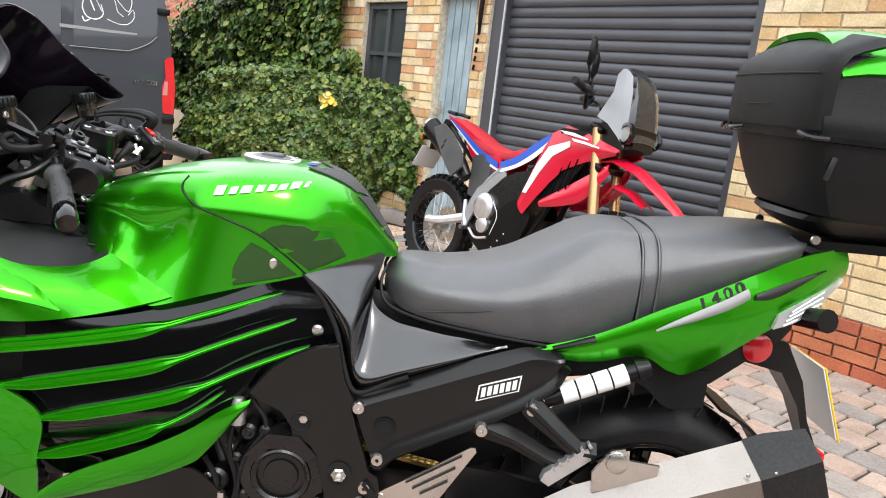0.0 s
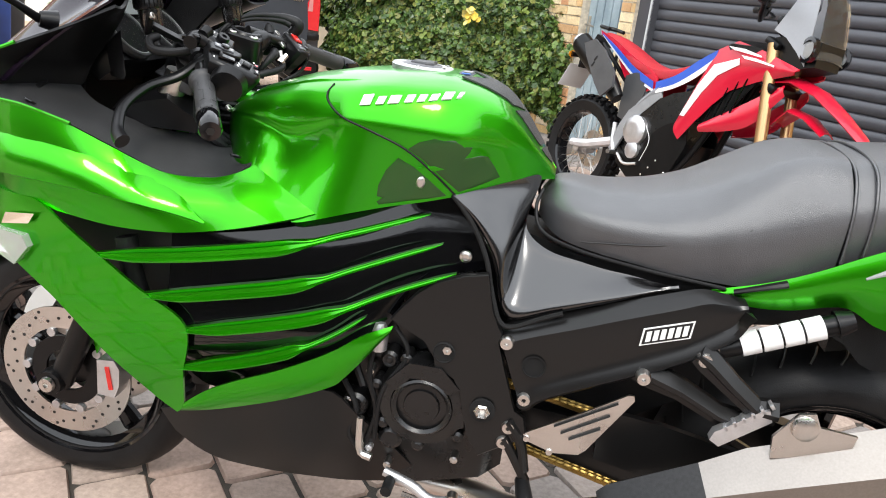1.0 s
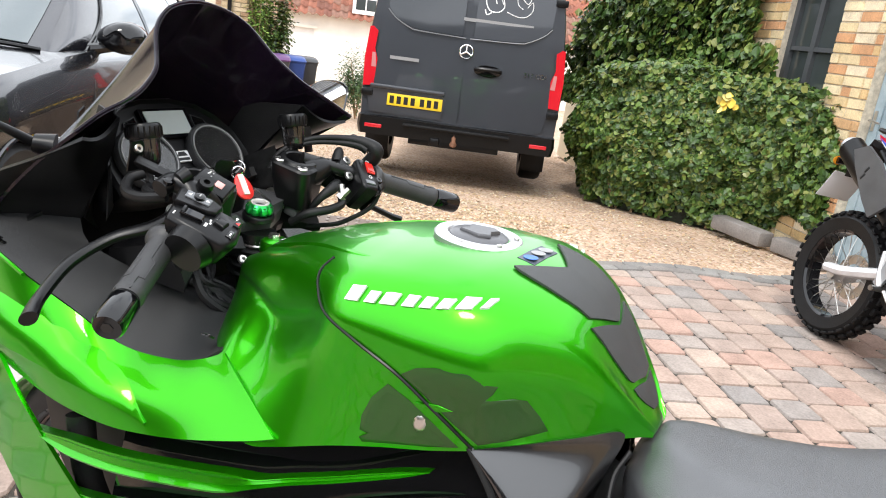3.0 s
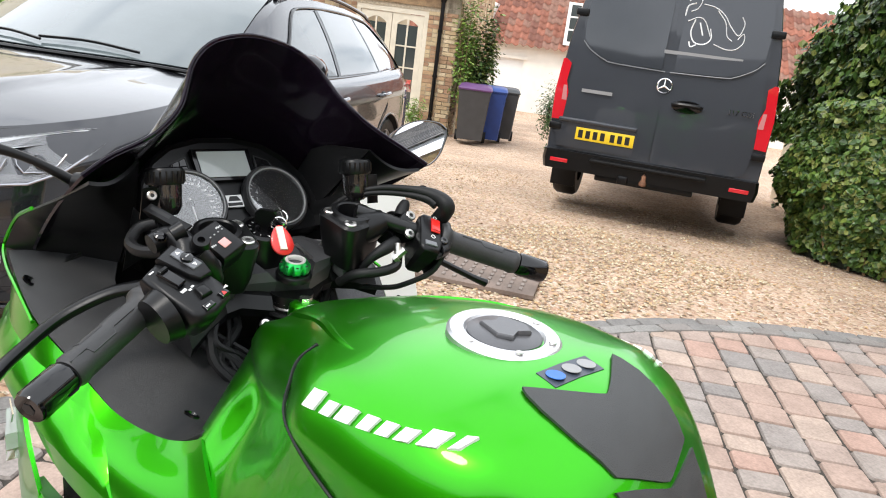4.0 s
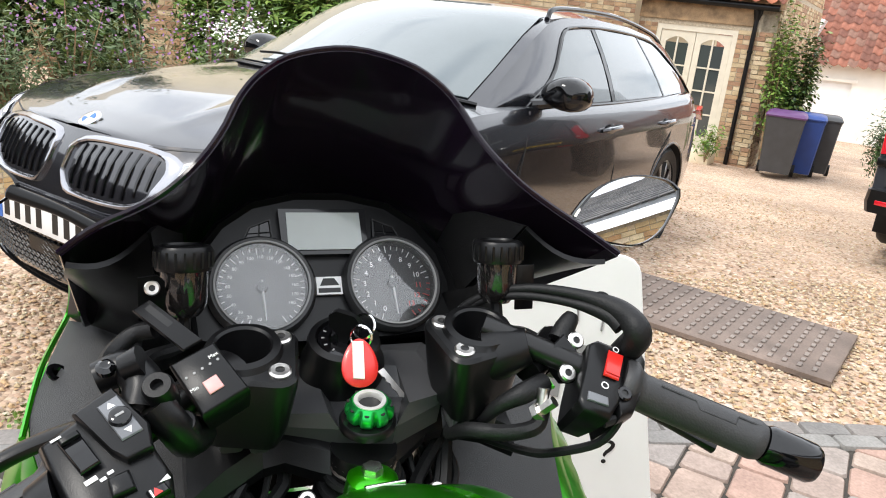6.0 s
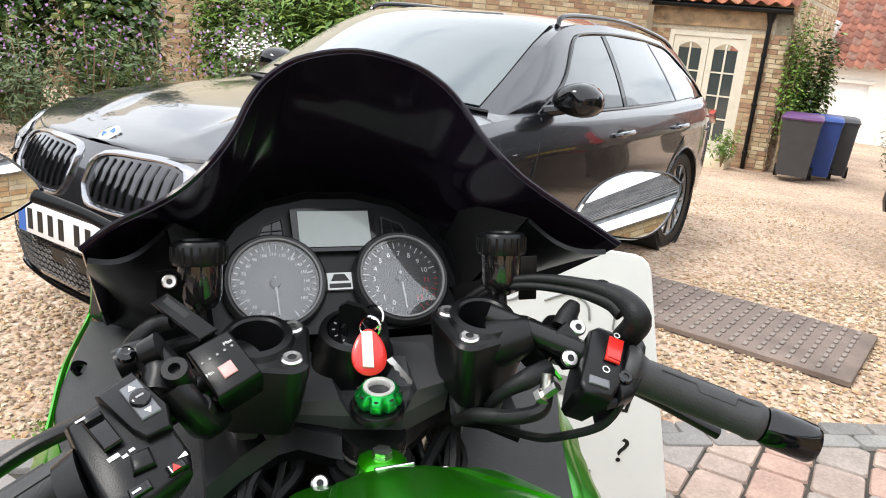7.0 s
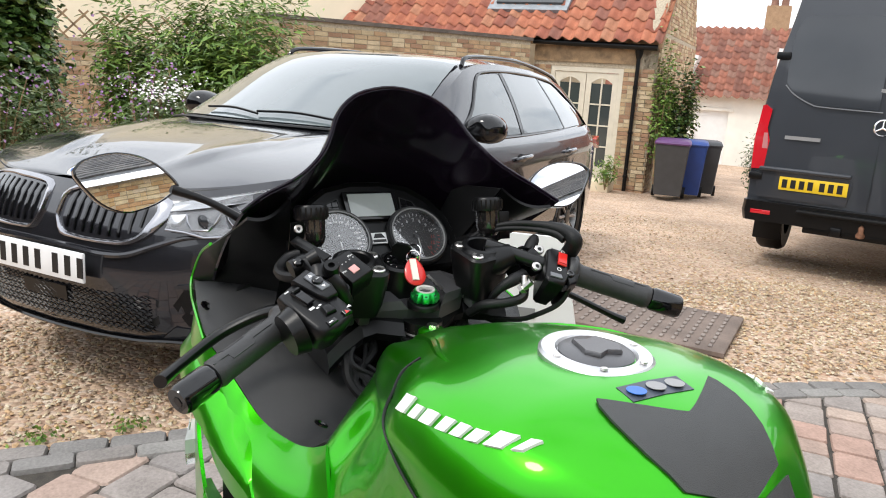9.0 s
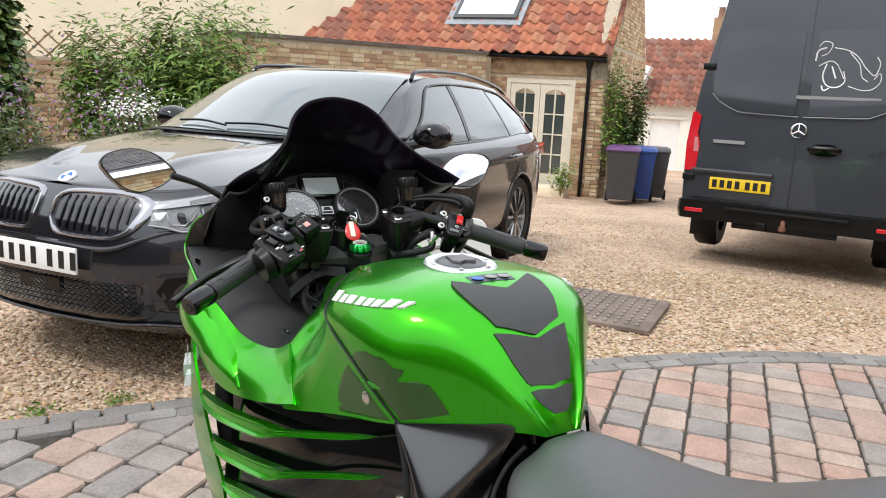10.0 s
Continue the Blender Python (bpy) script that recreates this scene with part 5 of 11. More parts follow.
    # black sheet at the front; the vent cavity's shade is put into its colour
    panel("vent_cavity", [(-.80, .752), (-.70, .748), (-.60, .745), (-.50, .748), (-.44, .75)], [(-.74, .60), (-.66, .50), (-.56, .41), (-.48, .40), (-.42, .42)], INK_AND_SHADE, sd, -.075, 16, 6, .004)
    part("vent_duct", tube([(-.60, sd * .262, .72), (-.585, sd * .262, .63), (-.555, sd * .245, .53), (-.52, sd * .235, .43)], .020, 10, 14, flat=.7), BLACK_MATT, bike)
    part("vent_bellows", lathe([(.020 + .004 * (k % 2), .009 * k) for k in range(7)], 14, at=(-.505, sd * .232, .40), rot=rotm(0, -25, 0)), RUBBER, bike)
    # lower green wing
    panel("lower_cowl", [(-.488, .405), (-.44, .445), (-.38, .478), (-.30, .512), (-.22, .552), (-.16, .592), (-.110, .612)], [(-.497, .382), (-.43, .398), (-.36, .420), (-.29, .445), (-.215, .478), (-.185, .505), (-.112, .600)], GREEN, sd, .004, 28, 8, .006, curve=.006)
    # four long blade fins
    fins = [((-.678, .683), (-.50, .715), (-.30, .752), (-.20, .782), (-.068, .823), .60), ((-.588, .621), (-.42, .655), (-.27, .687), (-.17, .725), (-.040, .772), .55), ((-.512, .566), (-.36, .598), (-.23, .630), (-.13, .672), (-.010, .720), .5), ((-.522, .484), (-.38, .522), (-.28, .556), (-.22, .585), (-.158, .628), .6)]
    for ln in fins:
        c_ = smooth_line([(x, 0, z) for x, z in ln[:5]], 36)
        rows = []
        for i, c in enumerate(c_):
            f = i / 35
            h = .0125 * lerp_table([(0, .05), (.10, .55), (.18, 1.0), (.48, 1.1), (.60, .42), (.92, .34), (1, .04)], f)
            o = .016 * lerp_table([(0, .1), (.2, .9), (.55, 1.0), (.70, .6), (.95, .4), (1, .0)], f)
            y = fair_y(c.x, c.z)
            rows.append([(c.x, sd * (y - .012), c.z + h * .75), (c.x, sd * (y + o * .6), c.z + h), (c.x, sd * (y + o * .65), c.z + h * .80), (c.x, sd * (y + o * .30), c.z + h * .25), (c.x, sd * (y + o * .45), c.z - h * .35), (c.x, sd * (y + o), c.z - h * .70), (c.x, sd * (y + o * .9), c.z - h * .95), (c.x, sd * (y - .012), c.z - h * .8)])
        part("fairing_fin", skin(bmesh.new(), [r for r in rows]), GREEN, bike, "green blade fin over side vents")
    # belly pan
    panel("belly_pan", [(-.545, .372), (-.505, .385), (-.43, .398), (-.33, .432), (-.222, .468), (-.16, .40), (-.10, .33), (-.05, .27)], [(-.52, .32), (-.47, .275), (-.42, .253), (-.34, .240), (-.24, .232), (-.18, .228), (-.12, .228), (-.06, .232)], FRAME_BLACK, sd, -.002, 28, 8, .006)
    # textured infill beside the tank, with a screw
    bm = bmesh.new()
    top_l = smooth_line([(-.755, .152, .962), (-.70, .172, .932), (-.62, .13, .895), (-.56, .10, .885), (-.50, .085, .876), (-.45, .11, .864), (-.405, .165, .860)], 20)
    out_l = smooth_line([(-.885, .264, .948), (-.78, .279, .936), (-.695, .285, .919), (-.62, .261, .880), (-.54, .240, .842), (-.47, .220, .838), (-.425, .206, .848), (-.398, .196, .868)], 20)
    rows = [[(p.lerp(q, j / 6).x, sd * p.lerp(q, j / 6).y, p.lerp(q, j / 6).z + .006 * math.sin(math.pi * j / 6)) for j in range(7)] for p, q in zip(top_l, out_l)]
    inf = part("infill_panel", thicken(sheet(bm, rows), .005), INFILL, bike, "textured black infill panel")
    part("panel_screw", lathe([(0, 0), (.010, 0), (.010, .002), (.006, .003), (.005, .0), (0, 0)], 16, at=(-.428, sd * .192, .876), rot=rotm(-28 * -sd, 0, 0)), BLACK_GLOSS, inf)
    for x, z, o, mt in ((.002, .751, .010, STEEL),):
        part("fairing_bolt", lathe([(0, 0), (.012, 0), (.011, .004), (.006, .006), (0, .004)], 14, at=(x, sd * (fair_y(x, z) - .012), z), rot=rotm(90 * -sd, 0, 0)), mt, bike, "bright hex bolt")
    # name badge on side cowl and clear indicator
    bm = skin(bmesh.new(), [[(x, sd * (fair_y(x, z) + .013 + o), z) for x, z in ((-.83, .715), (-.765, .728), (-.752, .748), (-.818, .738))] for o in (0, .002)])
    part("model_badge", bm, CHROME, bike, "chrome model badge as a plain bar")
    bm = skin(bmesh.new(), [[(x, sd * (fair_y(x, z) + o), z) for x, z in ((-.86, .66), (-.80, .645), (-.765, .685), (-.775, .705), (-.85, .705))] for o in (.005, .022)])
    part("indicator", bm, CLEAR, bike, "clear indicator lens")
    # glossy side cover: narrow under the tank, flaring out below the seat and rolled in at its lower edge
    top_c = smooth_line([(-.033, .168, .858), (.017, .142, .873), (.068, .104, .886), (.112, .066, .893), (.105, .080, .847), (.098, .086, .806), (.114, .100, .782), (.152, .120, .767), (.202, .136, .763), (.250, .150, .760), (.293, .160, .760), (.341, .172, .758), (.375, .182, .759)], 60)
    low_c = smooth_line([(-.033, .168, .858), (.009, .176, .812), (.040, .186, .760), (.055, .196, .716), (.067, .202, .680), (.082, .206, .649), (.106, .208, .644), (.167, .208, .675), (.252, .205, .711), (.310, .200, .735), (.350, .192, .752), (.375, .184, .758)], 60)
    rows = []
    for p, q in zip(top_c, low_c):
        gap_ = (p - q).length
        row = []
        for j in range(19):
            v = j / 18
            c = p.lerp(q, v)
            y = p.y + (q.y - p.y) * (v * v * (3 - 2 * v) * .6 + v * .4) + .02 * gap_ * math.sin(math.pi * v)
            y -= .14 * gap_ * max(0, (v - .74) / .26) ** 2
            row.append((c.x, sd * y, c.z))
        rows.append(row)
    part("side_cover", thicken(sheet(bmesh.new(), rows), .005), SIDE_BLACK, bike, "gloss black side cover under the seat")
    part("cover_seam", tube([(p.x - .002, sd * (p.y - .004), p.z) for p in low_c[:40]], .0045, 6, 60), GAP_SHADE, bike)
    # satin black frame plate behind the engine
    ep_ol = [(-.118, .622), (-.102, .645), (-.072, .682), (-.040, .706), (.006, .726), (.049, .736), (.058, .700), (.066, .668), (.080, .640), (.088, .628), (.084, .612), (.102, .560), (.124, .500), (.132, .480), (.150, .470), (.160, .430), (.075, .372), (.050, .412), (.038, .452), (.026, .500), (.012, .524), (-.010, .538), (-.026, .540), (-.030, .560), (-.052, .590), (-.100, .612)]
    ep_ = part("engine_panel", plate(ep_ol, .012, lambda u, v, w: Vector((u, sd * (.192 + .012 * ramp01(.72, .48, v) + w), v)), bevel=.004), FRAME_BLACK, bike, "satin black frame plate")
    # flat black disc; the recess's shade is put into its colour
    part("panel_recess", lathe([(0, .001), (.017, .001), (.019, .003), (.021, .001), (.021, -.006), (0, -.006)], 28, at=(-.012, sd * .2125, .574), rot=rotm(90 * -sd, 0, 0)), GAP_SHADE, ep_)
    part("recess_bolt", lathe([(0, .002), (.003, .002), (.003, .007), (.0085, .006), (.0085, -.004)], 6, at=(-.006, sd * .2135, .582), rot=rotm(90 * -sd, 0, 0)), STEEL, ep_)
    part("pivot_ring", lathe([(.012, .0), (.024, .0), (.024, .004), (.019, .005), (.012, .003)], 32, at=(.072, sd * .2165, .474), rot=rotm(90 * -sd, 0, 0), close=True), GAP_SHADE, ep_)
    part("pivot_nut", lathe([(.008, .001), (.008, .011), (.012, .013), (.0155, .010), (.0155, 0)], 6, at=(.072, sd * .2165, .474), rot=rotm(90 * -sd, 0, 0)), STEEL, ep_)
    # frame spar plate with a bevelled upper edge and a flared lower lip
    fc_t = smooth_line([(.086, 0, .625), (.095, 0, .635), (.127, 0, .648), (.214, 0, .684), (.295, 0, .720), (.374, 0, .752), (.409, 0, .763), (.442, 0, .761), (.480, 0, .757)], 34)
    fc_b = smooth_line([(.136, 0, .497), (.150, 0, .492), (.175, 0, .518), (.235, 0, .554), (.318, 0, .601), (.396, 0, .646), (.455, 0, .690), (.476, 0, .716), (.482, 0, .752)], 34)
    rows = []
    for p, q in zip(fc_t, fc_b):
        row = []
        for v, dy in ((0, -.030), (.03, -.024), (.13, -.002), (.15, 0), (.30, .002), (.50, .002), (.68, 0), (.78, .001), (.86, .005), (.92, .009), (.96, .010), (1.0, .004)):
            c = p.lerp(q, v)
            row.append((c.x, sd * (.206 + .020 * ramp01(.1, .4, c.x) + dy), c.z))
        rows.append(row)
    part("frame_cover", thicken(sheet(bmesh.new(), rows), .006), FRAME_BLACK, bike, "satin black frame spar cover", smooth=24)
    fy = lambda x: .213 + .02 * ramp01(.1, .4, x)
    # black disc on the plate, coloured as the shade of a through hole
    part("frame_hole", lathe([(0, 0), (.020, 0), (.022, .0035), (.0195, .0035), (.019, -.01), (0, -.01)], 28, at=(.152, sd * (fy(.152) + .002), .580), rot=rotm(90 * -sd, 0, 0)), GAP_SHADE, bike)
    for x, z in ((.098, .617), (.144, .512), (.124, .448), (.118, .415)):
        part("frame_bolt", lathe([(.004, .002), (.004, .008), (.011, .008), (.013, .004), (.013, -.006)], 16, at=(x, sd * (fy(x) + .002), z), rot=rotm(90 * -sd, 0, 0)), STEEL, bike, "bright hex socket bolt")
# maker's badge on the frame cover, as a plain outlined plate with bars
bx = lambda u, w, z: Vector((.3615 + u, -(.2335 + w), .693 + z + u * .36))
bd = part("frame_badge", plate([(-.041, -.016), (.039, -.016), (.041, .016), (-.039, .016)], .0015, lambda u, v, w: bx(u, w, v)), WHITE, bike, "white outlined brand badge shown as bars")
part("badge_field", plate([(-.038, -.0135), (.036, -.0135), (.038, .0135), (-.036, .0135)], .0008, lambda u, v, w: bx(u, w + .0015, v)), INK_AND_SHADE, bd)
for k in range(6):
    part("badge_bar", plate([(-.004, -.0095), (.004, -.0095), (.0045, .0095), (-.0035, .0095)], .0006, lambda u, v, w, k=k: bx(u - .029 + .0115 * k, w + .0023, v)), WHITE, bd)

# ---- seat and tail ----
SEAT = [  # x, top z, low z, half width, top half
    (.118, .855, .815, .045, .03), (.14, .882, .800, .085, .05), (.17, .886, .790, .115, .07), (.22, .884, .785, .140, .09), (.30, .892, .780, .162, .105), (.38, .915, .776, .178, .115), (.46, .957, .775, .183, .12), (.53, .994, .782, .181, .12), (.58, 1.006, .808, .178, .12), (.615, 1.007, .828, .175, .12)]
REAR_SEAT = [(.62, 1.004, .832, .174, .12), (.66, 1.010, .852, .172, .12), (.75, 1.022, .893, .164, .115), (.85, 1.034, .938, .150, .105), (.93, 1.038, .980, .130, .09), (.985, 1.030, 1.012, .095, .06)]


def seat_rings(rows, n):
    rings = []
    for k in range(n + 1):
        x = rows[0][0] + (rows[-1][0] - rows[0][0]) * k / n
        zt, zl, w, wt = lerp_table(rows, x)
        half = smooth_line([(0, 0, zt), (0, wt * .6, zt - .002), (0, wt, zt - .014), (0, w * .97, zt - (zt - zl) * .38), (0, w, zl + (zt - zl) * .30), (0, w * .96, zl)], 16)
        rings.append([(x, -p.y, p.z) for p in half] + [(x, p.y, p.z) for p in half[::-1][:-1]])
    return rings


part("frame_core", skin(bmesh.new(), [[(x, -w, z0), (x, w, z0), (x, w, z1), (x, -w, z1)] for x, w, z0, z1 in ((.04, .12, .36, .66), (.20, .13, .40, .68), (.34, .13, .46, .72), (.46, .13, .54, .74))]), BLACK_MATT, bike)
part("tail_core", skin(bmesh.new(), [[(x, -w, z0), (x, w, z0), (x, w, z1), (x, -w, z1)] for x, w, z0, z1 in ((.56, .14, .76, .85), (.68, .145, .79, .895), (.80, .14, .82, .945), (.92, .11, .88, .99), (1.02, .07, .94, 1.0))]), BLACK_MATT, bike)
part("subframe_core", skin(bmesh.new(), [[(x, -w, z0), (x, w, z0), (x, w, z1), (x, -w, z1)] for x, w, z0, z1 in ((.02, .07, .55, .80), (.10, .06, .60, .78), (.20, .09, .62, .76), (.30, .13, .66, .765), (.48, .14, .69, .785), (.66, .14, .72, .86), (.80, .12, .76, .92))]), BLACK_MATT, bike)
seat = part("rider_seat", skin(bmesh.new(), seat_rings(SEAT, 40)), VINYL, bike, "grained black vinyl seat")
pseat = part("pillion_seat", skin(bmesh.new(), seat_rings(REAR_SEAT, 26)), VINYL, bike, "grained black vinyl pillion seat")
for xs_ in (.620, .652):
    zt, zl, w, wt = lerp_table(REAR_SEAT, max(.62, xs_))
    pts_ = [(xs_, -w * 1.005, zl + .01), (xs_, -w * 1.01, zl + (zt - zl) * .32), (xs_ - .002, -w * .975, zt - (zt - zl) * .36), (xs_, -wt, zt - .011), (xs_, 0, zt + .003), (xs_, wt, zt - .011), (xs_ - .002, w * .975, zt - (zt - zl) * .36), (xs_, w * 1.01, zl + (zt - zl) * .32), (xs_, w * 1.005, zl + .01)]
    part("seat_welt", tube(pts_, .0038, 8, 40, flat=.7), VINYL, pseat)
for sd in (-1, 1):
    part("stitching", tube([(.20, sd * .139, .800), (.32, sd * .168, .822), (.42, sd * .180, .850), (.47, sd * .181, .878)], .0012, 5, 30), INK_AND_SHADE, seat)
    part("seat_edge", tube([(.120, sd * .05, .865), (.112, sd * .075, .835), (.130, sd * .108, .800), (.20, sd * .140, .784), (.32, sd * .168, .776), (.45, sd * .183, .770)], .0035, 8, 30), RUBBER, seat)
    # tail cowl
    ty = lambda x, z: lerp_table([(.42, .170), (.55, .188), (.70, .186), (.85, .165), (.97, .132), (1.07, .085)], x) + .010 * math.sin(min(1, max(0, (z - .75) / .2)) * 3.1)
    panel("tail_cowl", [(.430, .762), (.50, .790), (.58, .828), (.66, .872), (.76, .918), (.86, .962), (.94, .995), (1.02, 1.012), (1.055, 1.012)], [(.432, .752), (.49, .745), (.56, .752), (.64, .772), (.70, .745), (.75, .748), (.86, .825), (.96, .888), (1.068, .960)], GREEN, sd, 0, 40, 10, .006, yfun=ty, label="green metallic tail cowl", curve=.008)
    panel("tail_stripe", [(.652, .833), (.70, .862), (.745, .886), (.79, .908), (.826, .928)], [(.654, .829), (.71, .850), (.76, .870), (.80, .888), (.834, .908)], GREY_MARK, sd, .0065, 16, 3, .0015, yfun=ty, curve=.006)
    panel("tail_slash", [(.845, .918), (.88, .932), (.93, .950), (1.0, .972)], [(.842, .906), (.88, .910), (.93, .932), (1.0, .970)], INK_AND_SHADE, sd, .0085, 14, 3, .0015, yfun=ty, curve=.004)
    panel("lamp_lens", [(.90, .880), (.96, .912), (1.02, .938), (1.055, .955)], [(.895, .850), (.95, .868), (1.0, .905), (1.055, .945)], CLEAR, sd, .010, 14, 5, .008, yfun=ty, label="clear tail lamp lens")
    for k in range(4):
        part("lens_rib", tube([(.915 + .004 * k, sd * (ty(.92, .86) + .012), .858 + .010 * k), (1.0, sd * (ty(1.0, .9) + .012), .893 + .012 * k)], .0022, 5), CHROME, bike)
    part("seat_latch", tube([(.462, sd * .192, .770), (.50, sd * .198, .786), (.54, sd * .198, .800)], [.007, .008, .011], 8, 8, flat=.6), BLACK_SATIN, bike)
    panel("subframe_cover", [(.47, .744), (.56, .748), (.66, .765), (.72, .742), (.80, .74)], [(.49, .70), (.56, .72), (.66, .70), (.72, .655), (.80, .66)], BLACK_MATT, sd, -.03, 14, 4, .006, yfun=ty)
tu, tv = Vector((.90, .194, .44)).normalized(), Vector((-.44, .195, .90))
tn = tu.cross(tv).normalized()
tv = tn.cross(tu)
lm_ = Matrix.Translation((.775, -.1862, .908)) @ Matrix((tu, tv, tn)).transposed().to_4x4()
for k, ch_ in enumerate("1400"):
    words(ch_, .033, bike, lm_ @ Matrix.Translation((-.042 + .0275 * k, 0, .0012)) @ Matrix(((1.30, .25, 0, 0), (0, 1, 0, 0), (0, 0, 1, 0), (0, 0, 0, 1))), INK_AND_SHADE, "model_number", .0008, "black model number", .0006, 0)
part("tail_top", skin(bmesh.new(), [[(x, -w, z), (x, -w * .6, z + .01), (x, w * .6, z + .01), (x, w, z), (x, 0, z - .03)] for x, w, z in ((.93, .12, .995), (1.0, .11, 1.012), (1.06, .08, 1.005), (1.075, .06, .97))]), GREEN, bike)
part("tail_lamp", box((.03, .12, .05), (1.062, 0, .975), .01), RED_LENS, bike)
# undertail, number plate hanger, reflectors
part("undertail", skin(bmesh.new(), [[(x, -w, z0), (x, w, z0), (x, w, z1), (x, -w, z1)] for x, w, z0, z1 in ((.66, .12, .66, .77), (.82, .11, .70, .82), (.98, .06, .80, .88), (1.0, .05, .82, .87))]), BLACK_MATT, bike)
hg = part("plate_hanger", skin(bmesh.new(), [[(x, -w, z0), (x, w, z0), (x, w, z1), (x, -w, z1)] for x, w, z0, z1 in ((.90, .055, .74, .81), (1.0, .05, .72, .79), (1.06, .035, .64, .70), (1.10, .02, .55, .60), (1.135, .02, .49, .535))]), BLACK_SATIN, bike)
part("plate_number", box((.004, .15, .18), (1.128, .03, .655), .002, rotm(0, -22, 0)), WHITE, hg, "rear number plate seen edge-on")
part("plate_edge", box((.005, .154, .184), (1.1325, .03, .6535), .002, rotm(0, -22, 0)), YELLOW, hg)
part("rear_reflector", box((.012, .05, .035), (1.145, -.01, .515), .004), RED_LENS, hg)
part("side_reflector", lathe([(0, 0), (.032, 0), (.032, .006), (.028, .009), (0, .010)], 24, at=(.915, -.085, .782), rot=rotm(90, 0, 0)), RED_LENS, hg, "round red side reflector")
part("reflector_backing", lathe([(0, -.012), (.036, -.012), (.036, .0), (0, .0)], 24, at=(.915, -.085, .782), rot=rotm(90, 0, 0)), BLACK_SATIN, hg)
for sd in (-1, 1):
    ti = part("rear_indicator", tube([(.95, sd * .05, .845), (.97, sd * .12, .868), (.985, sd * .20, .885)], [.012, .020, .024], 12, 8), BLACK_SATIN, bike)
    part("indicator_lens", lathe([(.018, 0), (.024, .012), (.016, .02), (0, .022)], 14, at=(.988, sd * .165, .874), rot=rotm(0, 75, 0)), CLEAR, ti)
part("mud_guard", skin(bmesh.new(), [[(.74 + .345 * math.cos(a), s * .09, .31 + .345 * math.sin(a)) for s in (-1, -.5, 0, .5, 1)] + [(.74 + .352 * math.cos(a), s * .09, .31 + .352 * math.sin(a)) for s in (1, .5, 0, -.5, -1)] for a in [radians(t) for t in range(15, 75, 6)]]), BLACK_MATT, bike)

# luggage rack and top box (its own thing)
rack = part("luggage_rack", skin(bmesh.new(), [[(x, -w, z - t), (x, w, z - t), (x, w, z), (x, -w, z)] for x, w, z, t in ((.93, .09, 1.022, .012), (.98, .11, 1.026, .018), (1.15, .12, 1.032, .02), (1.25, .10, 1.032, .015))]), BLACK_SATIN, bike)
for sd in (-1, 1):
    part("rack_arm", tube([(.93, sd * .09, 1.022), (.945, sd * .10, 1.012), (.965, sd * .105, 1.005), (1.0, sd * .10, 1.0)], [.012, .014, .016, .012], 8, 10), BLACK_SATIN, rack)
    part("rack_bolt", lathe([(0, 0), (.010, 0), (.009, .005), (0, .005)], 10, at=(.965, sd * .126, 1.03), rot=rotm(90 * -sd, 0, 0)), STEEL, rack)
tbx = thing("top_box", bike_m, "matt black motorcycle top box with lime green lid panel", "top box")


def tb_ring(z, x0, x1, w, c=.030):
    """A level of the box: a squared plan with cut front corners."""
    half = [(x0, w * .30), (x0 + c * .08, w * .56), (x0 + c * .42, w * .82), (x0 + c, w * .975), (x0 + c * 1.7, w), (x1 - .05, w), (x1 - .015, w - .015), (x1, w - .05)]
    return [(x, -y, z) for x, y in half] + [(x, y, z) for x, y in half[::-1]]


part("base_shell", skin(bmesh.new(), [tb_ring(*q) for q in ((1.076, .945, 1.33, .160), (1.084, .930, 1.345, .172), (1.12, .910, 1.36, .182), (1.17, .890, 1.38, .191), (1.215, .876, 1.393, .197), (1.226, .874, 1.394, .198))]), BLACK_MATT, tbx, smooth=30)
part("mount_plate", skin(bmesh.new(), [tb_ring(*q) for q in ((1.034, .985, 1.30, .105), (1.046, .955, 1.31, .118), (1.066, .925, 1.33, .135), (1.0775, .930, 1.335, .150))]), BLACK_SATIN, tbx, smooth=30)
part("lid_shell", skin(bmesh.new(), [tb_ring(*q) for q in ((1.232, .862, 1.402, .206), (1.245, .860, 1.402, .208), (1.262, .858, 1.402, .209), (1.274, .860, 1.400, .204), (1.34, .860, 1.396, .199), (1.350, .862, 1.394, .197), (1.385, .880, 1.375, .178), (1.405, .905, 1.35, .14), (1.412, .95, 1.30, .08))]), BLACK_MATT, tbx, smooth=30)
part("flange", skin(bmesh.new(), [tb_ring(*q) for q in ((1.222, .868, 1.40, .202), (1.224, .863, 1.404, .207), (1.234, .863, 1.404, .207), (1.236, .868, 1.40, .202))]), BLACK_SATIN, tbx, smooth=30)
# moulded front piece of the lid, wrapping its corners
rows = []
for inset, z in ((.002, 1.242), (.000, 1.26), (.000, 1.30), (.001, 1.345), (.004, 1.362), (.014, 1.382), (.030, 1.400), (.055, 1.418), (.085, 1.431), (.10, 1.436)):
    plan_ = [(.900 + inset * .3, .203), (.880, .199), (.868, .182), (.857, .120), (.853, .060), (.852, 0)]
    left = [(x + inset, -y * (1 - inset * 1.1), z - .016 * ramp01(.006, .05, inset) * (y / .2) ** 2) for x, y in plan_]
    rows.append(left + [(x, -y, zz) for x, y, zz in left[-2::-1]])
part("lid_cap", thicken(sheet(bmesh.new(), rows), .008), BLACK_MATT, tbx, "matt black moulded front of the lid", 35)
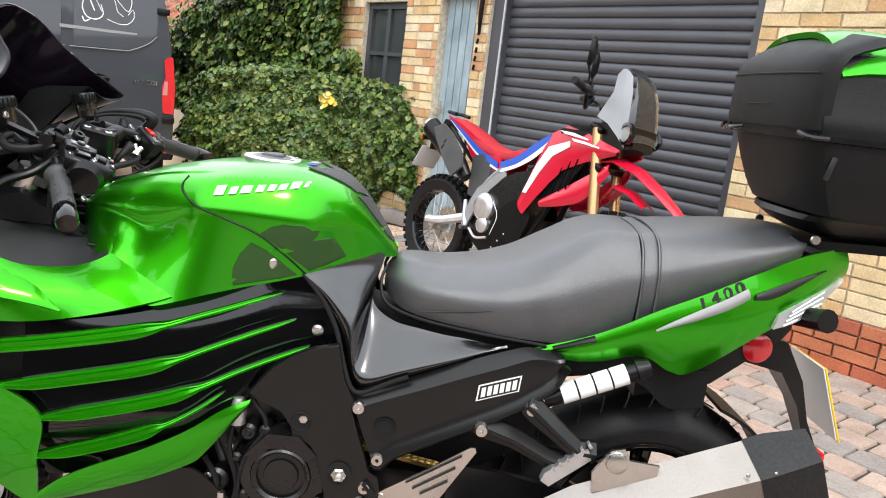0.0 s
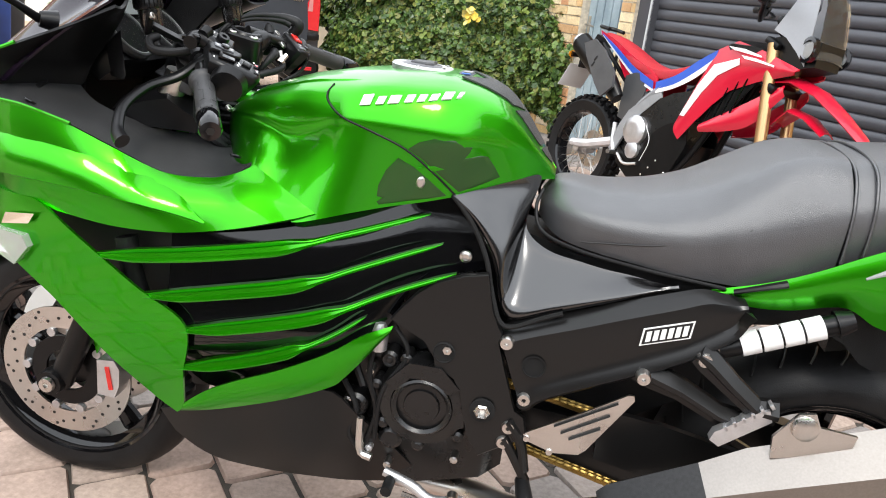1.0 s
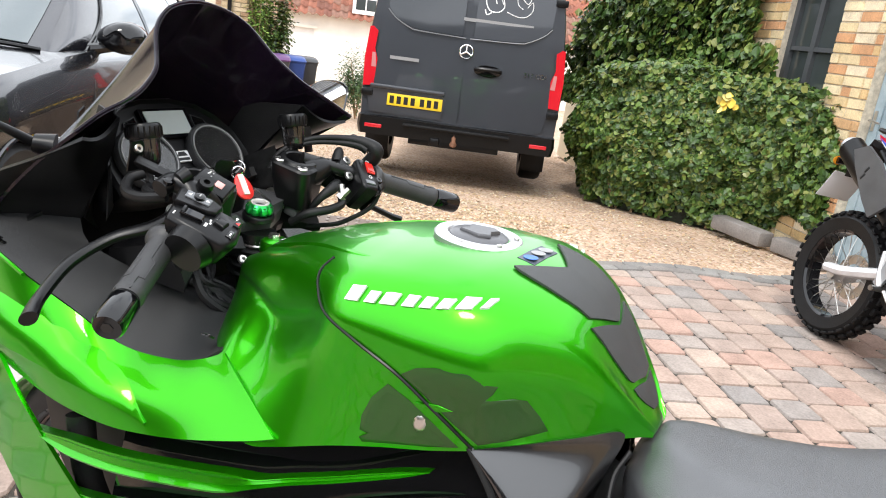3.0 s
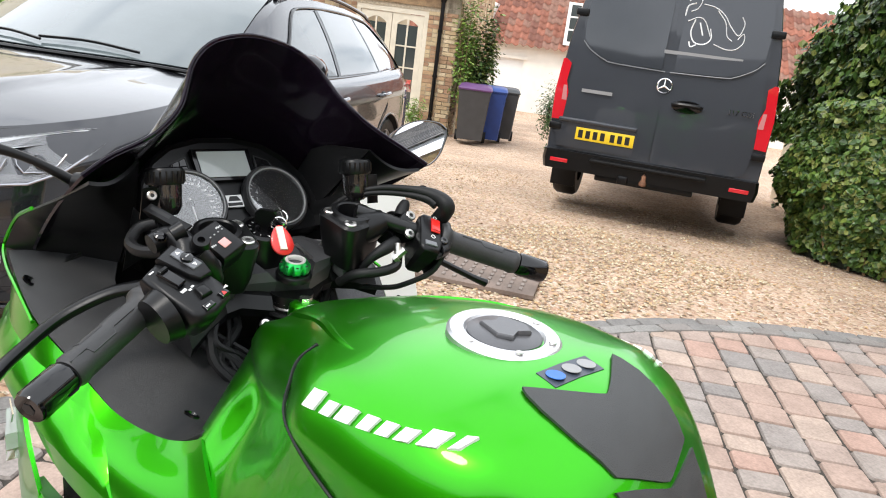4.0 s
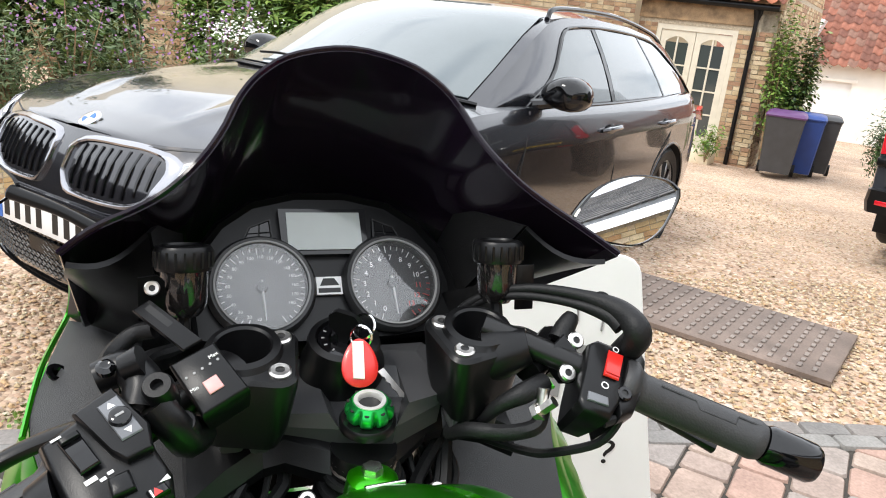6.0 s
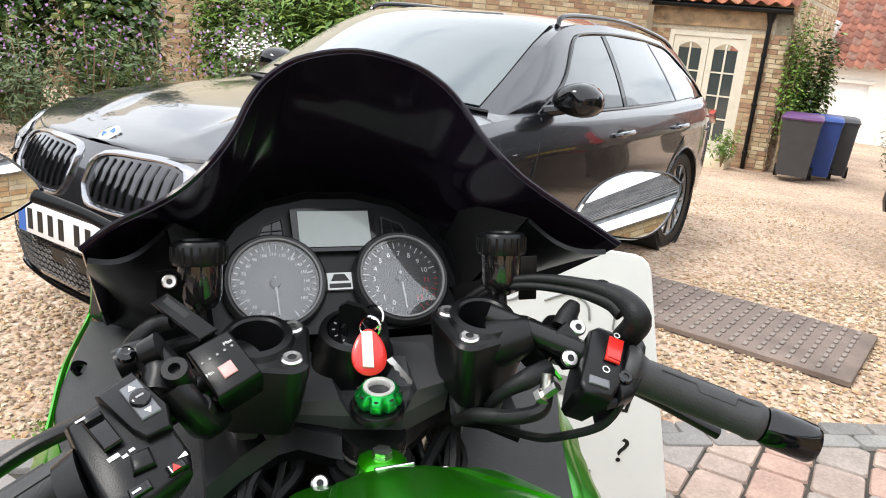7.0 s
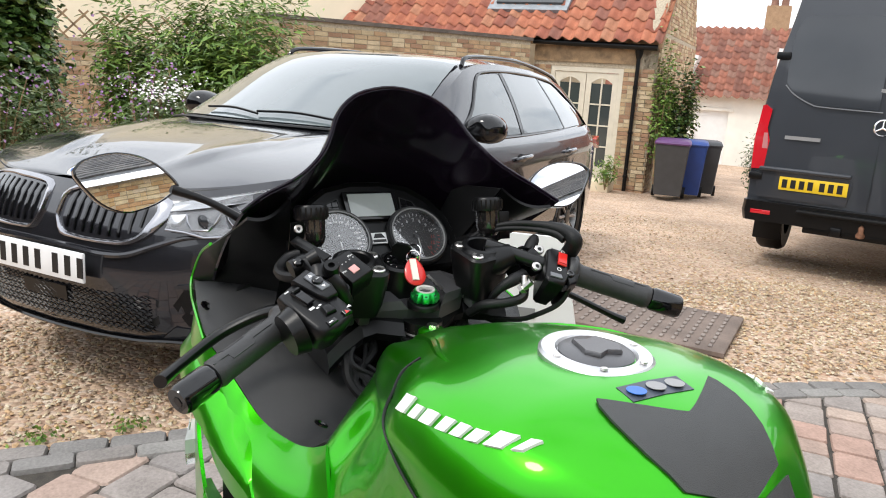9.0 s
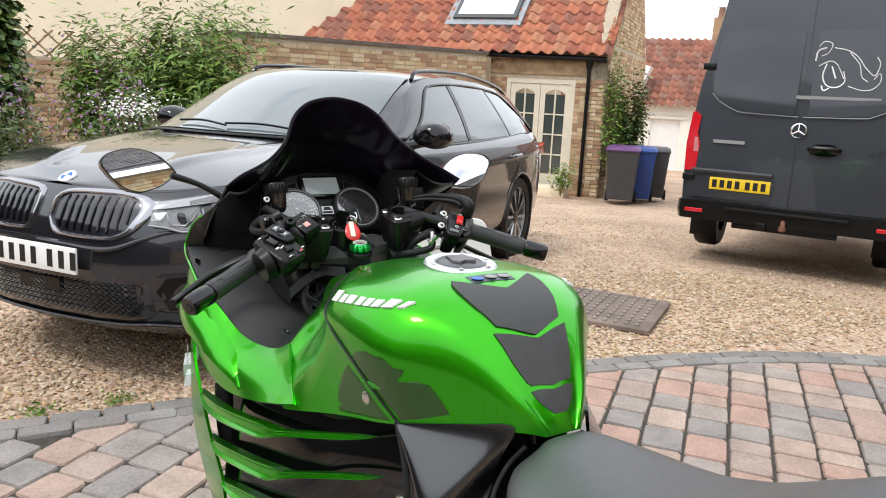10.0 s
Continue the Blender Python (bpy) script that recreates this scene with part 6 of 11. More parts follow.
part("cap_seam", tube([(.8685, -.188, 1.3455), (.856, -.122, 1.3455), (.851, -.06, 1.3455), (.850, 0, 1.3455), (.851, .06, 1.3455), (.856, .122, 1.3455), (.8685, .188, 1.3455)], .0014, 5, 30), INK_AND_SHADE, tbx)
part("cap_groove", tube([(.8505, -.055, 1.285), (.8495, 0, 1.285), (.8505, .055, 1.285)], .0012, 5, 10), INK_AND_SHADE, tbx)
bm = bmesh.new()
rows = []
for k in range(11):
    x = .905 + .045 * k
    rows.append([(x, .2035 * j / 8, 1.446 - .090 * (abs(j) / 8) ** 3.2 - .012 * (k / 10) ** 2 - .014 * (1 - ramp01(.90, .98, x))) for j in range(-8, 9)])
part("lid_panel", thicken(sheet(bm, rows), .012), GREEN, tbx, "lime green lid panel")
part("lid_reflector", skin(bmesh.new(), [[(x, -y, z) for x, z in ((1.10, 1.352), (1.14, 1.335), (1.30, 1.33), (1.30, 1.368), (1.14, 1.372))] for y in (.19, .212)]), RED_LENS, tbx)
for sd in (-1, 1):
    part("lid_latch", tube([(.862, sd * .175, 1.236), (.870, sd * .205, 1.229), (.900, sd * .2125, 1.229)], .006, 8, 8), BLACK_GLOSS, tbx)
part("front_latch", tube([(.865, .08, 1.236), (.853, .10, 1.231), (.853, .14, 1.231), (.866, .16, 1.236)], .0055, 8, 8), BLACK_GLOSS, tbx)
part("side_mark", box((.012, .003, .045), (.925, -.1945, 1.175), .002, rotm(0, 12, 0)), INK_AND_SHADE, tbx)

# ---- wheels ----
def bike_wheel(name, cx, cz, r, w, rim_r, spokes, steer=0.0):
    """Tyre, rim and cast spokes round a cross axle."""
    prof = [(rim_r - .004, -w * .42)] + [(r - (r - rim_r) * (1 - math.cos(a) ** .8) * .92, w / 2 * math.sin(a)) for a in [radians(t) for t in range(-80, 81, 10)]] + [(rim_r - .004, w * .42)]
    ty_ = part("wheel" if name == "front" else "wheel", lathe(prof, 56, "Y", (cx, 0, cz), close=True), RUBBER, bike, "black sports tyre on black cast wheel")
    rim = part("rim", lathe([(rim_r, -w * .43), (rim_r + .006, -w * .46), (rim_r + .002, -w * .40), (rim_r - .025, -w * .30), (rim_r - .03, 0), (rim_r - .025, w * .30), (rim_r + .002, w * .40), (rim_r + .006, w * .46), (rim_r, w * .43), (rim_r - .012, 0)], 48, "Y", (cx, 0, cz), close=True), BLACK_GLOSS, ty_)
    for k in range(spokes):
        a = 2 * math.pi * k / spokes + .3
        for da in (-.07, .07):
            p0 = Vector((cx + .04 * math.cos(a), 0, cz + .04 * math.sin(a)))
            p1 = Vector((cx + (rim_r - .02) * math.cos(a + da), 0, cz + (rim_r - .02) * math.sin(a + da)))
            part("spoke", tube([p0, p0.lerp(p1, .5), p1], [.018, .012, .014], 6, flat=1.0), BLACK_GLOSS, ty_)
    part("hub", lathe([(0, -.05), (.045, -.05), (.05, -.02), (.05, .02), (.045, .05), (0, .05)], 24, "Y", (cx, 0, cz)), BLACK_SATIN, ty_)
    return ty_


FX, FZ = -.872, .298
fw = bike_wheel("front", FX, FZ, .300, .12, .222, 5)
rw = bike_wheel("rear", .74, .312, .322, .19, .222, 5)
for k in range(36):
    a = 2 * math.pi * k / 36
    for sd in (-1, 1):
        p = [(.74 + rr * math.cos(a + da), sd * yy, .312 + rr * math.sin(a + da)) for rr, yy, da in ((.3225, .025, 0), (.318, .05, .03), (.308, .072, .08))]
        part("tread_groove", tube(p, .0022, 4, 5), INK_AND_SHADE, rw)
for sd in (-1, 1):
    d_ = part("brake_disc", lathe([(.105, -.0025), (.155, -.0025), (.155, .0025), (.105, .0025)], 60, "Y", (FX, sd * .075, FZ), close=True), STEEL, fw, "drilled steel brake disc")
    part("disc_carrier", lathe([(.05, -.004), (.085, -.004), (.085, .004), (.05, .004)], 40, "Y", (FX, sd * .073, FZ), close=True), BLACK_SATIN, fw)
    for k in range(10):
        a = k * .628
        part("disc_button", lathe([(0, -.006), (.010, -.006), (.010, .006), (0, .006)], 12, "Y", (FX + .096 * math.cos(a), sd * .0755, FZ + .096 * math.sin(a))), ALLOY, d_)
        # drill holes are black studs, their shade given by colour alone
        for rr, da in ((.122, 0), (.136, .2), (.146, .1), (.128, .4)):
            part("disc_hole", lathe([(0, -.0032), (.0038, -.0032), (.0038, .0032), (0, .0032)], 8, "Y", (FX + rr * math.cos(a + da), sd * .075, FZ + rr * math.sin(a + da))), INK_AND_SHADE, d_)
    fk = part("fork_leg", tube([(FX + .005, sd * .105, FZ - .01), (FX + .10, sd * .105, .50), (FX + .14, sd * .105, .60)], [.027, .027, .029], 16), BLACK_SATIN, bike)
    part("fork_tube", tube([(FX + .11, sd * .105, .53), (-.58, sd * .105, 1.00)], .0235, 16), STEEL, fk)
    part("axle_clamp", lathe([(0, -.022), (.028, -.022), (.03, 0), (.026, .022), (.018, .028), (0, .024)], 20, "Y", (FX, sd * .118, FZ)), BLACK_SATIN, fk)
    part("axle_end", lathe([(.006, .0), (.006, .008), (.016, .008), (.018, .0), (0, 0)], 16, at=(FX, sd * .142, FZ), rot=rotm(90 * -sd, 0, 0)), STEEL, fk)
    cl = part("brake_caliper", skin(bmesh.new(), [[(FX + .128 + u * .8, sd * (.095 + w), FZ + .03 + v * .8) for u, v in ((-.030, -.055), (.020, -.058), (.034, -.02), (.036, .03), (.022, .055), (-.028, .050))] for w in (-.028, 0, .022, .027)]), ALLOY, bike, "pale grey radial brake caliper")
    part("caliper_mark", box((.010, .002, .055), (FX + .133, sd * .1232, FZ + .03), 0, rotm(0, -8, 0)), RED, cl, "red brand mark as a bar")
    part("brake_hose", tube([(FX + .13, sd * .10, FZ + .07), (FX + .17, sd * .12, .46), (FX + .20, sd * .10, .62), (-.60, sd * .06, .85)], .0055, 6, 20), RUBBER, bike)
rows = []
for k in range(17):
    a = radians(35 + 125 * k / 16)
    rows.append([(FX + (.322 - .012 * abs(j) ** 2 * .25) * math.cos(a) * 1.0, j * .036, FZ + (.322 - .02 * (abs(j) / 2) ** 2) * math.sin(a)) for j in (-2, -1.5, -1, 0, 1, 1.5, 2)])
fender = part("front_mudguard", thicken(sheet(bmesh.new(), rows), .004), GREEN, bike, "green front mudguard")
for sd in (-1, 1):
    part("mudguard_side", skin(bmesh.new(), [[(x, sd * y, z) for x, z in ((-1.0, .56), (-.86, .60), (-.76, .565), (-.72, .50), (-.79, .36), (-.81, .46), (-.90, .52))] for y in (.076, .086)]), GREEN, fender)

# ---- engine ----
eng = part("engine_block", skin(bmesh.new(), [[(x, -w, z0), (x, w, z0), (x, w, z1), (x, -w, z1)] for x, w, z0, z1 in ((-.36, .14, .34, .56), (-.25, .165, .26, .70), (-.05, .150, .24, .66), (.08, .15, .28, .58), (.12, .12, .30, .50))]), ENGINE_BLACK, bike)
part("generator_cover", lathe([(.088, -.03), (.090, .0), (.082, .022), (.060, .028), (.056, .022), (.035, .022), (.033, .027), (0, .027)], 40, at=(-.042, -.188, .456), rot=rotm(90, 0, 0)), ENGINE_BLACK, eng)
for k in range(7):
    a = k * .9 + .2
    part("cover_lug", lathe([(0, -.02), (.012, -.02), (.012, .016), (.006, .02), (0, .018)], 10, at=(-.042 + .094 * math.cos(a), -.186, .456 + .094 * math.sin(a)), rot=rotm(90, 0, 0)), ENGINE_BLACK, eng)
for k, (x, z, mt) in enumerate(((-.15, .50, STEEL), (-.17, .36, STEEL), (-.14, .33, ALLOY), (-.12, .40, STEEL), (.03, .34, STEEL), (-.10, .30, STEEL), (-.19, .43, STEEL), (-.02, .575, STEEL), (.055, .55, FRAME_BLACK))):
    part("engine_bolt", lathe([(0, -.02), (.008, -.02), (.008, .006), (.004, .008), (0, .006)], 8, at=(x, -.190, z), rot=rotm(90, 0, 0)), mt, eng)
for pts_, rr in (([(-.14, -.18, .60), (-.15, -.20, .50), (-.13, -.20, .42), (-.15, -.19, .33)], .006), ([(-.11, -.19, .60), (-.08, -.20, .55), (-.12, -.21, .47), (-.13, -.20, .36)], .005), ([(-.20, -.19, .47), (-.17, -.20, .42), (-.18, -.2, .36), (-.14, -.2, .31)], .006), ([(-.16, -.2, .58), (-.18, -.19, .52), (-.16, -.2, .47)], .007)):
    part("hose", tube(pts_, rr, 7, 18), RUBBER, eng)
part("breather_bottle", lathe([(0, -.03), (.016, -.025), (.018, .01), (.010, .03), (0, .032)], 12, at=(-.138, -.195, .575)), ALLOY, eng)
part("clutch_pipe_end", tube([(-.16, -.20, .40), (-.155, -.205, .33), (-.13, -.21, .32)], .008, 8, 8), STEEL, eng)
gl_ = part("gear_lever", tube([(-.10, -.215, .30), (-.04, -.225, .285), (.0, -.235, .270), (.06, -.24, .285)], [.010, .011, .010, .009], 10, 14), ALLOY, bike, "alloy gear lever with linkage")
part("lever_peg", lathe([(0, -.02), (.011, -.02), (.011, .02), (0, .02)], 12, "Y", (-.085, -.245, .29)), RUBBER, gl_)
part("linkage_rod", tube([(-.06, -.225, .262), (.05, -.23, .245)], .006, 8), STEEL, gl_)
part("linkage_bolt", lathe([(0, -.01), (.012, -.01), (.012, .01), (0, .01)], 10, "Y", (.04, -.24, .285)), STEEL, gl_)
part("cover_crest", skin(bmesh.new(), [[(-.042 + u, -.205 - w, .456 + v) for u, v in ((-.072, .040), (-.030, .088), (.030, .088), (.068, .050), (.046, .036), (.016, .058), (-.026, .058), (-.050, .026))] for w in (-.02, .010, .014)]), ENGINE_BLACK, eng)
part("cover_foot", skin(bmesh.new(), [[(-.042 + u, -.200 - w, .456 + v) for u, v in ((.040, -.050), (.084, -.030), (.080, .010), (.060, .012))] for w in (-.02, .010, .013)]), ENGINE_BLACK, eng)
part("cover_ring", lathe([(.052, -.004), (.058, .006), (.054, .009), (.048, .004)], 36, at=(-.042, -.213, .456), rot=rotm(90, 0, 0), close=True), ENGINE_BLACK, eng)
for x, z, r in ((-.205, .56, .022), (-.175, .42, .026), (-.115, .53, .018), (-.10, .36, .024), (.02, .62, .020)):
    part("casting_boss", lathe([(0, -.03), (r, -.03), (r, .004), (r * .7, .010), (r * .4, .008), (0, .012)], 18, at=(x, -.186, z), rot=rotm(90, 0, 0)), ENGINE_BLACK, eng)
part("chain_guard", skin(bmesh.new(), [[(x, y, z0), (x, y - .014, z0), (x, y - .014, z1), (x, y, z1)] for x, y, z0, z1 in ((.29, -.170, .395, .500), (.40, -.176, .375, .492), (.56, -.176, .352, .462), (.66, -.170, .345, .430))]), FRAME_BLACK, bike)
# rider footrest and heel guard
fr_ = part("footrest", tube([(.165, -.21, .335), (.175, -.27, .33), (.18, -.32, .325)], [.014, .017, .015], 12, 8), RUBBER, bike)
heel = [(.152, .438), (.165, .448), (.25, .503), (.326, .556), (.335, .556), (.338, .546), (.270, .428), (.258, .416), (.212, .410), (.165, .424)]
hgd = part("heel_guard", plate(heel, .004, lambda u, v, w: Vector((u, -.212 - w, v)), bevel=.001), STEEL, bike, "brushed steel heel guard with slots")
# slots laid on as black bars that carry the shade of openings
for p0, p1 in (((.206, .469), (.310, .537)), ((.220, .457), (.300, .510)), ((.236, .447), (.288, .480))):
    part("slot", tube([(p0[0], -.2175, p0[1]), (p1[0], -.2175, p1[1])], .0050, 8, flat=.3), INK_AND_SHADE, hgd)
for x, z in ((.160, .432), (.205, .412)):
    part("guard_bolt", lathe([(0, 0), (.007, 0), (.006, .004), (0, .003)], 10, at=(x, -.216, z), rot=rotm(90, 0, 0)), STEEL, hgd)
for pts_ in ([(.121, -.215, .46), (.15, -.215, .42), (.165, -.215, .36)], [(.118, -.215, .425), (.14, -.215, .39), (.17, -.215, .34)]):
    part("hanger_arm", tube(pts_, .010, 8, 8), FRAME_BLACK, bike)
# pillion peg hanger
for line_, y_ in (([(.326, .616, .019), (.345, .610, .023), (.404, .594, .019), (.470, .568, .017), (.515, .560, .022)], -.224), ([(.418, .670, .018), (.436, .660, .022), (.478, .628, .018), (.522, .597, .017), (.556, .595, .021)], -.228)):
    rings = []
    for k, (x, z, h) in enumerate(line_):
        a_, b_ = line_[max(0, k - 1)], line_[min(len(line_) - 1, k + 1)]
        nz = Vector((-(b_[1] - a_[1]), 0, b_[0] - a_[0])).normalized()
        c, yy = Vector((x, y_ - .035 * ramp01(.34, .56, x), z)), Vector((0, -1, 0))
        rings.append([c + nz * h - yy * .012, c + nz * h * .95, c + nz * h * .15 + yy * .019, c - nz * h * .25 + yy * .019, c - nz * h * .45 + yy * .010, c - nz * h + yy * .008, c - nz * h - yy * .012])
    part("pillion_hanger", skin(bmesh.new(), rings), FRAME_BLACK, bike, "black forged peg hanger arm", 24)
for x, z in ((.337, .611), (.428, .663)):
    part("hanger_bolt", lathe([(.004, .010), (.004, .016), (.011, .016), (.013, .011), (.013, -.004)], 16, at=(x, -.240, z), rot=rotm(90, 0, 0)), STEEL, bike)
pg = part("pillion_peg", skin(bmesh.new(), [[(.463 + u, -.262 - w, .550 + v) for u, v in ((-.005, -.016), (.012, -.026), (.085, .036), (.078, .055), (.065, .052), (.0, .0))] for w in (0, .018)]), ALLOY, bike, "serrated alloy folding peg")
for k in range(6):
    part("peg_tooth", box((.006, .018, .010), (.480 + .0125 * k, -.271, .553 + .0108 * k + .006), .001, rotm(0, -40, 0)), ALLOY, pg)
# white-sleeved shock reservoir
sh = part("shock_reservoir", tube([(.455, -.215, .672), (.63, -.215, .752)], .0175, 18), BLACK_SATIN, bike)
sdir = Vector((.175, 0, .080)).normalized()
for k in range(4):
    c = Vector((.487, -.215, .6866)) + sdir * (.034 * k)
    part("sleeve_band", tube([c, c + sdir * .030], .0205, 20), WHITE, sh, "white reservoir sleeve band")
part("reservoir_cap", tube([(.625, -.215, .750), (.65, -.215, .761)], [.023, .016], 16), BLACK_SATIN, sh)
# chain, sprocket guard and swingarm
sw = part("swingarm", skin(bmesh.new(), [[(x, -.13 - w, z - h), (x, -.13 + w * .5, z - h), (x, -.13 + w * .5, z + h), (x, -.13 - w, z + h)] for x, z, w, h in ((.10, .42, .03, .05), (.30, .40, .03, .055), (.55, .36, .03, .05), (.74, .325, .028, .045), (.82, .315, .02, .035))]), FRAME_BLACK, bike)
part("swingarm_right", skin(bmesh.new(), [[(x, .13 - w * .5, z - h), (x, .13 + w, z - h), (x, .13 + w, z + h), (x, .13 - w * .5, z + h)] for x, z, w, h in ((.10, .42, .03, .05), (.30, .40, .03, .055), (.55, .36, .03, .05), (.74, .325, .028, .045), (.82, .315, .02, .035))]), FRAME_BLACK, bike)
link_bm = bmesh.new()
box((.020, .006, .014), (0, .006, 0), .003, None, link_bm, 1)
box((.020, .006, .014), (0, -.006, 0), .003, None, link_bm, 1)
lathe([(0, -.011), (.0035, -.011), (.0035, .011), (0, .011)], 8, "Y", (-.006, 0, 0), link_bm)
lathe([(0, -.011), (.0035, -.011), (.0035, .011), (0, .011)], 8, "Y", (.006, 0, 0), link_bm)
link_me = mesh_of(link_bm, 40)
link_me.materials.append(GOLD)
for (x0, z0), (x1, z1), n in (((.09, .515), (.74, .395), 42), ((.09, .395), (.74, .235), 42)):
    for k in range(n):
        f = k / (n - 1)
        ob = new("chain_link", link_me)
        ob.parent = bike
        ob.location = (x0 + (x1 - x0) * f, -.165, z0 + (z1 - z0) * f)
        ob.rotation_euler = (0, math.atan2(-(z1 - z0), x1 - x0), 0)
part("rear_sprocket", lathe([(.06, -.004), (.085, -.004), (.085, .004), (.06, .004)], 48, "Y", (.74, -.165, .312), close=True), STEEL, rw)

# ---- exhaust ----
ex_dir = Vector((.62, 0, .238)).normalized()
ex_up = Vector((-ex_dir.z, 0, ex_dir.x))
ex_o = Vector((.455, -.285, .418))


def ex_ring(d, h, w, shift=0.0, n=24):
    """A rounded-hexagon section at d along the silencer."""
    out = []
    for k in range(n):
        a = 2 * math.pi * k / n
        r = 1 / max(abs(math.cos(((a + math.pi / 6) % (math.pi / 3)) - math.pi / 6)), .86)
        out.append(ex_o + ex_dir * d + ex_up * (h * r * math.sin(a) + shift) + Vector((0, w * r * math.cos(a), 0)))
    return out


exh = part("silencer", skin(bmesh.new(), [ex_ring(.02, .060, .050), ex_ring(.10, .074, .060), ex_ring(.42, .080, .066), ex_ring(.44, .081, .067)]), TITANIUM, bike, "brushed titanium hexagonal silencer")
part("end_cap", skin(bmesh.new(), [ex_ring(.43, .083, .069), ex_ring(.47, .083, .069, .002), ex_ring(.55, .068, .055, .008), ex_ring(.555, .055, .042, .008)]), CARBON, exh, "carbon fibre end cap")
part("inlet_sleeve", skin(bmesh.new(), [ex_ring(-.16, .040, .036, -.01), ex_ring(-.14, .048, .042, -.008), ex_ring(.02, .060, .050), ex_ring(.03, .058, .048)]), CARBON, exh, "carbon fibre inlet sleeve")
part("link_pipe", tube([ex_o + ex_dir * -.14 + ex_up * -.01, ex_o + ex_dir * -.30 + ex_up * -.03 + Vector((0, .05, 0)), Vector((.05, -.12, .22)), Vector((-.2, -.05, .19))], .028, 14, 18), STEEL, exh)
for d, v in ((.41, .06), (.41, -.045), (.46, .05), (.46, -.04)):
    part("rivet", lathe([(0, 0), (.0045, 0), (.003, .003), (0, .0035)], 8, at=ex_o + ex_dir * d + ex_up * v + Vector((0, -.063, 0)), rot=rotm(90, 0, 0)), STEEL, exh)
part("brand_bar", box((.11, .002, .026), ex_o + ex_dir * .345 + ex_up * -.035 + Vector((0, -.064, 0)), 0, rotm(0, -21, 0)), GREY_MARK, exh, "engraved brand shown as a bar")
part("sleeve_tag", box((.04, .002, .012), ex_o + ex_dir * -.06 + ex_up * .018 + Vector((0, -.0485, 0)), 0, rotm(0, -21, 0)), WHITE, exh)
br = part("hanger_bracket", plate([(.545, .575), (.575, .622), (.60, .628), (.612, .605), (.67, .60), (.665, .565), (.55, .535)], .006, lambda u, v, w: Vector((u, -.300 - w, v))), STEEL, bike)
part("bracket_bolt", lathe([(0, 0), (.022, 0), (.020, .010), (.010, .014), (0, .012)], 18, at=(.588, -.304, .600), rot=rotm(90, 0, 0)), STEEL, br)


# ---- screen, mirrors and cockpit of the green bike ----
EDGE_S = [(-.556, .250, 1.134), (-.572, .214, 1.156), (-.588, .180, 1.176), (-.602, .158, 1.191), (-.614, .140, 1.207), (-.634, .121, 1.229), (-.653, .106, 1.254), (-.666, .086, 1.275), (-.678, .054, 1.292), (-.685, 0, 1.301)]
EDGE_L = [(-.628, .252, 1.120), (-.614, .224, 1.146), (-.603, .190, 1.166), (-.603, .166, 1.182), (-.610, .141, 1.206)]
edge_pts = [(x, .008 - y, z) for x, y, z in EDGE_L + EDGE_S[5:]] + [(x, .008 + y, z) for x, y, z in EDGE_S[-2::-1]]
rear_edge = smooth_line(edge_pts, 61)
front_edge = smooth_line([(-.83, -.245, .965), (-.92, -.205, .950), (-1.01, -.13, .940), (-1.05, 0, .935), (-1.01, .13, .940), (-.92, .205, .950), (-.83, .245, .965)], 61)
rows = []
for a, b in zip(rear_edge, front_edge):
    m_ = Vector((a.x - .12, a.y * 1.02, a.z - .12 * (.62 + .5 * ramp01(1.13, 1.29, a.z))))
    rows.append([a * (1 - t) ** 2 + m_ * 2 * t * (1 - t) + b * t * t for t in [k / 14 for k in range(15)]])
screen = part("windscreen", thicken(sheet(bmesh.new(), rows), .004), SMOKE, bike, "dark smoked double-bubble windscreen")
part("screen_edge", tube(rear_edge, .0028, 6), SMOKE, screen)
part("nose_cowl", skin(bmesh.new(), [[(x + .0, y, z) for y, z in [(w * math.cos(a), c + h * math.sin(a)) for a in [2 * math.pi * k / 20 for k in range(20)]]] for x, w, c, h in ((-.80, .268, .87, .115), (-.95, .205, .87, .11), (-1.06, .12, .88, .09), (-1.11, .05, .89, .05))]), GREEN, bike, "green metallic nose cowl")
hl_ = part("headlamp", skin(bmesh.new(), [[(x, y, z) for y, z in ((-w, .80), (w, .80), (w * 1.2, .86), (0, .92), (-w * 1.2, .86))] for x, w in ((-1.0, .14), (-1.09, .08))]), CLEAR, bike)

